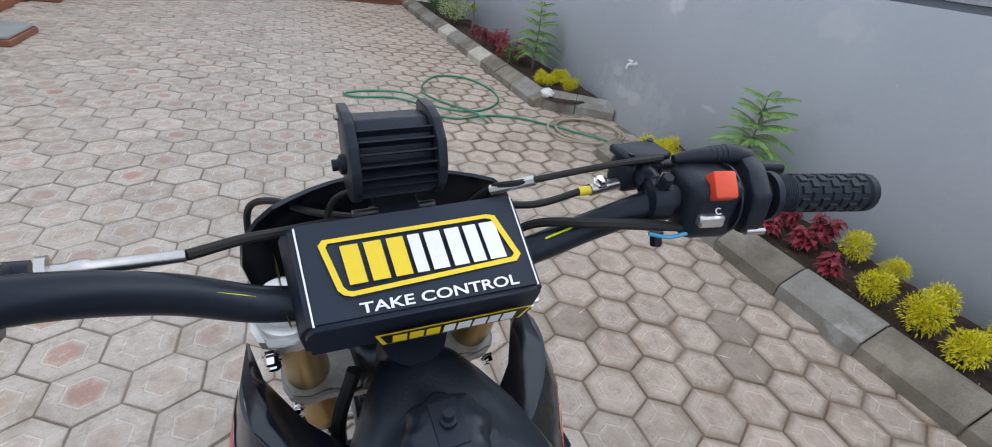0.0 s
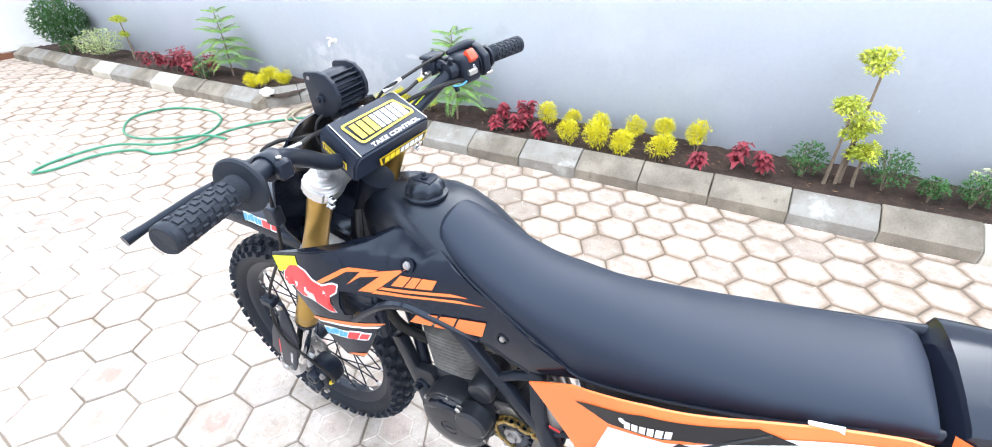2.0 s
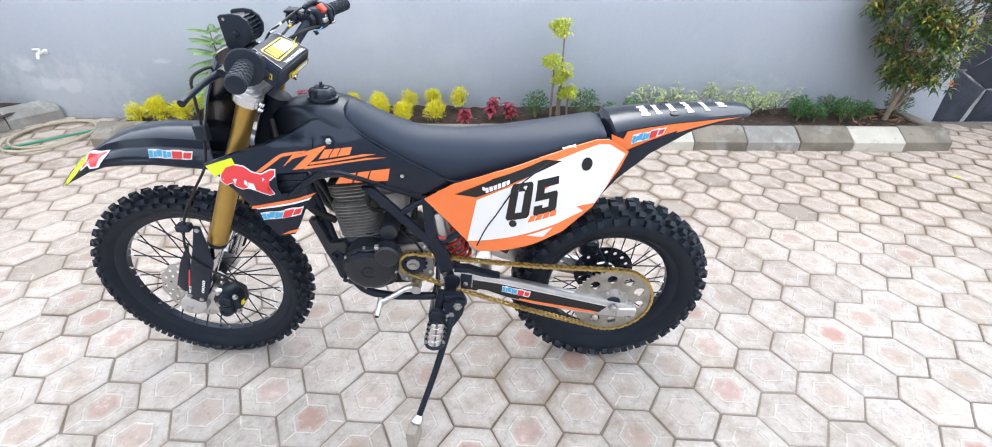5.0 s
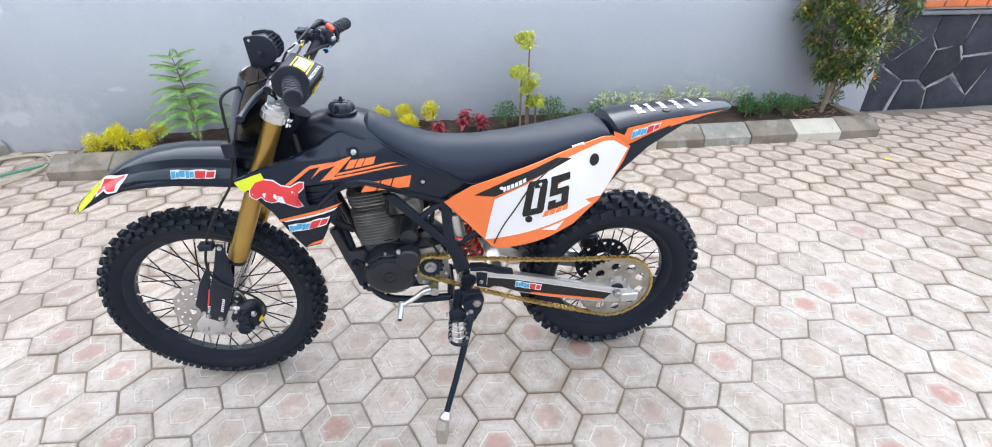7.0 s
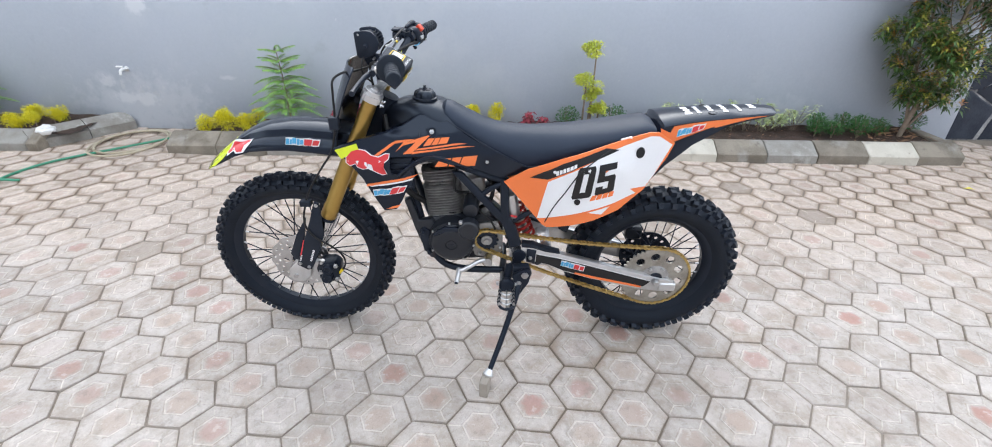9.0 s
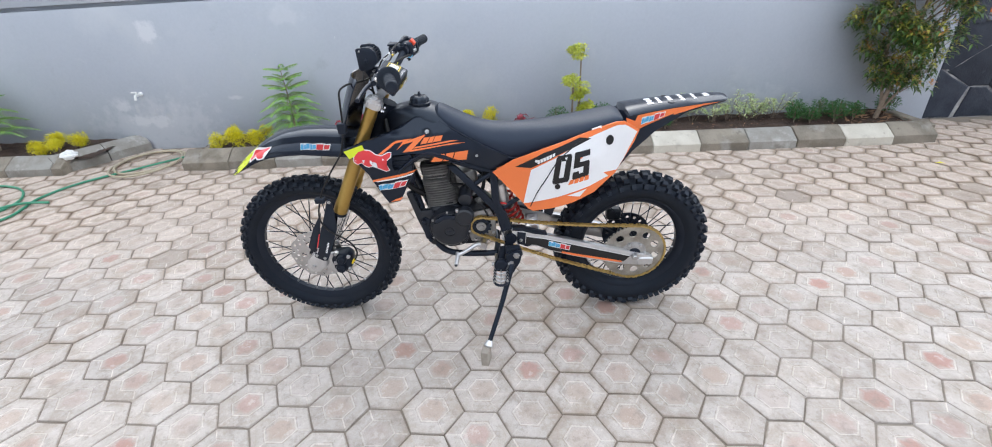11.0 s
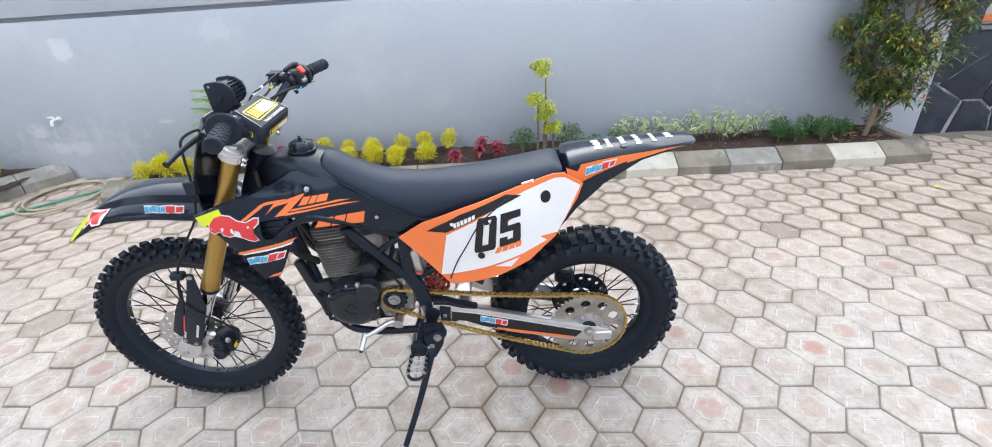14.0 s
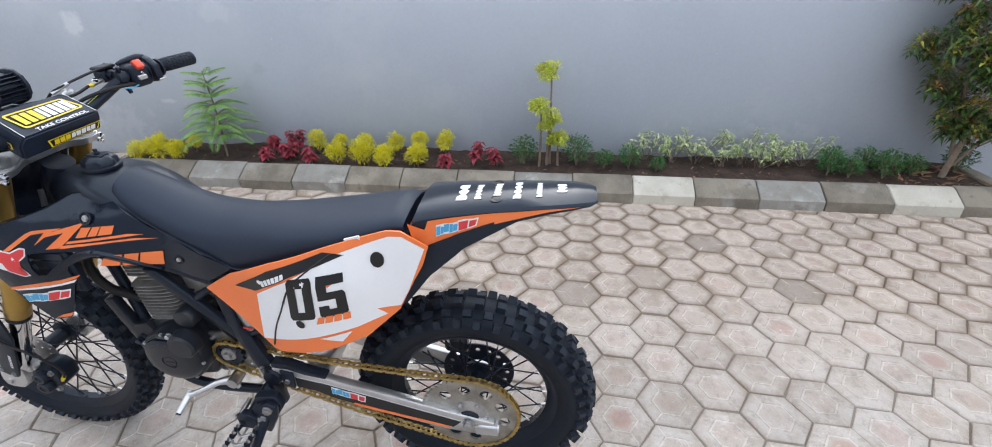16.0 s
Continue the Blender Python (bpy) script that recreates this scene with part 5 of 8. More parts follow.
pad_poly("print_edge", [(0.982, 0.03), (0.99, 0.03), (0.99, 0.97), (0.982, 0.97)], WHITE_S)
rear_face = lambda u, v: Vector(ring_mid[0]).lerp(Vector(ring_mid[1]), u).lerp(Vector(ring_bot[0]).lerp(Vector(ring_bot[1]), u), 1 - v) + Vector((0, -0.0055, -0.001))
b = bmesh.new()
b.faces.new([b.verts.new(rear_face(u, v)) for u, v in ((0.30, 0.25), (0.92, 0.25), (0.95, 0.80), (0.27, 0.80))])
part("rear_print", b, YELLOW_S, pad, "yellow printed border")
b = bmesh.new()
b.faces.new([b.verts.new(rear_face(u, v) + Vector((0, -0.0008, 0))) for u, v in ((0.32, 0.30), (0.90, 0.30), (0.93, 0.75), (0.29, 0.75))])
part("rear_print_field", b, BLACK_S, pad)
for k, (u, w_) in enumerate(((0.34, 0.06), (0.41, 0.06), (0.48, 0.06), (0.555, 0.05), (0.615, 0.06), (0.685, 0.06), (0.755, 0.05), (0.815, 0.06))):
    b = bmesh.new()
    b.faces.new([b.verts.new(rear_face(uu, v) + Vector((0, -0.0014, 0))) for uu, v in ((u, 0.36), (u + w_, 0.36), (u + w_, 0.70), (u, 0.70))])
    part("print_block", b, YELLOW_S if k < 3 else WHITE_S, pad)
side_face = lambda u, v: Vector(ring_mid[3]).lerp(Vector(ring_mid[0]), u).lerp(Vector(ring_bot[3]).lerp(Vector(ring_bot[0]), u), 1 - v) + Vector((-0.0045, 0, 0.0))
for lift, m_, (u0, u1, v0, v1) in ((0, YELLOW_S, (0.18, 0.82, 0.55, 0.95)), (0.0007, BLACK_S, (0.21, 0.79, 0.60, 0.90))):
    b = bmesh.new()
    b.faces.new([b.verts.new(side_face(u, v) + Vector((-lift, 0, 0))) for u, v in ((u0, v0), (u1, v0), (u1, v1), (u0, v1))])
    part("side_print", b, m_, pad)
for k in range(8):
    u = 0.25 + 0.064 * k
    b = bmesh.new()
    b.faces.new([b.verts.new(side_face(uu, v) + Vector((-0.0014, 0, 0))) for uu, v in ((u, 0.66), (u + 0.05, 0.66), (u + 0.05, 0.85), (u, 0.85))])
    part("print_block", b, YELLOW_S if k < 3 else WHITE_S, pad)

# -- auxiliary lamp: finned housing on a bracket --
lamp = part("auxiliary_lamp", prism([(0.325, 1.178), (0.325, 1.256), (0.285, 1.262), (0.262, 1.250), (0.252, 1.222), (0.258, 1.194), (0.280, 1.180)], -0.037, 0.037, 0.003), MATTE, bike, "black finned lamp housing")
for s in (-1, 1):
    x = s * 0.042
    o = [(0.334, 1.168), (0.337, 1.262), (0.328, 1.268), (0.288, 1.272), (0.262, 1.268), (0.240, 1.250), (0.231, 1.222), (0.236, 1.196), (0.254, 1.176), (0.275, 1.166), (0.300, 1.158), (0.325, 1.160)]
    part("end_plate", prism(o, x - 0.005, x + 0.005, 0.0025), MATTE, lamp)
    bm = bmesh.new()
    bolt((s * 0.047, 0.318, 1.255), (s, 0, 0), 0.004, 0.003, bm)
    part("end_screw", bm, STEEL, lamp)
    part("pivot_knob", lathe([(s * 0.047, 0.012), (s * 0.052, 0.012), (s * 0.054, 0.007), (s * 0.060, 0.007)], (0, 0.290, 1.208), 14), MATTE, lamp)
for k in range(8):
    a = radians(118 + 17 * k)
    c = Vector((0, 0.282, 1.218))
    out = Vector((0, math.cos(a), math.sin(a)))
    t = Vector((0, -math.sin(a), math.cos(a)))
    bm = bmesh.new()
    vs = [bm.verts.new(c + out * r + t * h + Vector((x, 0, 0))) for x in (-0.038, 0.038) for r, h in ((0.022, -0.0012), (0.047, -0.0010), (0.047, 0.0010), (0.022, 0.0012))]
    for j in range(4):
        bm.faces.new((vs[j], vs[(j + 1) % 4], vs[4 + (j + 1) % 4], vs[4 + j]))
    bm.faces.new(vs[:4][::-1])
    bm.faces.new(vs[4:])
    part("cooling_fin", bm, MATTE, lamp)
part("lens", box(-0.037, 0.037, 0.326, 0.331, 1.180, 1.252, 0.002), LENS, lamp, "ribbed lamp lens")
part("mount_bracket", prism([(0.240, 1.140), (0.240, 1.162), (0.300, 1.166), (0.315, 1.150), (0.300, 1.120)], -0.022, 0.022, 0.004), MATTE, lamp)
part("mount_bolt", rod((-0.048, 0.262, 1.156), (0.040, 0.262, 1.156), 0.005, 8), STEEL, lamp, "bright steel bracket bolt")
part("bracket_plate", prism([(0.250, 1.060), (0.262, 1.060), (0.286, 1.150), (0.270, 1.156), (0.256, 1.130)], -0.030, 0.030, 0.003), MATTE, lamp, "black lamp bracket plate")
part("lamp_lead", tube([(-0.03, 0.300, 1.170), (-0.062, 0.310, 1.150), (-0.070, 0.310, 1.10), (-0.04, 0.28, 1.05)], 0.004, 8), CABLE, lamp)

lamp.matrix_basis = Matrix.Translation((-0.004, 0.288, 1.165)) @ Matrix.Diagonal((0.84, 0.72, 0.74, 1)) @ Matrix.Translation((0, -0.276, -1.140))

# -- tank, cap --
rings = []
for y, zt, w, zb in ((0.286, 0.985, 0.026, 0.90), (0.274, 1.006, 0.036, 0.88), (0.245, 1.026, 0.050, 0.86), (0.208, 1.038, 0.066, 0.85), (0.160, 1.043, 0.088, 0.84), (0.115, 1.042, 0.100, 0.84), (0.075, 1.032, 0.103, 0.84), (0.020, 1.004, 0.101, 0.84), (-0.05, 0.945, 0.095, 0.84)):
    h = zt - zb
    rings.append([(x * w, y, zb + h * t_) for x, t_ in ((-0.85, 0), (-1.0, 0.35), (-1.0, 0.66), (-0.95, 0.80), (-0.82, 0.91), (-0.55, 0.975), (0, 1.0), (0.55, 0.975), (0.82, 0.91), (0.95, 0.80), (1.0, 0.66), (1.0, 0.35), (0.85, 0))])
tank = part("fuel_tank", loft(rings), TANK, bike, "satin black plastic fuel tank")
cm = Matrix.Translation((-0.003, 0.128, 1.040)) @ pose(0, 0, 0, 3, 0, 0)
bm = bmesh.new()
prof = [(0.0, 1.18, 0), (0.006, 1.18, 0), (0.008, 1.0, 1), (0.020, 0.97, 1), (0.027, 0.80, 0.6), (0.030, 0.55, 0.2), (0.030, 0.30, 0)]
rings = []
for h, f, wav in prof:
    rings.append([cm @ Vector(((0.036 * f + 0.0022 * wav * math.cos(8 * a)) * math.cos(a), (0.036 * f + 0.0022 * wav * math.cos(8 * a)) * math.sin(a), h)) for a in [2 * math.pi * k / 64 for k in range(64)]])
cap = part("fuel_cap", loft(rings), TANK, tank, "black lobed fuel cap with a breather nipple")
bm = turned([(0.0, 0.007), (0.006, 0.007), (0.007, 0.0045), (0.014, 0.0045)], Matrix.Translation(cm @ Vector((0, 0, 0.030))), 14)
part("breather_nipple", bm, MATTE, cap)
part("cap_plate", prism([(0.020, 0.0), (-0.020, 0.0), (-0.020, 0.002), (0.020, 0.002)], -0.012, 0.012, 0.0008), MATTE, cap).matrix_basis = cm @ Matrix.Translation((0, 0, 0.030))

# -- seat --
seat_top = [(0.070, 1.024), (0.064, 1.036), (0.052, 1.039), (0.035, 1.034), (0.005, 1.017), (-0.057, 0.985), (-0.110, 0.963), (-0.150, 0.953), (-0.247, 0.948), (-0.370, 0.956), (-0.492, 0.972), (-0.612, 0.993), (-0.640, 0.996), (-0.652, 0.985)]
seat_low = [(0.070, 1.005), (0.030, 0.978), (-0.028, 0.942), (-0.112, 0.893), (-0.200, 0.850), (-0.232, 0.838), (-0.270, 0.842), (-0.367, 0.874), (-0.486, 0.915), (-0.602, 0.956), (-0.652, 0.972)]
seat_w = [(0.070, 0.058), (0.062, 0.072), (0.030, 0.088), (-0.028, 0.098), (-0.112, 0.106), (-0.232, 0.119), (-0.367, 0.128), (-0.486, 0.128), (-0.602, 0.116), (-0.652, 0.108)]
rings = []
for k in range(41):
    y = 0.070 - 0.722 * k / 40
    zt, zb, w = lerp(seat_top, y), lerp(seat_low, y), lerp(seat_w, y)
    h = max(0.012, zt - zb)
    power = 2 / lerp([(-0.65, 3.2), (-0.45, 2.9), (-0.2, 2.5), (0.07, 2.3)], y)
    far = lerp([(-0.65, 0.70), (-0.35, 0.76), (-0.16, 0.84), (-0.05, 0.70), (0.07, 0.60)], y)
    ring = [(-0.95 * w, y, zb - 0.012)]
    for j in range(19):
        a = math.pi * j / 18
        x, up = -math.copysign(abs(math.cos(a)) ** power, math.cos(a)), math.sin(a) ** power
        ring.append((x * w * (1 if x < 0 else far), y, zb + h * up - (0.012 * x if x > 0 else 0)))
    ring.append(((far - 0.05) * w, y, zb - 0.03))
    rings.append(ring)
seat = part("seat", loft(rings), VINYL, bike, "long black vinyl motocross seat")
part("seat_seam", tube([(-lerp(seat_w, y) * 1.012, y, lerp(seat_low, y) + 0.004) for y in (0.06, 0.0, -0.06, -0.12, -0.19, -0.235, -0.29, -0.36, -0.48, -0.60)], 0.0028, 6, 4), MATTE, seat)

# -- shrouds, both sides --
shroud_line = [(0.410, 0.921), (0.329, 0.949), (0.244, 0.970), (0.182, 0.988), (0.137, 1.010), (0.093, 1.012), (0.050, 0.997), (0.008, 0.969), (-0.039, 0.935), (-0.117, 0.895), (-0.190, 0.861), (-0.236, 0.839),
               (-0.200, 0.823), (-0.146, 0.800), (-0.100, 0.809), (-0.039, 0.833), (0.021, 0.866), (0.051, 0.879), (0.098, 0.889), (0.123, 0.885), (0.150, 0.868), (0.164, 0.844), (0.160, 0.816), (0.174, 0.790), (0.204, 0.730), (0.224, 0.699), (0.267, 0.696), (0.278, 0.719), (0.322, 0.827), (0.365, 0.885)]
SHROUD_VENT = [(0.226, 0.898), (0.179, 0.896), (0.130, 0.892), (0.159, 0.875), (0.182, 0.855), (0.207, 0.840), (0.225, 0.838), (0.230, 0.857)]
for s in (-1, 1):
    skin = shroud_x if s < 0 else shroud_far
    sh = part("shroud", sheet(shroud_line, skin, 0, 0.004, s, holes=[SHROUD_VENT]), PLASTIC, bike, "black radiator shroud with orange and red stickers")
    decal("front_sticker", [(0.407, 0.919), (0.332, 0.943), (0.324, 0.923), (0.386, 0.892)], skin, LIME_S, sh, "lime yellow sticker", 0.0012, s)
    emblem = [(0.368, 0.899), (0.351, 0.918), (0.329, 0.925), (0.304, 0.922), (0.286, 0.907), (0.263, 0.900), (0.249, 0.906), (0.239, 0.910), (0.229, 0.909), (0.232, 0.895), (0.245, 0.885), (0.255, 0.887), (0.262, 0.884), (0.262, 0.872), (0.252, 0.860), (0.242, 0.843), (0.254, 0.841), (0.269, 0.849), (0.283, 0.858), (0.285, 0.878), (0.298, 0.883), (0.303, 0.866), (0.317, 0.863), (0.332, 0.869), (0.339, 0.881), (0.358, 0.873), (0.369, 0.883)]
    decal("red_emblem_edge", grown(emblem, 0.0032), skin, WHITE_S, sh, "white sticker edge", 0.0010, s)
    decal("red_emblem", emblem, skin, RED_S, sh, "plain red emblem sticker", 0.0018, s)
    for line in ([(0.278, 0.906), (0.262, 0.906), (0.209, 0.940), (0.161, 0.944), (0.147, 0.949), (0.205, 0.949), (0.219, 0.944)], [(0.209, 0.914), (0.183, 0.932), (0.149, 0.937), (0.150, 0.943), (0.182, 0.943)], [(0.161, 0.944), (0.094, 0.960), (0.144, 0.916), (0.160, 0.904), (0.187, 0.904), (0.146, 0.937)], [(0.139, 0.918), (0.057, 0.923), (0.010, 0.926), (-0.023, 0.922), (0.046, 0.918), (0.147, 0.912)], [(0.154, 0.909), (-0.001, 0.915), (-0.052, 0.911), (0.046, 0.909), (0.160, 0.902)], [(0.309, 0.807), (0.314, 0.797), (0.241, 0.807), (0.191, 0.811), (0.157, 0.820), (0.140, 0.831), (0.188, 0.821), (0.237, 0.817)], [(0.260, 0.701), (0.222, 0.704), (0.208, 0.717), (0.239, 0.711)]):
        decal("orange_stripe", line, skin, ORANGE, sh, "orange sticker", 0.0012, s)
    decal("white_stripe", [(0.296, 0.796), (0.245, 0.799), (0.193, 0.804), (0.165, 0.809), (0.155, 0.818), (0.192, 0.810), (0.242, 0.806), (0.303, 0.800)], skin, WHITE_S, sh, "", 0.0012, s)
    bars("word_sticker", [(0.103, 0.948), (0.031, 0.948), (0.039, 0.929), (0.121, 0.925)], skin, ORANGE, sh, (1, 0.8, 1.3), 0.0, 0.0020, 0.12, s)
    bars("word_sticker", [(0.067, 0.880), (-0.064, 0.881), (-0.055, 0.843), (0.087, 0.853)], skin, ORANGE, sh, (1, 0.8, 1.3), 0.0, 0.0020, 0.11, s)
    bars("word_sticker", [(0.295, 0.782), (0.234, 0.786), (0.244, 0.761), (0.292, 0.760)], skin, BLUE_S, sh, (1, 0.7, 1.2, 0.8, 1), 0.04, 0.0016, 0.06, s)
    bars("word_sticker", [(0.231, 0.788), (0.183, 0.791), (0.195, 0.766), (0.243, 0.761)], skin, RED_S, sh, (1.3, 1), 0.05, 0.0016, 0.10, s)
    for y, z, r in ((0.092, 0.967, 0.0135), (-0.090, 0.857, 0.010)):
        x = skin(y, z)
        p = Vector((x * -s, y, z))
        n = Vector((s * 0.9, 0, 0.42 if z > 0.93 else 0.1)).normalized()
        hole = part("bolt_cup", turned([(0, r * 1.15), (0.0035, r * 1.15), (0.0035, r * 0.92), (0.0005, r * 0.8)], along(p, p + n), 18), PLASTIC, sh)
        part("bolt", bolt(p + n * 0.001, n, r * 0.5, 0.004), STEEL, hole)
    rings = []
    for k, (y, z) in enumerate(shroud_line[:6]):
        x, deep = skin(y, z), (0.004, 0.022, 0.048, 0.058, 0.044, 0.016)[k]
        rings.append([((x - h) * -s, y, z + dz) for h, dz in ((0.0008, -0.003), (-0.001, 0.002), (-deep * 0.45, 0.004), (-deep, -0.008), (-deep, -0.013), (-deep * 0.5, 0.0), (-0.004, -0.003))])
    part("shroud_lip", loft(rings), PLASTIC, sh, "glossy inward lip of the shroud")
    rings = []
    for p in spline([(0, a, b) for a, b in [(0.209, 0.835), (0.178, 0.860), (0.143, 0.882), (0.114, 0.890), (0.084, 0.889), (0.039, 0.873), (-0.005, 0.850), (-0.042, 0.833)]], 4):
        x, y, z = skin(p.y, p.z), p.y, p.z
        wide = 0.012 * min(1, max(0.25, (y + 0.075) / 0.10))
        rings.append([((x - h) * -s, y, z + k) for k, h in ((wide * 0.35, -0.001), (wide * 0.1, 0.007), (-wide * 0.3, 0.008), (-wide, 0.004), (-wide * 1.6, -0.001))])
    part("arch_ridge", loft(rings), PLASTIC, sh, "glossy raised ridge over the engine arch")


# -- side panels, both sides --
panel_line = [(-0.149, 0.792), (-0.233, 0.847), (-0.349, 0.896), (-0.475, 0.938), (-0.622, 0.981), (-0.653, 0.981), (-0.710, 0.946), (-0.694, 0.898), (-0.671, 0.855), (-0.632, 0.777), (-0.552, 0.704), (-0.468, 0.670), (-0.382, 0.644), (-0.308, 0.625), (-0.290, 0.633), (-0.242, 0.687)]
for s in (-1, 1):
    pn = part("side_panel", sheet(panel_line, panel_x, 0, 0.004, s), ORANGE, bike, "orange and white number panel")
    decal("white_field", [(-0.270, 0.658), (-0.287, 0.746), (-0.300, 0.808), (-0.367, 0.850), (-0.509, 0.927), (-0.626, 0.969), (-0.655, 0.969), (-0.702, 0.941), (-0.694, 0.926), (-0.658, 0.901), (-0.676, 0.885), (-0.659, 0.834), (-0.636, 0.790), (-0.583, 0.785), (-0.605, 0.767), (-0.532, 0.735), (-0.448, 0.711), (-0.372, 0.687), (-0.303, 0.665)], panel_x, WHITE_S, pn, "white number field", 0.0012, s)
    decal("white_flash", [(-0.441, 0.702), (-0.519, 0.724), (-0.492, 0.693)], panel_x, WHITE_S, pn, "", 0.0014, s)
    decal("black_strip", [(-0.239, 0.817), (-0.299, 0.817), (-0.402, 0.875), (-0.529, 0.927), (-0.483, 0.933), (-0.346, 0.880)], panel_x, BLACK_S, pn, "black strip", 0.0018, s)
    bars("strip_word", [(-0.321, 0.850), (-0.390, 0.882), (-0.392, 0.872), (-0.325, 0.835)], panel_x, WHITE_S, pn, (1, 1, 1, 1, 1.1, 1), 0.03, 0.0024, 0.2, s)
    decal("strip_dot", circle((-0.320, 0.848), 0.006, 12), panel_x, WHITE_S, pn, "", 0.0024, s)
    for c, ry, rz in (((-0.599, 0.915), 0.015, 0.019), ((-0.402, 0.744), 0.011, 0.012)):
        decal("bolt_recess", [(c[0] + ry * math.cos(a), c[1] + rz * math.sin(a)) for a in [2 * math.pi * k / 20 for k in range(20)]], panel_x, BLACK_S, pn, "black bolt recess", 0.003, s)
    part("panel_groove", tube([((panel_x(y, z) - 0.0012) * -s, y, z) for y, z in ((-0.298, 0.646), (-0.325, 0.713), (-0.357, 0.772), (-0.400, 0.850), (-0.449, 0.894), (-0.499, 0.929))], 0.0022, 6, 5), BLACK_S, pn)
    q = quad_map([(-0.394, 0.870), (-0.522, 0.889), (-0.525, 0.782), (-0.382, 0.752)])
    if s > 0:
        q = quad_map([(-0.522, 0.889), (-0.394, 0.870), (-0.382, 0.752), (-0.525, 0.782)])
    for u0, strokes in ((0.0, [((0.0, 0.08), (0.08, 0.0), (0.36, 0.0), (0.36, 1.0), (0.08, 1.0), (0.0, 0.92)), ((0.64, 0.0), (0.92, 0.0), (1.0, 0.08), (1.0, 0.92), (0.92, 1.0), (0.64, 1.0)), ((0.36, 0.0), (0.64, 0.0), (0.64, 0.2), (0.36, 0.2)), ((0.36, 0.8), (0.64, 0.8), (0.64, 1.0), (0.36, 1.0))]),
                        (0.54, [((0.0, 0.80), (1.0, 0.80), (1.0, 1.0), (0.0, 1.0)), ((0.0, 0.44), (0.37, 0.44), (0.37, 0.80), (0.0, 0.80)), ((0.37, 0.44), (0.63, 0.44), (0.63, 0.63), (0.37, 0.63)), ((0.63, 0.0), (0.92, 0.0), (1.0, 0.08), (1.0, 0.55), (0.92, 0.63), (0.63, 0.63)),
                                ((0.37, 0.0), (0.63, 0.0), (0.63, 0.2), (0.37, 0.2)), ((0.0, 0.08), (0.08, 0.0), (0.37, 0.0), (0.37, 0.30), (0.0, 0.30))])):
        decal("race_digit", [[tuple(q(u0 + 0.46 * u + 0.03 * (v - 0.5), v)) for u, v in one] for one in strokes], panel_x, BLACK_S, pn, "bold black race number", 0.0024, s)
    bars("name_bars", [(-0.448, 0.769), (-0.525, 0.785), (-0.527, 0.766), (-0.443, 0.749)], panel_x, ORANGE, pn, (1, 1, 1, 1), 0.04, 0.0026, 0.16, s)

# the far-side panel sits a little lower and closer in
bpy.data.objects["side_panel.001"].location = (-0.066, 0, -0.085)

# -- tail --
tail_rows = [  # y, crown z, half width, lower edge z
    (-0.656, 0.955, 0.104, 0.940), (-0.668, 0.972, 0.105, 0.935), (-0.676, 0.998, 0.104, 0.930), (-0.700, 1.003, 0.100, 0.912), (-0.760, 1.011, 0.093, 0.940), (-0.830, 1.018, 0.085, 0.970), (-0.900, 1.024, 0.080, 0.990), (-0.960, 1.028, 0.074, 1.006), (-1.010, 1.031, 0.067, 1.015), (-1.045, 1.031, 0.056, 1.020), (-1.058, 1.029, 0.044, 1.021)]
rings = []
for y, zt, w, ze in tail_rows:
    rings.append([(-0.97 * w, y, ze), (-w, y, ze + 0.3 * (zt - 0.010 - ze)), (-w, y, zt - 0.010), (-0.95 * w, y, zt - 0.006), (-0.5 * w, y, zt - 0.001), (0, y, zt), (0.35 * w, y, zt - 0.003), (0.7 * w, y, zt - 0.010), (0.95 * w, y, zt - 0.020), (w, y, zt - 0.025), (w, y, min(ze, zt - 0.03))])
bm = loft(rings, closed=False)
shell(bm, -0.003)
tail = part("rear_fender", bm, PLASTIC, bike, "long black rear fender with white marks and orange edges")


def tail_x(y, z):
    return -lerp([(r[0], r[2]) for r in tail_rows], y) - 0.003


for s in (-1,):
    decal("orange_edge", [(-0.662, 0.986), (-0.698, 0.970), (-0.706, 0.992), (-0.760, 1.000), (-0.830, 1.008), (-0.900, 1.014), (-0.960, 1.019), (-1.025, 1.022), (-0.960, 1.013), (-0.900, 0.998), (-0.830, 0.978), (-0.760, 0.949), (-0.700, 0.920), (-0.672, 0.940)], tail_x, ORANGE, tail, "orange sticker", 0.0012, s)
    bars("word_sticker", [(-0.722, 0.980), (-0.768, 0.990), (-0.768, 0.968), (-0.722, 0.956)], tail_x, BLUE_S, tail, (1, 0.7, 1.2, 0.8, 1), 0.04, 0.003, 0.08, s)
    bars("word_sticker", [(-0.770, 0.992), (-0.812, 1.000), (-0.808, 0.981), (-0.770, 0.968)], tail_x, RED_S, tail, (1.3, 1), 0.04, 0.003, 0.14, s)


def tail_top(x, y):
    w, zt = lerp([(r[0], r[2]) for r in tail_rows], y), lerp([(r[0], r[1]) for r in tail_rows], y)
    return Vector((x, y, zt + lerp([(-0.95, -0.006), (-0.5, -0.001), (0, 0), (0.35, -0.003), (0.7, -0.010), (0.95, -0.020)], x / w) + 0.0042))


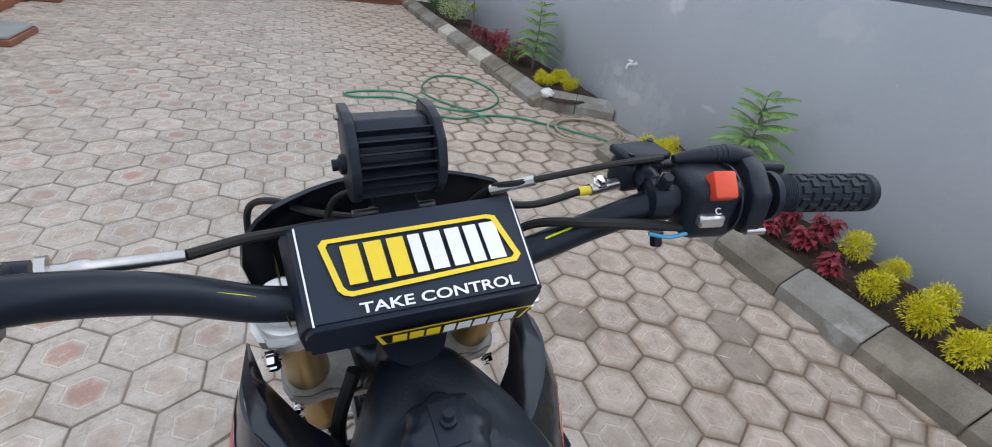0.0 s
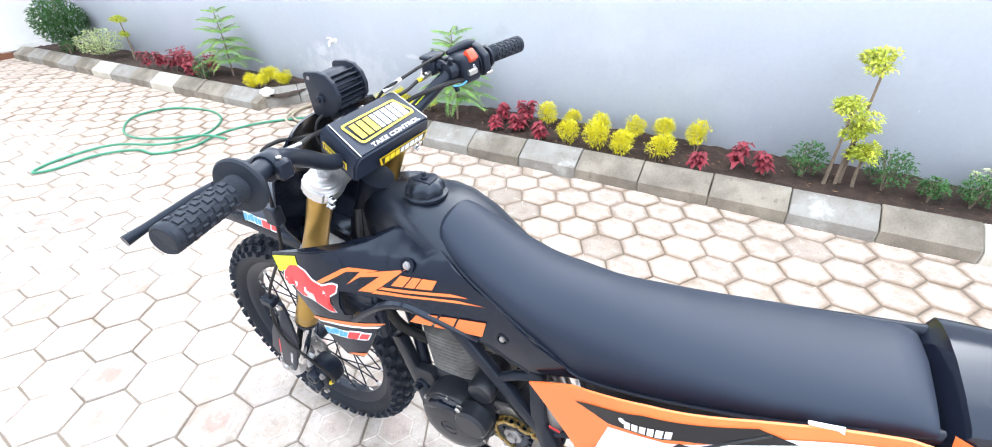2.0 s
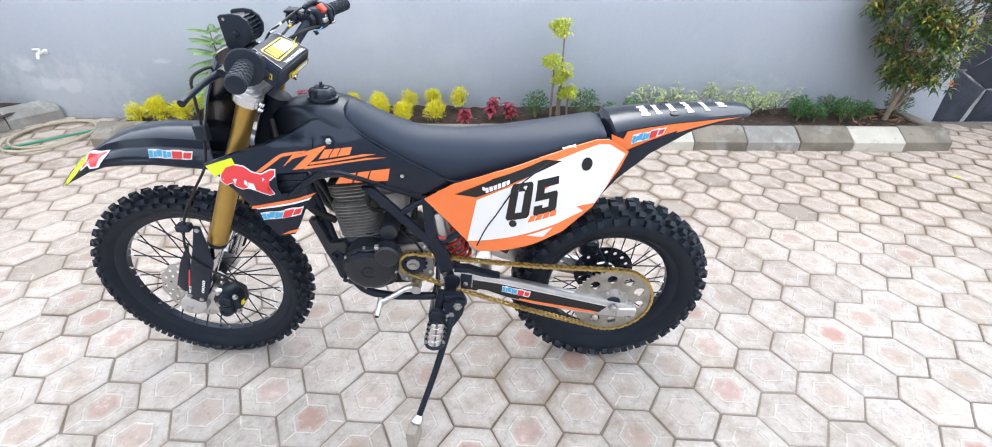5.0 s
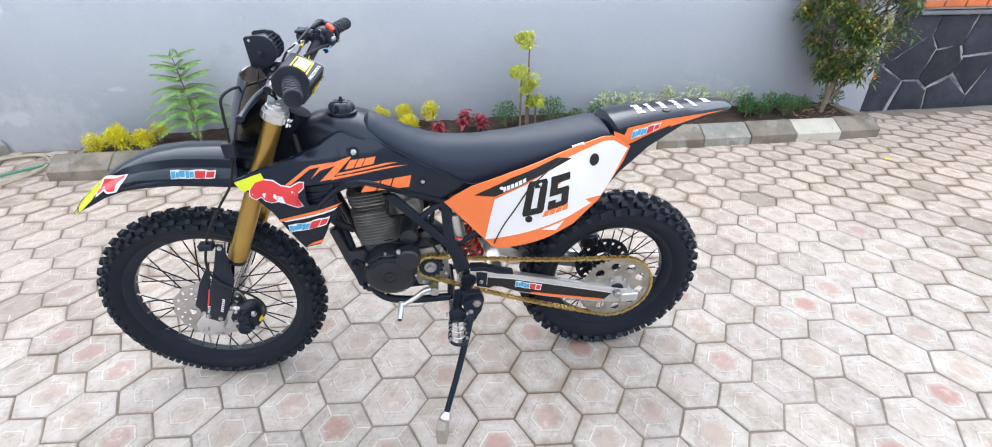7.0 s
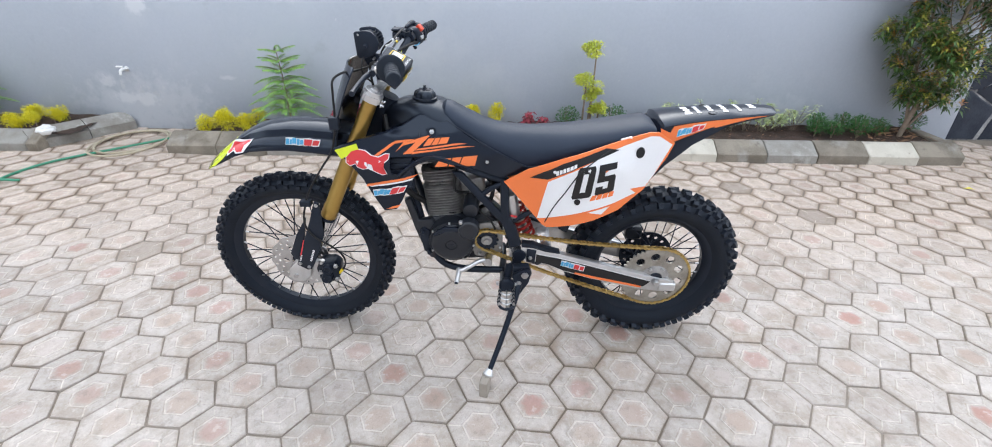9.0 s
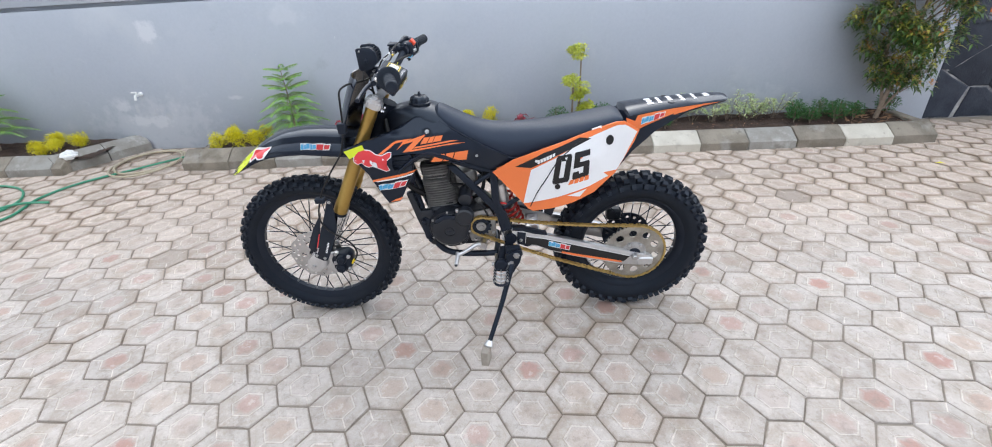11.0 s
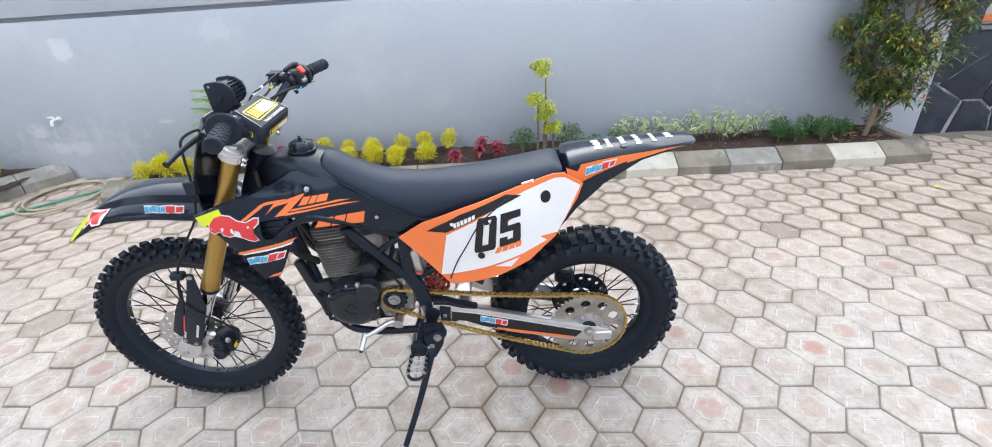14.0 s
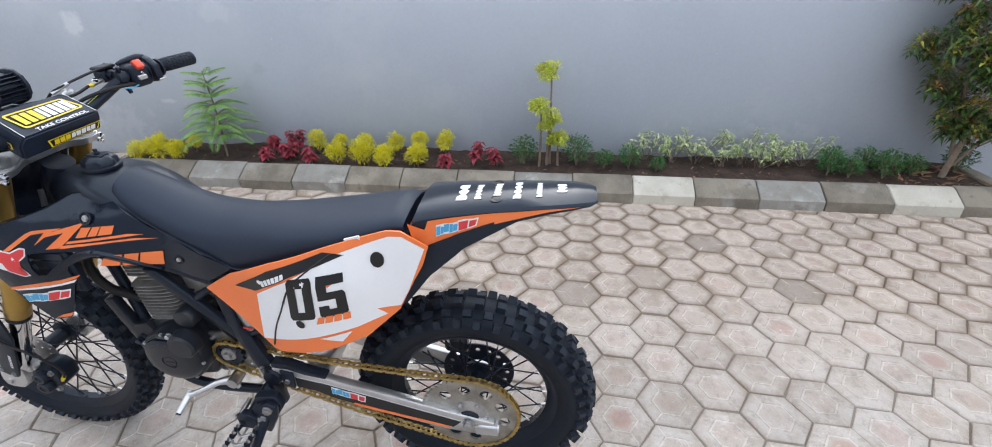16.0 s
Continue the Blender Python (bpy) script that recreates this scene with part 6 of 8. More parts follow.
rng = random.Random(17)
for y, thick, x0, x1, blocks in ((-0.768, 0.024, -0.048, 0.027, 3), (-0.804, 0.015, -0.046, 0.024, 5), (-0.846, 0.018, -0.034, 0.026, 6), (-0.890, 0.017, -0.048, 0.031, 4), (-0.937, 0.013, -0.043, 0.024, 7), (-0.985, 0.022, -0.026, 0.014, 3)):
    b, last = bmesh.new(), None
    for k in range(3 * blocks + 1):
        px = x0 + (x1 - x0) * k / (3 * blocks)
        half = thick * (rng.uniform(0.15, 0.22) if k % 3 == 0 and 0 < k < 3 * blocks else rng.uniform(0.42, 0.52))
        shift = thick * rng.uniform(-0.06, 0.06)
        now = (b.verts.new(tail_top(px, y + half + shift)), b.verts.new(tail_top(px, y - half + shift)))
        if last:
            b.faces.new((last[0], now[0], now[1], last[1]))
        last = now
    part("white_mark", b, WHITE_S, tail, "white printed mark")
for x, y in ((-0.046, -0.845), (0.036, -0.842)):
    p = tail_top(x, y)
    part("bolt_recess", turned([(0, 0.0135), (0.0030, 0.0135), (0.0030, 0.0115), (0.0012, 0.0105), (0.0012, 0.0005)], along(p - Vector((0, 0, 0.003)), p + Vector((x, 0, 1))), 18), BLACK_S, tail, "black bolt recess")
part("panel_tab", sheet([(-0.529, 0.958), (-0.564, 0.969), (-0.568, 0.952), (-0.562, 0.947), (-0.540, 0.939)], lambda y, z: -0.136, 0.004, 0.004), WHITE_S, bike, "small white tab at the seat edge")
for s in (-1, 1):
    part("under_fender", sheet([(-0.600, 0.90), (-0.700, 0.930), (-0.760, 0.957), (-0.900, 1.008), (-0.900, 0.990), (-0.780, 0.925), (-0.700, 0.850), (-0.640, 0.770), (-0.600, 0.760)], lambda y, z: -lerp([(-0.9, 0.078), (-0.76, 0.104), (-0.6, 0.115)], y), 0, 0.004, s), MATTE, bike, "black inner rear fender")

# -- frame --
def bar(name, pts, r, m=BLACK_METAL, steps=5):
    return part(name, tube(pts, r, 12, steps), m, bike)


for s in (-1, 1):
    bar("frame_spar", [(s * 0.03, 0.250, 0.960), (s * 0.085, 0.160, 0.905), (s * 0.092, 0.050, 0.850), (s * 0.094, -0.080, 0.800), (s * 0.096, -0.150, 0.780)], 0.015)
    bar("down_tube", [(s * 0.02, 0.245, 0.900), (s * 0.045, 0.190, 0.700), (s * 0.075, 0.140, 0.500), (s * 0.09, 0.090, 0.405), (s * 0.09, 0.0, 0.372), (s * 0.088, -0.150, 0.368)], 0.014)
    bar("subframe_rail", [(s * 0.095, -0.120, 0.790), (s * 0.105, -0.300, 0.850), (s * 0.105, -0.480, 0.905), (s * 0.09, -0.680, 0.960)], 0.011)
    bar("subframe_stay", [(s * 0.098, -0.190, 0.610), (s * 0.105, -0.340, 0.720), (s * 0.10, -0.520, 0.890)], 0.010)
    part("frame_brace", prism([(0.036, 0.815), (0.000, 0.815), (-0.153, 0.640), (-0.155, 0.590)], s * 0.104 - 0.011, s * 0.104 + 0.011, 0.006), BLACK_METAL, bike, "black diagonal frame plate")
    bar("frame_brace", [(s * 0.104, -0.075, 0.725), (s * 0.104, -0.110, 0.752), (s * 0.102, -0.150, 0.770)], 0.010, steps=3)
    part("pivot_plate", prism([(-0.136, 0.790), (-0.168, 0.790), (-0.172, 0.640), (-0.196, 0.592), (-0.226, 0.500), (-0.226, 0.345), (-0.158, 0.340), (-0.190, 0.430), (-0.160, 0.560), (-0.140, 0.620)], s * 0.104 - 0.010, s * 0.100 + 0.010, 0.005), BLACK_METAL, bike, "black swingarm pivot plate")
    part("pivot_bolt", bolt((s * 0.110, -0.205, 0.455), (s, 0, 0), 0.011, 0.010), STEEL, bike)
bar("frame_cross", [(-0.088, -0.150, 0.368), (0.0, -0.155, 0.362), (0.088, -0.150, 0.368)], 0.014)

# -- engine --
crank = part("crankcase", prism([(0.150, 0.560), (0.120, 0.610), (0.030, 0.625), (-0.030, 0.615), (-0.036, 0.560), (-0.030, 0.440), (-0.010, 0.410), (0.060, 0.400), (0.130, 0.450)], -0.085, 0.090, 0.014), ENGINE, bike, "black engine crankcase")
part("gearbox_case", prism([(0.000, 0.620), (-0.100, 0.610), (-0.150, 0.560), (-0.150, 0.450), (-0.090, 0.405), (0.000, 0.400)], -0.066, 0.090, 0.014), ENGINE, crank, "black gearbox case")
gen = part("generator_cover", lathe([(-0.080, 0.088), (-0.128, 0.088), (-0.134, 0.085), (-0.134, 0.080), (-0.142, 0.077), (-0.149, 0.066), (-0.152, 0.045), (-0.153, 0.022), (-0.150, 0.021), (-0.150, 0.018), (-0.152, 0.017), (-0.152, 0.001)], (0, 0.043, 0.530), 48), ENGINE, crank, "round black generator cover")
part("cover_panel", prism([(0.112, 0.562), (0.094, 0.590), (0.064, 0.606), (0.020, 0.606), (-0.022, 0.582), (0.020, 0.580), (0.062, 0.572)], -0.150, -0.130, 0.005), PLASTIC, gen, "glossy facet of the cover")
part("plug_slot", box(-0.1535, -0.1515, 0.032, 0.054, 0.5285, 0.5315, 0.0005), MATTE, gen)
part("engine_mount", prism([(0.170, 0.560), (0.150, 0.578), (0.126, 0.560), (0.112, 0.470), (0.132, 0.448), (0.156, 0.470)], -0.108, -0.092, 0.005), BLACK_METAL, crank, "black engine mount plate")
for y, z in ((0.152, 0.560), (0.134, 0.466)):
    part("mount_bolt", bolt((-0.108, y, z), (-1, 0, 0), 0.009, 0.012), BLACK_METAL, crank)
part("starter_motor", lathe([(-0.020, 0.030), (-0.118, 0.030), (-0.126, 0.026), (-0.128, 0.012)], (0, -0.030, 0.664), 24), ENGINE, crank, "black starter motor")
part("sprocket_backing", prism([(-0.028, 0.575), (-0.128, 0.590), (-0.150, 0.540), (-0.150, 0.450), (-0.100, 0.418), (-0.040, 0.428), (-0.026, 0.480)], -0.078, -0.066, 0.005), FIN, crank, "grey cast case behind the drive sprocket")
for y, z in ((-0.128, 0.575), (-0.140, 0.470), (-0.060, 0.440), (-0.044, 0.560)):
    part("case_bolt", bolt((-0.078, y, z), (-1, 0, 0), 0.006, 0.008), STEEL, crank)
part("neutral_lead", tube([(-0.085, -0.120, 0.560), (-0.095, -0.100, 0.610), (-0.080, -0.060, 0.640), (-0.060, -0.040, 0.700)], 0.004, 8), CABLE, crank)
part("breather_hose", tube([(-0.060, -0.060, 0.640), (-0.078, -0.098, 0.680), (-0.070, -0.110, 0.740), (-0.050, -0.090, 0.790)], 0.008, 10), CABLE, crank, "black breather hose")
part("cover_cap", lathe([(-0.166, 0.014), (-0.166, 0.032), (-0.160, 0.038), (-0.130, 0.040)], (0, -0.024, 0.600), 30), ENGINE, crank, "round black cap")
part("engine_guard", prism([(0.216, 0.690), (0.190, 0.695), (0.165, 0.600), (0.120, 0.610), (0.100, 0.575), (0.125, 0.470), (0.105, 0.425), (0.135, 0.430), (0.165, 0.500), (0.185, 0.565)], -0.100, -0.070, 0.006), ENGINE, crank)
part("cap_screw", bolt((-0.150, 0.004, 0.632), (-1, 0, 0), 0.007, 0.010), STEEL, crank)
part("clutch_cover", lathe([(0.085, 0.085), (0.125, 0.083), (0.135, 0.070), (0.138, 0.030)], (0, -0.01, 0.505), 32), ENGINE, crank)
for y, z in [(0.043 + 0.083 * math.cos(a), 0.530 + 0.083 * math.sin(a)) for a in (0.6, 1.5, 3.3, 4.2, 5.0, 5.8)]:
    part("cover_bolt", bolt((-0.132, y, z), (-1, 0, 0), 0.0045, 0.006), STEEL, crank)
axis_a, axis_b = Vector((0, 0.068, 0.598)), Vector((0, 0.094, 0.840))
cyl = part("cylinder", rod(axis_a, axis_b, 0.052, 24), ENGINE, bike, "finned air-cooled cylinder")
lift_ = (axis_b - axis_a).normalized()
fore = Vector((0, lift_.z, -lift_.y))
for k in range(17):
    c = axis_a.lerp(axis_b, 0.08 + 0.046 * k)
    w, l = ((0.078, 0.068) if k < 11 else (0.074, 0.064)) if k not in (11, 12) else (0.060, 0.056)
    bm = bmesh.new()
    rings = []
    for h, g in ((-0.0017, 0.99), (-0.0008, 1.03), (0.0008, 1.03), (0.0017, 0.99)):
        ring = []
        for j in range(28):
            a = 2 * math.pi * j / 28
            ca, sa = math.cos(a), math.sin(a)
            f = (abs(ca) ** 5 + abs(sa) ** 5) ** (-1 / 5)
            ring.append(c + Vector((w * g * f * ca, 0, 0)) + fore * (l * g * f * sa) + lift_ * h)
        rings.append(ring)
    part("cooling_fin", loft(rings, bm=bm), FIN, cyl)
part("head_cover", prism([(0.040, 0.830), (0.160, 0.812), (0.165, 0.850), (0.140, 0.880), (0.060, 0.888), (0.035, 0.860)], -0.065, 0.065, 0.012), FIN, cyl, "grey cast cylinder head cover")
part("carburettor", prism([(0.020, 0.740), (-0.070, 0.760), (-0.080, 0.690), (-0.060, 0.640), (-0.010, 0.650), (0.010, 0.690)], -0.040, 0.040, 0.012), FIN, bike, "grey carburettor behind the cylinder")
part("airbox", prism([(-0.230, 0.800), (-0.300, 0.840), (-0.520, 0.890), (-0.540, 0.740), (-0.440, 0.650), (-0.300, 0.600), (-0.250, 0.640)], -0.055, 0.085, 0.015), MATTE, bike, "black airbox")
part("mud_guard", prism([(-0.360, 0.560), (-0.400, 0.660), (-0.480, 0.760), (-0.500, 0.755), (-0.430, 0.640), (-0.395, 0.540)], -0.075, 0.075, 0.006), MATTE, bike, "black mud guard ahead of the rear tyre")
part("exhaust_pipe", tube([(0.03, 0.165, 0.800), (0.05, 0.225, 0.760), (0.085, 0.220, 0.650), (0.115, 0.140, 0.560), (0.125, 0.0, 0.600), (0.125, -0.160, 0.680), (0.118, -0.300, 0.735)], 0.018, 14), ENGINE, bike, "black exhaust pipe")
part("silencer", rod((0.118, -0.300, 0.735), (0.122, -0.640, 0.800), 0.046, 24), ENGINE, bike, "black exhaust silencer")

# shock absorber
sa, sb = Vector((-0.035, -0.155, 0.735)), Vector((-0.030, -0.250, 0.495))
shock = part("shock_absorber", rod(sa, sb, 0.016, 16), STEEL, bike, "rear shock absorber with red coil spring")
coil = []
sm = along(sa.lerp(sb, 0.42), sb)
for k in range(97):
    a = 2 * math.pi * 5.5 * k / 96
    coil.append(sm @ Vector((0.030 * math.cos(a), 0.030 * math.sin(a), 0.140 * k / 96)))
part("coil_spring", tube(coil, 0.0062, 8, 1), RED_METAL, shock, "red coil spring")
part("reservoir", turned([(0, 0.016), (0.006, 0.024), (0.100, 0.024), (0.108, 0.018)], along((-0.082, -0.172, 0.722), (-0.082, -0.196, 0.600)), 22), ALU, shock, "silver gas reservoir")
part("reservoir_print", sheet([(-0.176, 0.640), (-0.200, 0.636), (-0.202, 0.628), (-0.178, 0.632)], lambda y, z: -0.107, 0.0005), RED_S, shock)

# -- swingarm --
swing_line = [(-0.175, 0.500), (-0.219, 0.514), (-0.270, 0.508), (-0.310, 0.488), (-0.480, 0.441), (-0.660, 0.390), (-0.800, 0.354), (-0.838, 0.346), (-0.838, 0.296), (-0.815, 0.290), (-0.700, 0.302), (-0.495, 0.352), (-0.390, 0.385), (-0.310, 0.422), (-0.215, 0.440), (-0.175, 0.450)]
for s in (-1, 1):
    x = s * 0.101
    arm = part("swingarm", prism(swing_line, x - 0.013, x + 0.013, 0.006), ALU, bike, "aluminium swingarm with black and orange stickers")
    sx = lambda y, z: -0.114
    decal("arm_sticker", [(-0.282, 0.468), (-0.362, 0.452), (-0.500, 0.414), (-0.745, 0.345), (-0.720, 0.318), (-0.504, 0.360), (-0.390, 0.392), (-0.330, 0.420), (-0.280, 0.430)], sx, BLACK_S, arm, "black sticker", 0.0012, s)
    # glint of the bare aluminium edge, painted as a white strip above the sticker
    decal("arm_highlight", [(-0.286, 0.4705), (-0.362, 0.4560), (-0.500, 0.4180), (-0.745, 0.3490), (-0.745, 0.3450), (-0.500, 0.4140), (-0.362, 0.4520), (-0.286, 0.4665)], sx, WHITE_S, arm, "aluminium highlight painted as a thin white line", 0.0016, s)
    part("arm_strap", prism([(-0.243, 0.494), (-0.281, 0.487), (-0.276, 0.424), (-0.243, 0.432)], s * 0.1162 - 0.0022, s * 0.1162 + 0.0022, 0.0015), MATTE, arm, "black strap with a bolt")
    part("strap_bolt", bolt((s * 0.1185, -0.258, 0.452), (s, 0, 0), 0.007, 0.005), STEEL, arm)
    part("top_slider", prism([(-0.222, 0.5165), (-0.268, 0.5135), (-0.312, 0.4945), (-0.372, 0.4780), (-0.372, 0.4705), (-0.314, 0.4800), (-0.268, 0.4960), (-0.222, 0.4990)], x - 0.0150, x + 0.0150, 0.002), MATTE, arm, "black rubbing strip")
    decal("arm_stripe", [(-0.440, 0.384), (-0.505, 0.368), (-0.710, 0.322), (-0.712, 0.312), (-0.505, 0.356), (-0.435, 0.376)], sx, ORANGE, arm, "orange stripe", 0.0018, s)
    bars("word_sticker", [(-0.380, 0.440), (-0.430, 0.427), (-0.430, 0.402), (-0.380, 0.416)], sx, BLUE_S, arm, (1, 0.7, 1.2, 0.8, 1), 0.04, 0.0020, 0.08, s)
    bars("word_sticker", [(-0.432, 0.426), (-0.475, 0.415), (-0.472, 0.390), (-0.432, 0.401)], sx, RED_S, arm, (1.3, 1), 0.05, 0.0020, 0.14, s)
    part("chain_adjuster", box(x - 0.018, x + 0.018, -0.850, -0.780, 0.296, 0.336, 0.005), ALU, arm)
    part("axle_nut", bolt((s * 0.117, REAR.y, 0.345), (s, 0, 0), 0.014, 0.014), STEEL, arm)
    part("pivot_collar", lathe([(s * 0.112, 0.028), (s * 0.122, 0.024)], (0, -0.215, 0.460), 20), BLACK_METAL, arm)
part("swingarm_bridge", box(-0.095, 0.095, -0.345, -0.285, 0.395, 0.465, 0.012, 2), ALU, bike)
part("rear_axle", rod((-0.125, REAR.y, 0.350), (0.125, REAR.y, 0.350), 0.010, 14), STEEL, bike)
part("chain_guide", prism([(-0.235, 0.478), (-0.290, 0.500), (-0.340, 0.470), (-0.335, 0.430), (-0.290, 0.400), (-0.245, 0.420)], -0.100, -0.080, 0.005), MATTE, bike, "black chain slider")

# -- foot controls, side stand --
lever = part("gear_lever", tube([(-0.118, -0.088, 0.438), (-0.138, -0.062, 0.447), (-0.155, -0.030, 0.436), (-0.165, 0.000, 0.424), (-0.168, 0.016, 0.422)], [0.013, 0.0095, 0.0085, 0.0085, 0.010], 10), ALU, bike, "bare aluminium gear lever")
part("lever_tip", tube([(-0.160, 0.016, 0.424), (-0.185, 0.018, 0.414), (-0.215, 0.022, 0.400)], [0.010, 0.0095, 0.0085], 12), ALU, lever, "knurled lever tip")
part("tip_end", rod((-0.213, 0.022, 0.401), (-0.219, 0.0225, 0.398), 0.0065, 12), MATTE, lever)
part("lever_boss", rod((-0.090, -0.094, 0.436), (-0.134, -0.094, 0.436), 0.017, 16), STEEL, lever)
part("boss_bolt", bolt((-0.122, -0.100, 0.420), (-0.3, -0.6, -0.6), 0.006, 0.008), STEEL, lever)
for s in (-1, 1):
    rim_line = [(-0.146, 0.205), (-0.142, 0.240), (-0.138, 0.276), (-0.146, 0.304), (-0.168, 0.314), (-0.190, 0.304), (-0.198, 0.276), (-0.194, 0.240), (-0.190, 0.205), (-0.146, 0.205)]
    peg = part("foot_peg", tube([(s * x, y, 0.362) for y, x in rim_line], 0.0055, 8, 3), BLACK_METAL, bike, "black foot peg with bright serrated teeth")
    for k, x in enumerate((0.226, 0.252, 0.278)):
        part("peg_rib", tube([(s * x, -0.146, 0.364), (s * (x + 0.014), -0.168, 0.365), (s * x, -0.190, 0.364)], 0.0034, 6, 2), STEEL, peg, "worn bright rib")
    part("peg_rib", tube([(s * 0.212, -0.168, 0.364), (s * 0.310, -0.168, 0.364)], 0.0032, 6, 1), STEEL, peg)
    for k in range(9):
        for y in (-0.141, -0.195):
            part("peg_tooth", turned([(0, 0.0062), (0.011, 0.0020)], Matrix.Translation((s * (0.214 + 0.010 * k), y, 0.366)), 5), BLACK_METAL if k % 2 else STEEL, peg)
    part("peg_hinge", prism([(-0.140, 0.392), (-0.140, 0.352), (-0.196, 0.350), (-0.198, 0.392), (-0.180, 0.408), (-0.155, 0.408)], s * 0.195 - 0.012, s * 0.195 + 0.012, 0.005), BLACK_METAL, peg)
    part("peg_bracket", tube([(s * 0.104, -0.180, 0.400), (s * 0.150, -0.172, 0.388), (s * 0.190, -0.168, 0.378)], [0.019, 0.017, 0.016], 12), BLACK_METAL, peg)
    for y in (-0.138, -0.199):
        part("hinge_pin", bolt((s * 0.195, y, 0.384), (0, -1 if y < -0.17 else 1, 0), 0.008, 0.008), STEEL, peg)
    part("peg_spring", tube([(s * 0.150, -0.150, 0.404), (s * 0.195, -0.148, 0.396)], 0.007, 8), STEEL, peg)
stand = part("side_stand", tube([(-0.150, -0.225, 0.424), (-0.205, -0.212, 0.370), (-0.295, -0.165, 0.240), (-0.385, -0.110, 0.115)], [0.013, 0.0125, 0.011, 0.010], 12, 4), BLACK_METAL, bike, "black side stand, folded out")
part("stand_bracket", prism([(-0.190, 0.450), (-0.250, 0.455), (-0.265, 0.415), (-0.240, 0.375), (-0.205, 0.360), (-0.195, 0.400)], -0.178, -0.150, 0.005), BLACK_METAL, stand)
part("stand_bolt", bolt((-0.198, -0.236, 0.428), (-1, 0, 0), 0.012, 0.008), STEEL, stand)
part("stand_bolt", bolt((-0.198, -0.214, 0.390), (-1, 0, 0), 0.009, 0.006), STEEL, stand)
turns = []
for k in range(85):
    a, p = 2 * math.pi * 14 * k / 84, Vector((-0.196, -0.205, 0.385)).lerp(Vector((-0.262, -0.172, 0.288)), k / 84)
    turns.append(p + Vector((0.0055 * math.cos(a), 0.0055 * math.sin(a), 0)))
part("stand_spring", tube(turns, 0.0017, 5, 1), STEEL, stand, "steel return spring")
part("spring_hook", tube([(-0.184, -0.216, 0.430), (-0.190, -0.208, 0.405), (-0.196, -0.205, 0.385)], 0.0028, 6, 3), STEEL, stand)
part("spring_hook", tube([(-0.262, -0.172, 0.288), (-0.270, -0.170, 0.272), (-0.280, -0.176, 0.270)], 0.0028, 6, 3), STEEL, stand)
part("stand_knuckle", prism([(-0.188, 0.425), (-0.235, 0.452), (-0.262, 0.440), (-0.252, 0.390), (-0.220, 0.330), (-0.200, 0.335), (-0.196, 0.380)], -0.198, -0.180, 0.005), BLACK_METAL, stand, "black stand knuckle plate")
part("stand_foot", turned([(0, 0.011), (0.010, 0.017), (0.022, 0.021), (0.030, 0.016), (0.034, 0.008)], along((-0.382, -0.112, 0.120), (-0.398, -0.102, 0.098)), 14), ALU, stand, "bright cast stand foot")
part("seat_lock_hose", tube([(-0.055, -0.02, 0.84), (-0.075, 0.02, 0.80), (-0.07, 0.03, 0.72), (-0.05, -0.02, 0.70)], 0.006, 8), CABLE, bike)
part("radiator_hose", tube([(-0.050, 0.20, 0.88), (-0.085, 0.215, 0.80), (-0.080, 0.20, 0.72), (-0.05, 0.15, 0.66)], 0.012, 10), CABLE, bike, "black hose behind the shroud")
for s in (-1, 1):
    rad = part("radiator", box(s * 0.150 - 0.012, s * 0.150 + 0.012, 0.158, 0.258, 0.770, 0.892, 0.006), MATTE, bike, "black radiator behind the shroud")
    for k in range(5):
        part("radiator_louvre", box(s * 0.163 - 0.003, s * 0.163 + 0.003, 0.164, 0.250, 0.780 + 0.022 * k, 0.800 + 0.022 * k, 0.002), BLACK_METAL, rad)
part("ignition_coil", box(-0.105, -0.070, 0.170, 0.225, 0.860, 0.915, 0.006), MATTE, bike)
part("wiring_loom", tube([(-0.06, 0.26, 1.00), (-0.085, 0.24, 0.93), (-0.075, 0.18, 0.86), (-0.07, 0.08, 0.83)], 0.008, 8), CABLE, bike, "black wiring loom")

# timber block under the stand foot
block = tagged(part("timber_block", box(-0.016, 0.016, -0.030, 0.030, 0, 0.072, 0.003), TIMBER), "short offcut of raw timber under the side stand", "timber block")
block.matrix_basis = pose(-0.098, -0.090, 0.0, 0, 0, 78)
# ---- plants ----
class Leaves:
    """Many small folded leaves in one mesh."""

    def __init__(self):
        self.v, self.f, self.s = [], [], []

    def add(self, base, way, length, width, droop=0.3, slot=0, fold=0.25, up=None):
        base, way = Vector(base), Vector(way).normalized()
        side = way.cross(up or Vector((0, 0, 1)))
        side = side.normalized() if side.length > 1e-3 else Vector((1, 0, 0))
        over = side.cross(way)
        mid = base + way * (length * 0.45) + over * (length * 0.04)
        tip = base + way * length - Vector((0, 0, droop * length))
        n = len(self.v)
        self.v += [base, mid + side * (width / 2) + over * (width * fold), mid, mid - side * (width / 2) + over * (width * fold), tip]
        self.f += [(n, n + 1, n + 2), (n, n + 2, n + 3), (n + 1, n + 4, n + 2), (n + 2, n + 4, n + 3)]
        self.s += [slot] * 4

    def put(self, name, m, parent, label=""):
        return raw(name, self.v, self.f, m, parent, label, slots=self.s)


def ball(rng):
    while True:
        p = Vector((rng.uniform(-1, 1), rng.uniform(-1, 1), rng.uniform(-1, 1)))
        if p.length < 1:
            return p


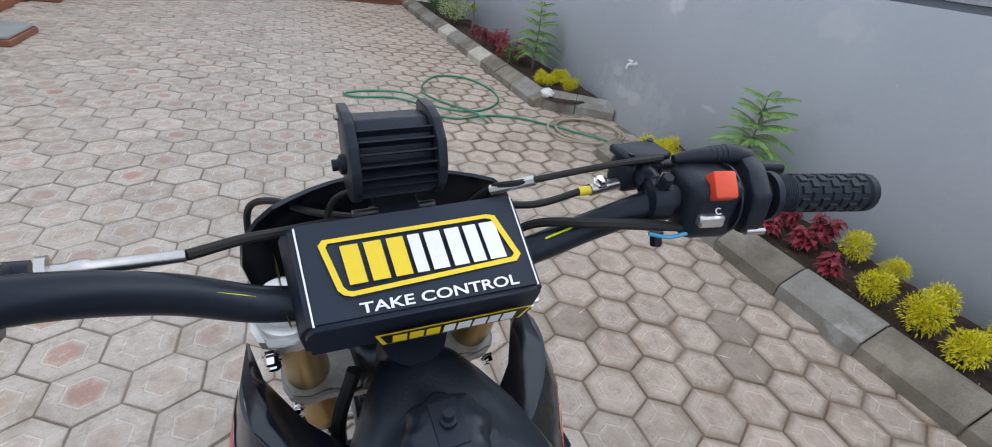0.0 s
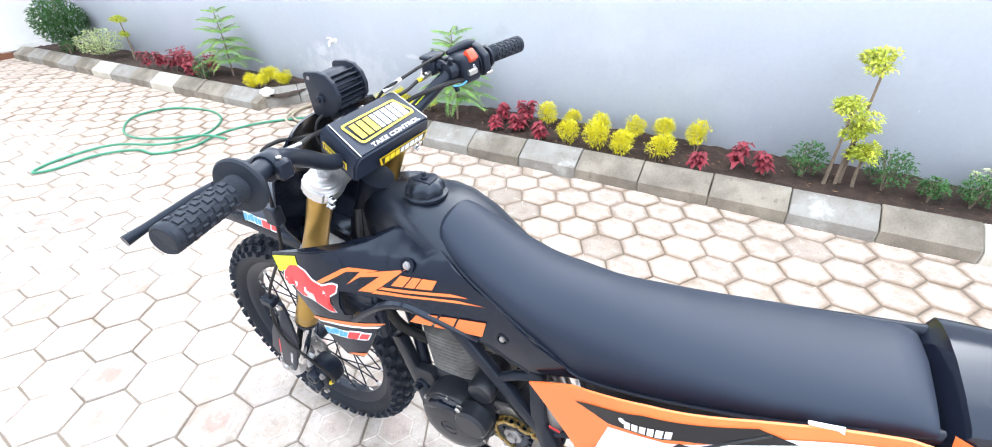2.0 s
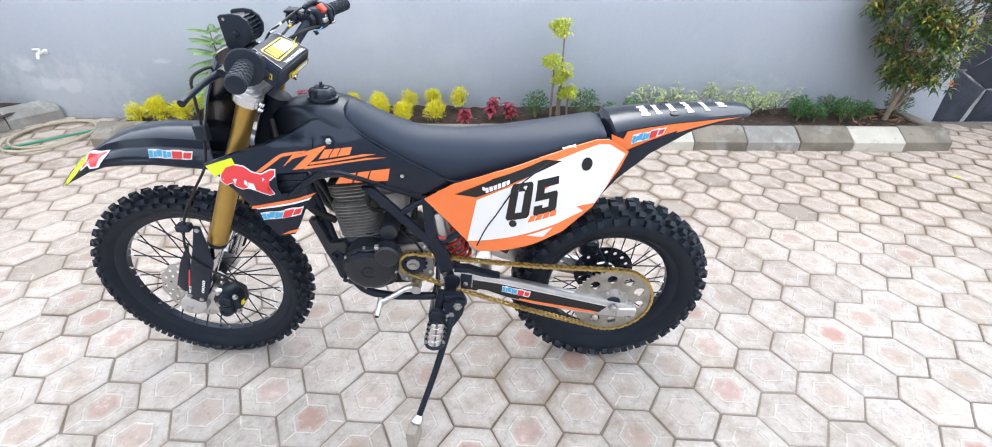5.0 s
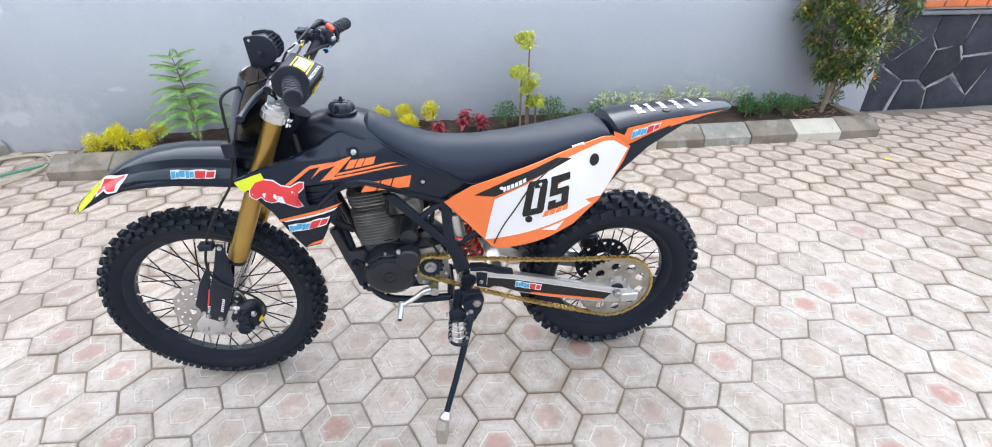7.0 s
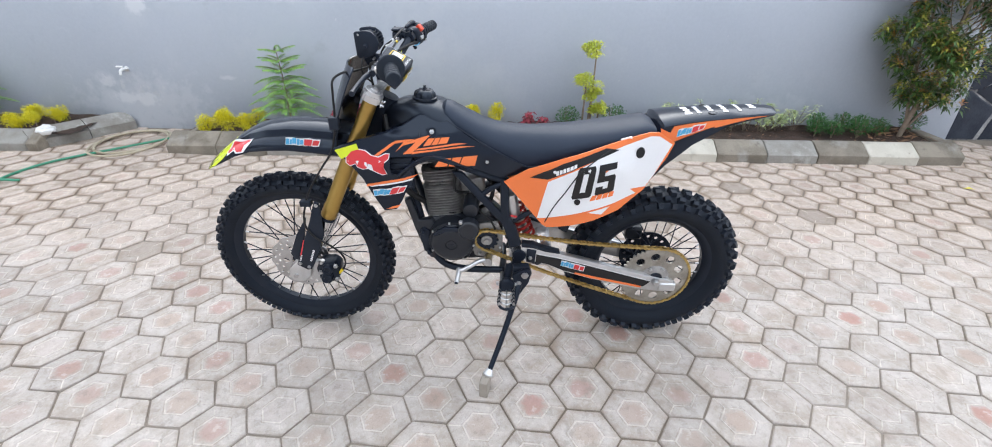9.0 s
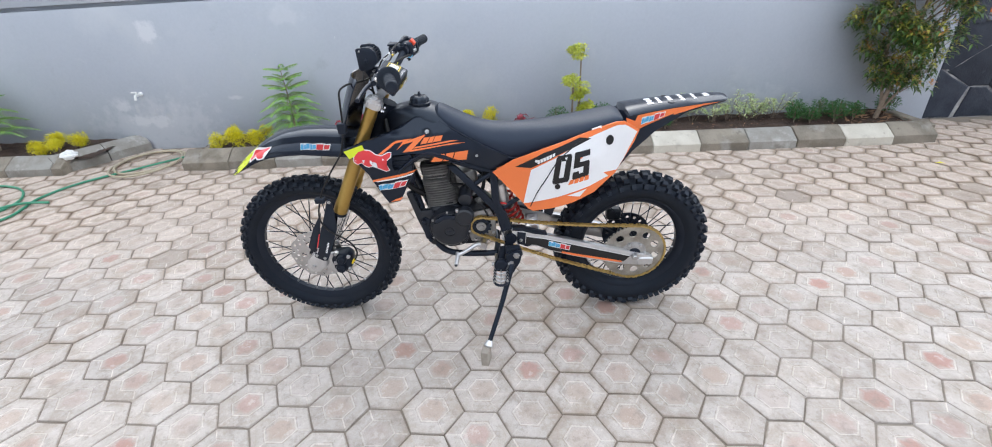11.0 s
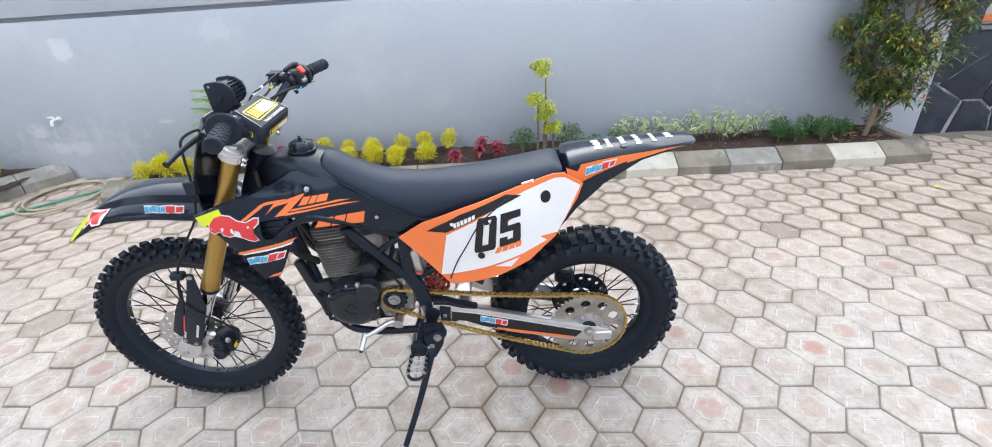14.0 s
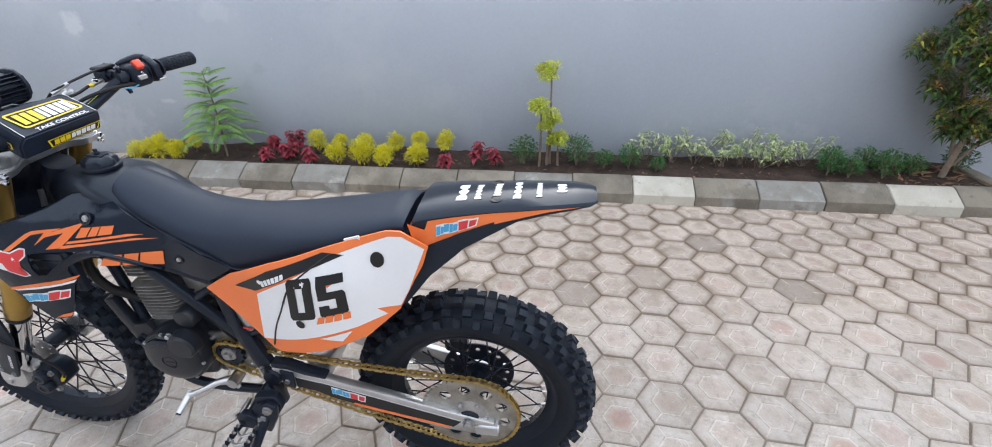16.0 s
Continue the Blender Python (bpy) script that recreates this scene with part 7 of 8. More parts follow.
def yellow_shrub(x, y, size, rng, z=0.115, stalk=0.0):
    t = thing("yellow_shrub", pose(x, y, z), "small clipped shrub with bright yellow feathery leaves in soil", "shrub", "yellow shrubs in the beds")
    stems, lv = bmesh.new(), Leaves()
    for k in range(4):
        a = rng.uniform(0, 6.28)
        tube([(0, 0, -0.02), (0.02 * math.cos(a), 0.02 * math.sin(a), stalk), (0.3 * size * math.cos(a), 0.3 * size * math.sin(a), stalk + size * 0.9)], 0.003, 5, 2, stems)
    lumps = [ball(rng) * 0.45 for _ in range(5)]
    for k in range(1050):
        c = rng.choice(lumps)
        p = ball(rng)
        p = c + p.normalized() * 0.62 * (0.55 + 0.45 * rng.random())
        spot = Vector((p.x * size, p.y * size, stalk + size * 0.95 + p.z * size * 0.9))
        if spot.z < 0.004:
            continue
        way = Vector((p.x, p.y, p.z * 0.8 + 0.35)) + ball(rng) * 0.7
        lv.add(spot, way, size * rng.uniform(0.15, 0.28), size * rng.uniform(0.05, 0.085), rng.uniform(0.0, 0.3), 0)
    part("stem", stems, BARK, t)
    lv.put("foliage", YELLOW_LEAF, t)
    return t


def red_coleus(x, y, tall, rng, z=0.115):
    t = thing("red_coleus", pose(x, y, z), "dark red coleus plant with broad leaves in soil", "plant", "red coleus plants")
    stems, lv = bmesh.new(), Leaves()
    for b in range(rng.randint(2, 4)):
        a = rng.uniform(0, 6.28)
        top = Vector((0.30 * tall * math.cos(a), 0.30 * tall * math.sin(a), tall * rng.uniform(0.65, 1)))
        tube([(0, 0, -0.02), top * 0.55 + Vector((0, 0, 0.01)), top], 0.0035, 5, 2, stems)
        for k in range(5):
            h = 0.35 + 0.65 * k / 4
            for s in (0, math.pi / 2, math.pi, math.pi * 1.5):
                aa = a + k * 0.8 + s + rng.uniform(-0.3, 0.3)
                size = rng.uniform(0.060, 0.090) * (1.2 - 0.5 * h)
                lv.add(top * h, (math.cos(aa), math.sin(aa), 0.35), size, size * 0.62, rng.uniform(0.3, 0.6), 0, 0.15)
    part("stem", stems, BARK, t)
    lv.put("foliage", RED_LEAF, t)
    return t


def green_shrub(x, y, tall, rng, m=None, label="small leafy dark green shrub in soil", name="green_shrub", wide=0.75, n=150, leaf=0.035, z=0.115, thin=0.42):
    t = thing(name, pose(x, y, z), label, "shrub", "small shrubs in the beds")
    stems, lv = bmesh.new(), Leaves()
    for b in range(6):
        a = rng.uniform(0, 6.28)
        r = rng.uniform(0.2, 0.8) * wide * tall * 0.5
        tube([(0, 0, -0.02), (r * 0.5 * math.cos(a), r * 0.5 * math.sin(a), tall * 0.5), (r * math.cos(a), r * math.sin(a), tall * rng.uniform(0.75, 1))], 0.003, 5, 2, stems)
    for k in range(n):
        p = ball(rng)
        c = Vector((p.x * wide * tall * 0.5, p.y * wide * tall * 0.5, tall * 0.56 + p.z * tall * 0.46))
        lv.add(c, (p.x + rng.uniform(-0.6, 0.6), p.y + rng.uniform(-0.6, 0.6), 0.4 + rng.uniform(-0.2, 0.5)), leaf * rng.uniform(0.7, 1.3), leaf * thin * rng.uniform(0.8, 1.2), rng.uniform(0.1, 0.5))
    part("stem", stems, BARK, t)
    lv.put("foliage", m or GREEN_LEAF, t)
    return t


def variegated_shrub(x, y, tall, rng):
    t = thing("variegated_shrub", pose(x, y, 0.115), "loose shrub with pale cream-edged leaves against a wall", "shrub", "variegated shrubs")
    stems, lv = bmesh.new(), Leaves()
    for b in range(10):
        a = rng.uniform(0, 6.28)
        r = rng.uniform(0.04, 0.17)
        top = Vector((r * 0.7 * math.cos(a), r * math.sin(a) * 1.3, tall * rng.uniform(0.45, 1.12)))
        tube([(rng.uniform(-0.02, 0.02), rng.uniform(-0.03, 0.03), -0.02), top * 0.5, top], 0.0022, 5, 2, stems)
        for k in range(24):
            aa = rng.uniform(0, 6.28)
            lv.add(top * (1 - 0.55 * rng.random() ** 2), (math.cos(aa), math.sin(aa), rng.uniform(0.0, 0.75)), rng.uniform(0.032, 0.062), rng.uniform(0.008, 0.014), rng.uniform(0.2, 0.5))
    part("stem", stems, BARK, t)
    lv.put("foliage", PALE_LEAF, t)
    return t


def topiary(x, y, poms, rng, scale=1.0, label="slim yellow-green topiary with leafy tufts on bare stems"):
    t = thing("topiary", pose(x, y, 0.11), label, "topiary")
    for px, py, pz, r, sx, sy in poms:
        top = Vector((px, py, pz)) * scale
        part("stem", tube([(sx, sy, -0.03), (sx * 0.9 + 0.01, sy * 0.9, pz * 0.4 * scale), (top.x, top.y, top.z)], [0.012, 0.009, 0.006], 8, 5), BARK, t)
        lv = Leaves()
        lumps = [Vector((rng.uniform(-0.55, 0.55), rng.uniform(-0.55, 0.55), rng.uniform(-0.3, 0.35))) for _ in range(6)]
        for k in range(560):
            p = rng.choice(lumps) + ball(rng).normalized() * 0.46 * rng.uniform(0.6, 1)
            c = top + Vector((p.x * r, p.y * r, p.z * r * 0.72)) * scale
            lv.add(c, (p.x + rng.uniform(-0.5, 0.5), p.y + rng.uniform(-0.5, 0.5), 0.30 + rng.uniform(-0.3, 0.5)), rng.uniform(0.026, 0.042) * scale, rng.uniform(0.012, 0.018) * scale, rng.uniform(0.1, 0.5))
        lv.put("leaf_tuft", GOLD_LEAF, t)
    return t


def pine_fern(x, y, tall, rng, levels=6):
    t = thing("potted_pine", pose(x, y, 0.11), "young feathery pine with drooping green fronds", "young tree", "feathery pines")
    t.name = "feathery_pine"
    part("trunk", tube([(0, 0, -0.03), (0.01, 0.0, tall * 0.5), (0.0, 0.015, tall)], [0.009, 0.007, 0.003], 8, 5), BARK, t)
    lv, ribs = Leaves(), bmesh.new()
    for lev in range(levels):
        f = lev / (levels - 1)
        h = tall * (0.26 + 0.70 * f)
        reach = tall * (0.44 - 0.24 * f) * rng.uniform(0.9, 1.1)
        n = 7 if f < 0.9 else 4
        for k in range(n):
            a = 2 * math.pi * (k + rng.uniform(-0.2, 0.2)) / n + lev * 0.9
            out = Vector((math.cos(a), math.sin(a), 0))
            if x + out.x * reach > WALL_X - 0.03:
                reach_k = max(0.05, (WALL_X - 0.03 - x) / max(0.2, out.x))
            else:
                reach_k = reach
            pts = [Vector((0, 0, h)) + out * (reach_k * u) + Vector((0, 0, reach_k * (0.42 * u - (0.52 if f < 0.6 else 0.20) * u * u))) for u in (0, 0.33, 0.66, 1.0)]
            tube(pts, 0.0022, 4, 3, ribs)
            line = spline(pts, 8)
            side = Vector((-out.y, out.x, 0))
            for i, p in enumerate(line[1:]):
                u = (i + 1) / len(line)
                ll = 0.016 + reach_k * 0.25 * (1 - u) ** 0.7 * min(1, 0.45 + 3 * u)
                for s in (-1, 1):
                    for q in (0, 0.5):
                        lv.add(p + out * (q * reach_k / len(line)), side * s + out * 0.75 + Vector((0, 0, 0.10)), ll * rng.uniform(0.9, 1.3), 0.0050, 0.42, 0, 0.1)
    tagged(part("frond_rib", ribs, BARK, t), kind="stuff")
    lv.put("foliage", FERN_LEAF, t)
    return t


rng = random.Random(21)
for x, y, s, up in ((2.68, 2.47, 0.080, 0), (2.66, 2.28, 0.080, 0), (2.84, 2.38, 0.070, 0.05), (2.68, 2.10, 0.078, 0), (2.86, 2.09, 0.070, 0.05), (2.95, 1.00, 0.076, 0.06), (2.70, 0.76, 0.080, 0), (2.95, 0.80, 0.066, 0.06), (2.71, 0.55, 0.082, 0), (2.94, 0.55, 0.072, 0.06),
                    (2.68, 0.33, 0.086, 0), (2.95, 0.33, 0.078, 0.06), (2.71, 0.10, 0.084, 0), (2.97, 0.12, 0.074, 0.08), (2.95, -0.11, 0.074, 0.09)):
    yellow_shrub(x, y, s * rng.uniform(1.2, 1.36), rng, 0.112, up * 0.55)
for x, y, h in ((2.92, 1.40, 0.21), (2.70, 1.33, 0.12), (2.92, 1.19, 0.20), (2.76, 1.17, 0.14), (2.68, 0.94, 0.13), (2.66, -0.15, 0.13), (2.78, -0.35, 0.20), (2.76, -0.55, 0.21)):
    red_coleus(x, y, h, rng)
for x, y, h in ((2.83, -0.75, 0.22), (2.84, -1.16, 0.24), (2.80, -1.37, 0.14), (2.82, -1.56, 0.17), (2.77, -1.76, 0.10), (2.80, -2.99, 0.17), (2.76, -3.12, 0.15), (2.90, -3.05, 0.18), (2.78, -3.36, 0.17), (2.92, -3.30, 0.18), (2.84, -3.58, 0.15), (2.95, -3.50, 0.16), (2.95, -3.95, 0.20)):
    green_shrub(x, y, h, rng, wide=0.95, n=int(1500 * h), leaf=0.034)
for x, y, h in ((3.00, -1.70, 0.30), (2.98, -1.92, 0.26), (2.99, -2.10, 0.28), (2.93, -2.28, 0.26), (2.96, -2.44, 0.30), (2.90, -2.55, 0.24), (2.97, -2.70, 0.27), (2.98, -2.90, 0.26)):
    variegated_shrub(x, y, h * 0.82, rng)
topiary(2.83, -0.93, [(-0.02, -0.01, 0.715, 0.135, 0.02, -0.02), (-0.04, 0.055, 0.465, 0.130, -0.02, 0.06), (0.0, -0.01, 0.345, 0.105, 0.0, 0.0), (0.0, -0.09, 0.225, 0.110, 0.0, -0.09)], rng)
pine_fern(2.80, 1.76, 0.70, rng, 7)
# far bed
pine_fern(2.86, 4.74, 0.70, rng, 6)
for x, y, s in ((2.66, 4.00, 0.085), (2.82, 3.92, 0.085), (2.93, 3.98, 0.080), (2.68, 4.20, 0.085), (2.86, 4.16, 0.090), (2.97, 4.22, 0.080), (2.62, 4.12, 0.070)):
    yellow_shrub(x, y, s, rng)
for k in range(12):
    red_coleus(2.62 + 0.30 * rng.random(), 5.00 + 0.085 * k, rng.uniform(0.16, 0.25), rng)
green_shrub(2.75, 7.15, 0.34, rng, PALE_LEAF, "rounded shrub with pale variegated leaves", "variegated_bush", 1.5, 700, 0.05)
topiary(2.86, 6.70, [(0, 0, 0.48, 0.08, 0.0, 0.0), (0.02, 0.03, 0.30, 0.07, 0.02, 0.02)], rng)
green_shrub(2.80, 8.15, 0.66, rng, GREEN_LEAF, "dense rounded dark green bush at the wall", "green_bush", 0.95, 3600, 0.05)
green_shrub(2.62, 7.75, 0.20, rng, GREEN_LEAF, n=160)
green_shrub(2.60, 4.85, 0.24, rng, GREEN_LEAF, n=180)


# tree at the end of the bed: bare leaning stems, drooping leaves with red young tips
def bed_tree(x, y, rng):
    t = thing("tree", pose(x, y, 0.10), "young tree with glossy green leaves and reddish new tips", "tree")
    part("trunk", tube([(0, 0, -0.05), (-0.01, -0.03, 0.25), (0.0, -0.10, 0.55), (0.02, -0.14, 1.1), (0.0, -0.12, 1.9)], [0.022, 0.020, 0.017, 0.013, 0.006], 10, 6), BARK, t)
    part("trunk_fork", tube([(0.01, -0.02, 0.16), (0.03, 0.03, 0.42), (0.03, 0.10, 0.85), (0.02, 0.16, 1.6)], [0.014, 0.013, 0.010, 0.005], 8, 6), BARK, t)
    part("trunk_fork", tube([(0.0, -0.04, 0.10), (0.0, -0.16, 0.30), (0.02, -0.30, 0.60), (0.04, -0.38, 1.2)], [0.012, 0.011, 0.009, 0.005], 8, 6), BARK, t)
    lv, twigs = Leaves(), bmesh.new()
    clumps = []
    while len(clumps) < 84:
        h = 0.36 + 1.75 * rng.random()
        reach = lerp([(0.36, 0.14), (0.5, 0.26), (0.7, 0.40), (1.0, 0.46), (1.7, 0.46), (2.1, 0.30)], h)
        a, far = rng.uniform(0, 6.28), math.sqrt(rng.random())
        c = Vector((reach * far * 0.72 * math.cos(a), -0.06 - 0.06 * (h < 0.6) + reach * far * 1.05 * math.sin(a), h))
        if x + c.x < WALL_X - 0.10:
            clumps.append((c, far))
    for c, far in clumps:
        root = Vector((c.x * 0.2, -0.1 + (c.y + 0.1) * 0.25, max(0.25, c.z - 0.22)))
        tube([root, root.lerp(c, 0.6) + Vector((0, 0, -0.03)), c], [0.0055, 0.004, 0.0026], 5, 2, twigs)
        for k in range(9):
            p = c + Vector(ball(rng)) * 0.125
            p.x = min(p.x, WALL_X - 0.03 - x)
            tube([c, c.lerp(p, 0.6) + Vector((0, 0, 0.012)), p], 0.0022, 4, 2, twigs)
            fresh = rng.random() < (0.60 if far > 0.5 else 0.25)
            tone = (1 if rng.random() < 0.62 else 2) if fresh else 0
            turn_ = rng.uniform(0, 6.28)
            for j in range(13):
                aa = turn_ + j * 2.4
                high = 0.9 - 1.35 * j / 12
                young = j < 6
                lv.add(p - Vector((0, 0, 0.0045 * j)), (math.cos(aa), math.sin(aa), high), rng.uniform(0.055, 0.090) * (0.8 if young else 1), rng.uniform(0.017, 0.025), rng.uniform(0.15, 0.5), tone if young else (1 if fresh and j < 8 else 0), 0.14)
    part("branchwork", twigs, BARK, t)
    lv.put("crown", [TREE_LEAF, TREE_TIP, TREE_RED], t)


bed_tree(2.86, -3.80, random.Random(31))

# ---- stone cladding, bricks ----
def clip(poly, p, n):
    """The part of a polygon on the far side of the line through p with normal n."""
    out = []
    for a, b in zip(poly, poly[1:] + poly[:1]):
        da, db = (a - p).dot(n), (b - p).dot(n)
        if da <= 0:
            out.append(a)
        if da * db < 0:
            out.append(a + (b - a) * (da / (da - db)))
    return out


rng = random.Random(9)
seeds = []
for i in range(12):
    for j in range(3):
        seeds.append(Vector((-4.66 - 0.42 * i - 0.18 * (j % 2) + rng.uniform(-0.14, 0.14), 0.15 + 0.31 * j + rng.uniform(-0.12, 0.12))))
for s in seeds:
    poly = [Vector(p) for p in ((-9.5, 0.0), (-4.505, 0.0), (-4.505, 0.915), (-9.5, 0.915))]
    for o in seeds:
        if o is not s and (o - s).length < 1.6:
            n = (o - s).normalized()
            n = Vector((n.x + rng.uniform(-0.10, 0.10), n.y + rng.uniform(-0.10, 0.10))).normalized()
            poly = clip(poly, (o + s) / 2 - n * rng.choice((0.0010, 0.0015, 0.002, 0.009, 0.020)), n)
    if len(poly) < 3:
        continue
    c = sum(poly, Vector((0, 0))) / len(poly)
    rough = []
    for p, q in zip(poly, poly[1:] + poly[:1]):
        for f in (0, 0.25, 0.5, 0.75):
            e = p.lerp(q, f)
            rough.append(e.lerp(c, 0.0 if f == 0 else rng.uniform(0.0, 0.05)))
    d0 = rng.uniform(0.005, 0.011)
    rings = [[(WALL_X + 0.021, p.x, p.y) for p in rough], [(WALL_X + 0.02 - d0 * 0.6, p.x, p.y) for p in rough], [(WALL_X + 0.02 - d0 + rng.uniform(-0.002, 0.002), *(p.lerp(c, 0.07))) for p in rough], [(WALL_X + 0.016 - d0, *(p.lerp(c, 0.6))) for p in rough]]
    part("cladding_stone", loft(rings), STONE, stone_wall, smooth=False)
for row in range(11):
    z = 0.985 + row * 0.080
    for k in range(14):
        y = -4.76 - 0.232 * k - (0.11 if row % 2 else 0)
        part("brick", box(WALL_X + 0.012, WALL_X + 0.035, y - 0.212, y, z, z + 0.056, 0.004), BRICK, brick_wall, smooth=False)

# ---- tap, stains, hoses, rag ----
tap = thing("garden_tap", pose(WALL_X, 3.346, 0.56), "white plastic garden tap on a grey wall", "tap")
part("wall_flange", rod((0, 0, 0), (-0.010, 0, 0), 0.022, 16), PIPE_WHITE, tap)
part("body", tube([(-0.005, 0, 0), (-0.055, 0, 0), (-0.085, 0, -0.005), (-0.098, 0, -0.040)], [0.012, 0.013, 0.012, 0.011], 12), PIPE_WHITE, tap)
part("handle", box(-0.066, -0.044, -0.008, 0.052, 0.020, 0.034, 0.005), PIPE_WHITE, tap, "white lever handle")
part("spindle", rod((-0.055, 0, 0), (-0.055, 0, 0.026), 0.010, 12), PIPE_WHITE, tap)
rng = random.Random(4)
verts, faces = [], []
for k in range(34):
    cy, cz = (3.346 + rng.gauss(0.10, 0.02), 0.40 + rng.gauss(0, 0.03)) if k < 8 else (3.10 + rng.gauss(0, 0.06), 0.33 + rng.gauss(0, 0.05)) if k < 18 else (3.25 + rng.gauss(0, 0.03), 0.36 + rng.gauss(0, 0.04)) if k < 26 else (rng.uniform(-3.4, 3.6), rng.uniform(0.3, 1.25))
    r = rng.uniform(0.004, 0.020) if k < 26 else rng.uniform(0.004, 0.010)
    b = len(verts)
    for j in range(7):
        a = 2 * math.pi * j / 7
        q = r * rng.uniform(0.45, 1.2)
        verts.append((WALL_X - 0.001 - 0.0003 * k, cy + q * math.cos(a), cz + 1.4 * q * math.sin(a)))
    faces.append(tuple(range(b + 6, b - 1, -1)))
tagged(raw("wall_splashes", verts, faces, STAIN), "pale paint splashes on the grey wall", "paint splashes", kind="stuff")

hose = tagged(part("garden_hose", tube([(2.95, 2.72, 0.02), (2.72, 2.86, 0.03), (2.48, 3.18, 0.012), (2.16, 3.47, 0.012), (1.85, 3.56, 0.012), (1.55, 3.50, 0.012), (1.33, 3.62, 0.012), (1.30, 3.85, 0.012), (1.10, 4.02, 0.012), (0.80, 4.03, 0.012), (0.72, 4.12, 0.012), (0.95, 4.20, 0.012),
               (1.25, 4.08, 0.030), (1.46, 3.70, 0.030), (1.80, 3.68, 0.012), (2.08, 3.90, 0.012), (2.18, 4.25, 0.012), (2.05, 4.65, 0.012), (1.75, 4.72, 0.012), (1.50, 4.42, 0.012), (1.42, 4.05, 0.034), (1.58, 3.85, 0.012), (1.72, 3.58, 0.034), (1.78, 3.40, 0.012)], 0.0095, 8, 8), HOSE_GREEN), "green garden hose lying in loops on the pavers", "hose")
coil = []
for k in range(64):
    a = 2 * math.pi * k / 26
    r = 0.30 + 0.035 * math.sin(k * 0.21)
    coil.append((2.66 + 0.04 * math.sin(k * 0.11) + r * 1.1 * math.cos(a), 3.14 + r * 0.92 * math.sin(a), 0.012 + 0.0085 * (k / 26)))
tagged(part("coiled_hose", tube(coil, 0.010, 8, 3), HOSE_BEIGE), "beige hose coiled on the pavers below the tap", "hose")
bm = bmesh.new()
bmesh.ops.create_icosphere(bm, subdivisions=4, radius=1.0)
for v in bm.verts:
    k = 1 + 0.35 * noise.noise(v.co * 1.7) + 0.16 * noise.noise(v.co * 5)
    v.co = Vector((v.co.x * 0.050 * k, v.co.y * 0.065 * k, max(-0.02, v.co.z * 0.040 * k)))
rag = tagged(part("crumpled_rag", bm, PIPE_WHITE), "crumpled white rag on the kerb", "rag")
rag.matrix_basis = pose(2.55, 3.80, 0.145, 0, -20, 20)
leaf_ = Leaves()
leaf_.add((0, 0, 0.004), (1, 0.2, 0), 0.075, 0.030, 0.0)
fallen = tagged(leaf_.put("fallen_leaf", YELLOW_LEAF, None), "single yellow-green leaf lying on the pavers", "leaf")
fallen.matrix_basis = pose(1.90, -3.72, 0, 0, 0, 60)
# ---- things on the far porch ----
BLUE_BODY = mat("blue_bike_paint", (0.02, 0.05, 0.32), 0.25, scale=8, grain=100, bump=0.02, coat=0.5)


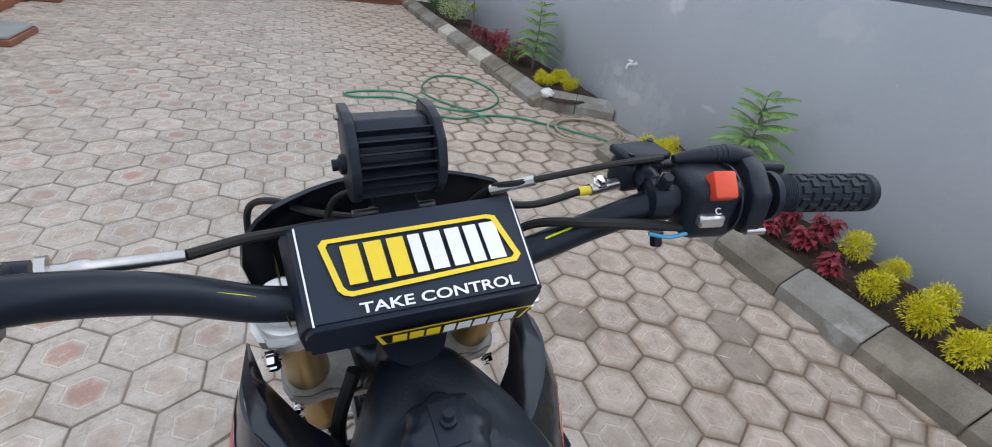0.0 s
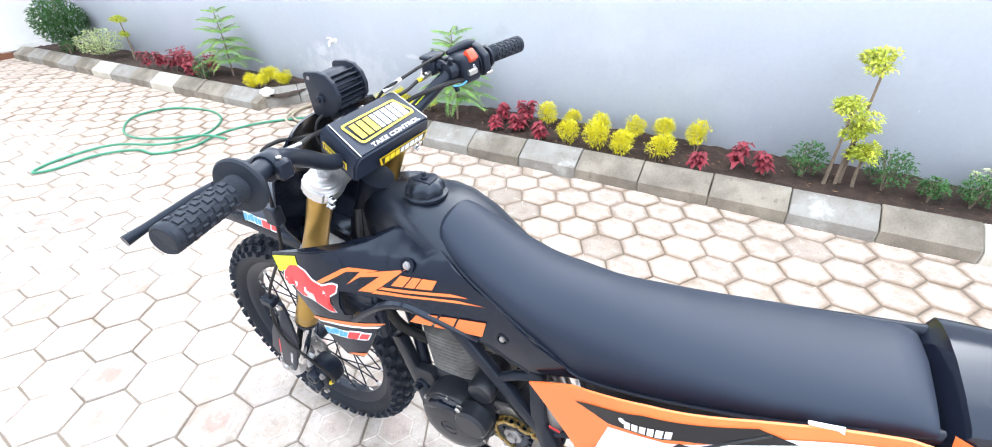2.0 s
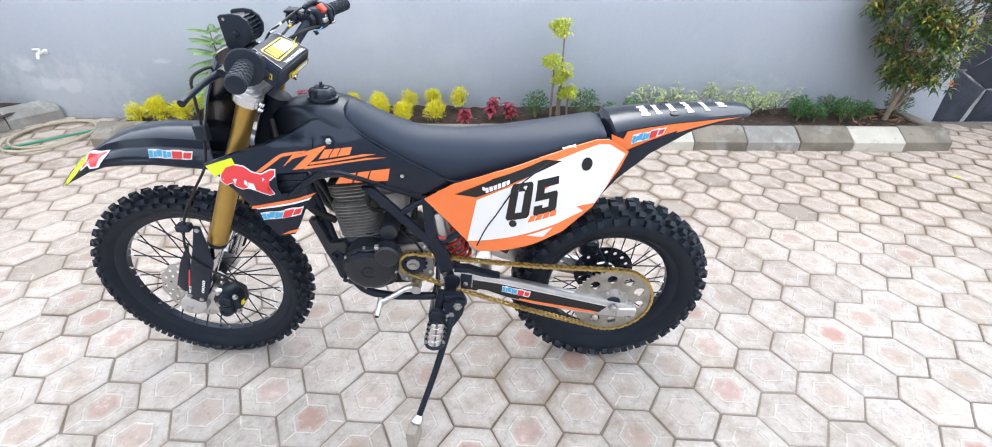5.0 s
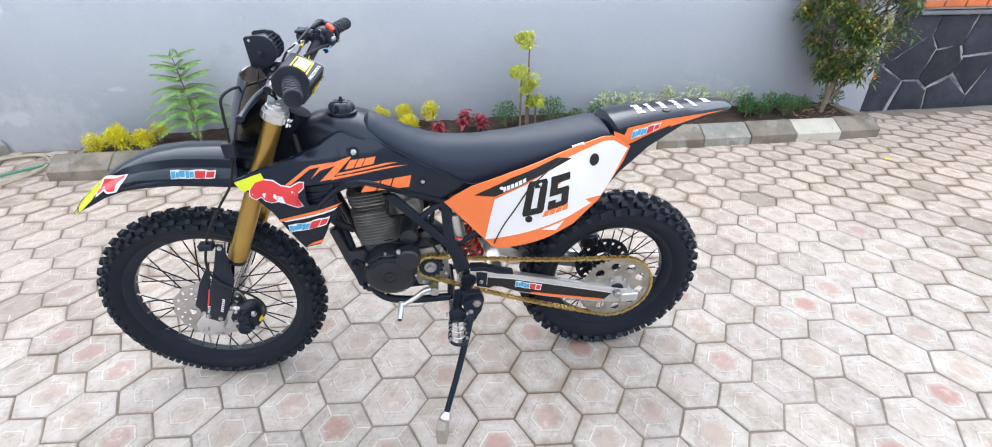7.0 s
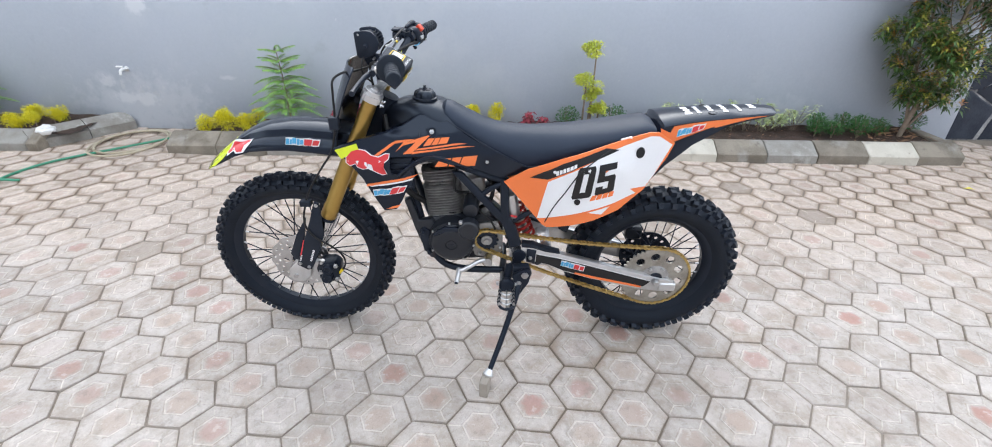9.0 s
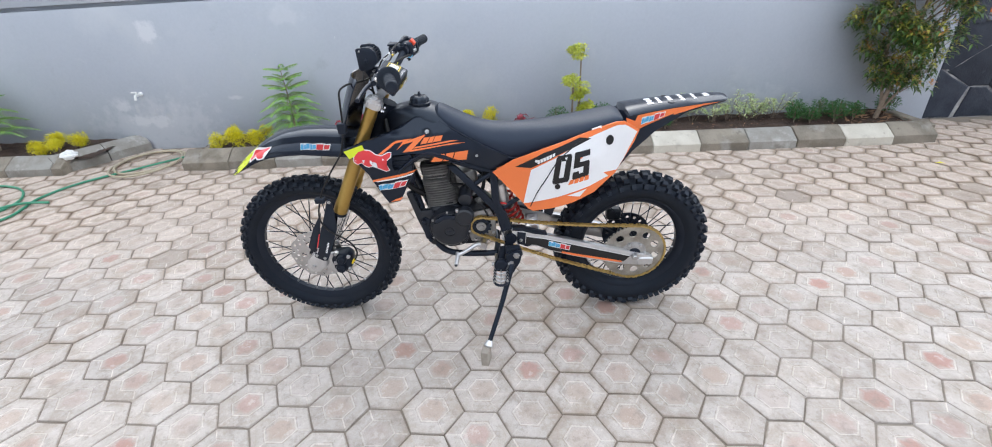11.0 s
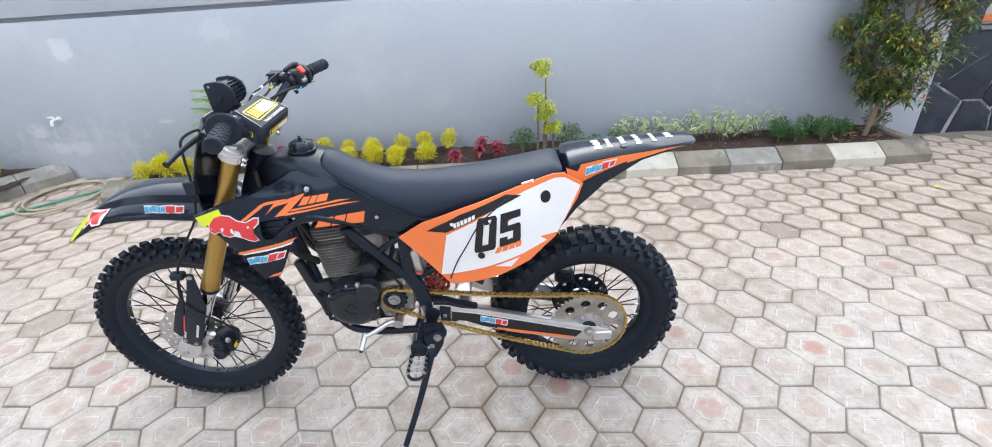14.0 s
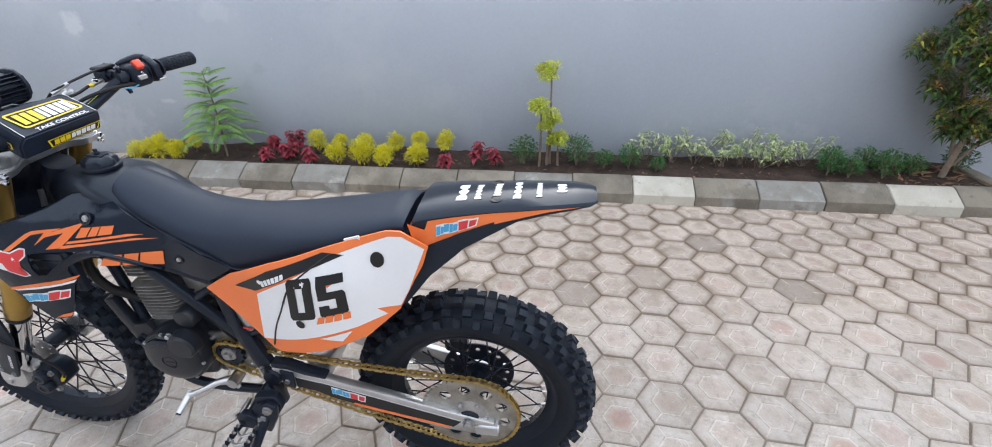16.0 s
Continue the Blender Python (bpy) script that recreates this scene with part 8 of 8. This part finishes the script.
def porch_bike(x, y):
    """A parked step-through motorcycle with cast white wheels, seen from its side."""
    t = thing("parked_motorcycle", pose(x, y, 0.095, 0, 0, 90) @ Matrix.Scale(0.9, 4), "parked blue step-through motorcycle with white wheels on the porch", "motorcycle")
    for yy in (-0.60, 0.62):
        w = part("wheel", lathe([(-0.02, 0.03), (-0.02, 0.045), (0.02, 0.045), (0.02, 0.03)], (0, yy, 0.27), 20), PIPE_WHITE, t, "white cast wheel")
        part("tyre", lathe([(-0.025, 0.225), (-0.035, 0.245), (-0.025, 0.265), (0, 0.272), (0.025, 0.265), (0.035, 0.245), (0.025, 0.225)], (0, yy, 0.27), 36, True), RUBBER, w)
        part("rim", lathe([(-0.022, 0.20), (-0.026, 0.228), (0.026, 0.228), (0.022, 0.20)], (0, yy, 0.27), 36, True), PIPE_WHITE, w)
        for k in range(6):
            a = 2 * math.pi * k / 6
            part("wheel_spoke", tube([(0, yy + 0.04 * math.cos(a), 0.27 + 0.04 * math.sin(a)), (0, yy + 0.21 * math.cos(a + 0.15), 0.27 + 0.21 * math.sin(a + 0.15))], [0.014, 0.011], 8, 2), PIPE_WHITE, w)
    part("body", prism([(0.30, 0.62), (0.45, 0.90), (0.38, 0.98), (0.28, 0.90), (0.15, 0.55), (-0.15, 0.50), (-0.35, 0.68), (-0.85, 0.80), (-0.80, 0.62), (-0.45, 0.52), (-0.20, 0.35), (0.20, 0.35), (0.32, 0.30), (0.40, 0.45)], -0.09, 0.09, 0.03), BLUE_BODY, t, "blue fairing")
    part("saddle", prism([(-0.10, 0.70), (-0.40, 0.76), (-0.78, 0.84), (-0.75, 0.78), (-0.35, 0.69), (-0.10, 0.64)], -0.10, 0.10, 0.02), VINYL, t)
    part("leg_shield", prism([(0.42, 0.55), (0.46, 0.30), (0.30, 0.20), (0.12, 0.26), (-0.02, 0.44), (0.20, 0.58)], -0.12, 0.12, 0.03), BLUE_BODY, t, "blue leg shield")
    part("engine", prism([(0.15, 0.34), (-0.20, 0.36), (-0.22, 0.22), (0.08, 0.20)], -0.10, 0.10, 0.03), ENGINE, t)
    part("fork", tube([(0, 0.42, 0.80), (0, 0.62, 0.27)], 0.025, 10, 2), ALU, t)
    part("front_mudguard", prism([(0.40, 0.42), (0.50, 0.54), (0.66, 0.56), (0.84, 0.44), (0.80, 0.52), (0.66, 0.60), (0.48, 0.58)], -0.05, 0.05, 0.01), BLUE_BODY, t)
    part("rear_arm", tube([(0.08, -0.10, 0.30), (0.08, -0.60, 0.27)], 0.02, 8, 2), ALU, t)
    part("exhaust", tube([(0.10, 0.05, 0.24), (0.13, -0.30, 0.22), (0.13, -0.75, 0.30)], [0.02, 0.035, 0.04], 12), FIN, t)
    part("handlebar", tube([(-0.30, 0.24, 1.02), (0, 0.34, 1.00), (0.30, 0.24, 1.02)], 0.014, 8), MATTE, t)


porch_bike(-1.92, 9.38)
shoes = thing("sandals", pose(-1.74, 8.78, 0.0, 0, 0, 35), "pair of dark rubber sandals on the pavers", "sandals")
for x in (-0.06, 0.07):
    s = part("sole", prism([(0.12, 0.005), (-0.12, 0.005), (-0.12, 0.03), (0.12, 0.025)], x - 0.042, x + 0.042, 0.01), RUBBER, shoes)
    part("strap", tube([(x - 0.042, 0.03, 0.02), (x, 0.05, 0.065), (x + 0.042, 0.03, 0.02)], 0.012, 8), MATTE, s)
# ---- paving: one hexagonal stone, laid out on a slightly turned grid ----
HEX_A, HEX_B, HEX_TURN = 0.2155, 0.186, -4.2
HEX_O = Vector((-0.092, -0.836, 0))


def paver_rings(rng):
    """A hexagon with softened rim, a raised line round its core and three more out to every other corner."""
    rings = [(0.1206, -0.018), (0.1206, -0.0045), (0.1178, -0.0004), (0.1100, 0.0), (0.0665, 0.0002), (0.0645, 0.0016), (0.0615, 0.0014), (0.0590, -0.0004)]
    verts, far = [], []
    for i, (r, z) in enumerate(rings):
        for k in range(12):
            a = radians(90 + 30 * k)
            out = r * (1 if k % 2 == 0 else math.cos(math.pi / 6)) + (rng.uniform(-0.0012, 0.0007) if 0 < i < 3 else 0)
            verts.append(Vector((out * math.cos(a), out * math.sin(a), z - (rng.uniform(0, 0.0012) if i == 2 else 0))))
            far.append(r / 0.1206)
    verts.append(Vector((rng.uniform(-0.006, 0.006), rng.uniform(-0.006, 0.006), -0.0012)))
    far.append(0.0)
    faces = [(i * 12 + k, i * 12 + (k + 1) % 12, i * 12 + 12 + (k + 1) % 12, i * 12 + 12 + k) for i in range(7) for k in range(12)]
    faces += [(84 + k, 84 + (k + 1) % 12, 96) for k in range(12)]
    slots = [0] * 48 + [1] * 36 + [0] * 12
    for k in (0, 2, 4):
        a, b = radians(90 + 60 * k + rng.uniform(-1.5, 1.5)), len(verts)
        out, side = Vector((math.cos(a), math.sin(a), 0)), Vector((-math.sin(a), math.cos(a), 0))
        for r in (0.062, 0.113):
            verts += [out * r + side * w + Vector((0, 0, h)) for w, h in ((-0.0034, -0.0004), (0, 0.0020), (0.0034, -0.0004))]
            far += [r / 0.1206] * 3
        faces += [(b, b + 3, b + 4, b + 1), (b + 1, b + 4, b + 5, b + 2)]
        slots += [1, 1]
    return verts, faces, slots, far


def mark_core(me, far):
    me.attributes.new("core_distance", "FLOAT", "POINT").data.foreach_set("value", far)


KINDS = [paver_rings(random.Random(50 + k)) for k in range(8)]
paver_meshes = []
for pv, pf, ps, pd in KINDS:
    me = bpy.data.meshes.new("paver")
    me.from_pydata(pv, [], pf)
    finish(me, [PAVER, RIDGE], False)
    me.polygons.foreach_set("material_index", ps)
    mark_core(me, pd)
    paver_meshes.append(me)
ground = bpy.data.objects["ground"]
rng = random.Random(3)
turn = pose(0, 0, 0, 0, 0, HEX_TURN)
far_v, far_f, far_s, far_d, near_count = [], [], [], [], 0
for j in range(-46, 62):
    for i in range(-44, 16):
        c = HEX_O + turn @ Vector(((i + (j % 2) * 0.5) * HEX_A, j * HEX_B, 0))
        in_bed = c.x > KERB_X + 0.08 and (-4.05 < c.y < 2.60 or c.y > 3.86)
        if c.x > WALL_X - 0.06 or in_bed or c.y > 9.06 or c.y < -9.3 or c.x < -9 or (c.x < -2.3 and c.y > 4.15):
            continue
        m = Matrix.Translation(c + Vector((0, 0, rng.uniform(-0.0035, 0.0015)))) @ pose(0, 0, 0, rng.gauss(0, 0.5), rng.gauss(0, 0.5), HEX_TURN + 60 * rng.randrange(6) + rng.gauss(0, 0.7))
        kind = rng.randrange(8)
        if -0.85 < c.x < 2.1 and -2.2 < c.y < 1.75 and near_count < 300:
            near_count += 1
            p = new("paver", paver_meshes[kind])
            p.parent, p.matrix_basis = ground, m
        else:
            b = len(far_v)
            far_v += [m @ v for v in KINDS[kind][0]]
            far_f += [tuple(b + k for k in f) for f in KINDS[kind][1]]
            far_s += KINDS[kind][2]
            far_d += KINDS[kind][3]
pavers = tagged(raw("pavers", far_v, far_f, [PAVER, RIDGE], ground, slots=far_s), "worn hexagonal concrete pavers", kind="stuff")
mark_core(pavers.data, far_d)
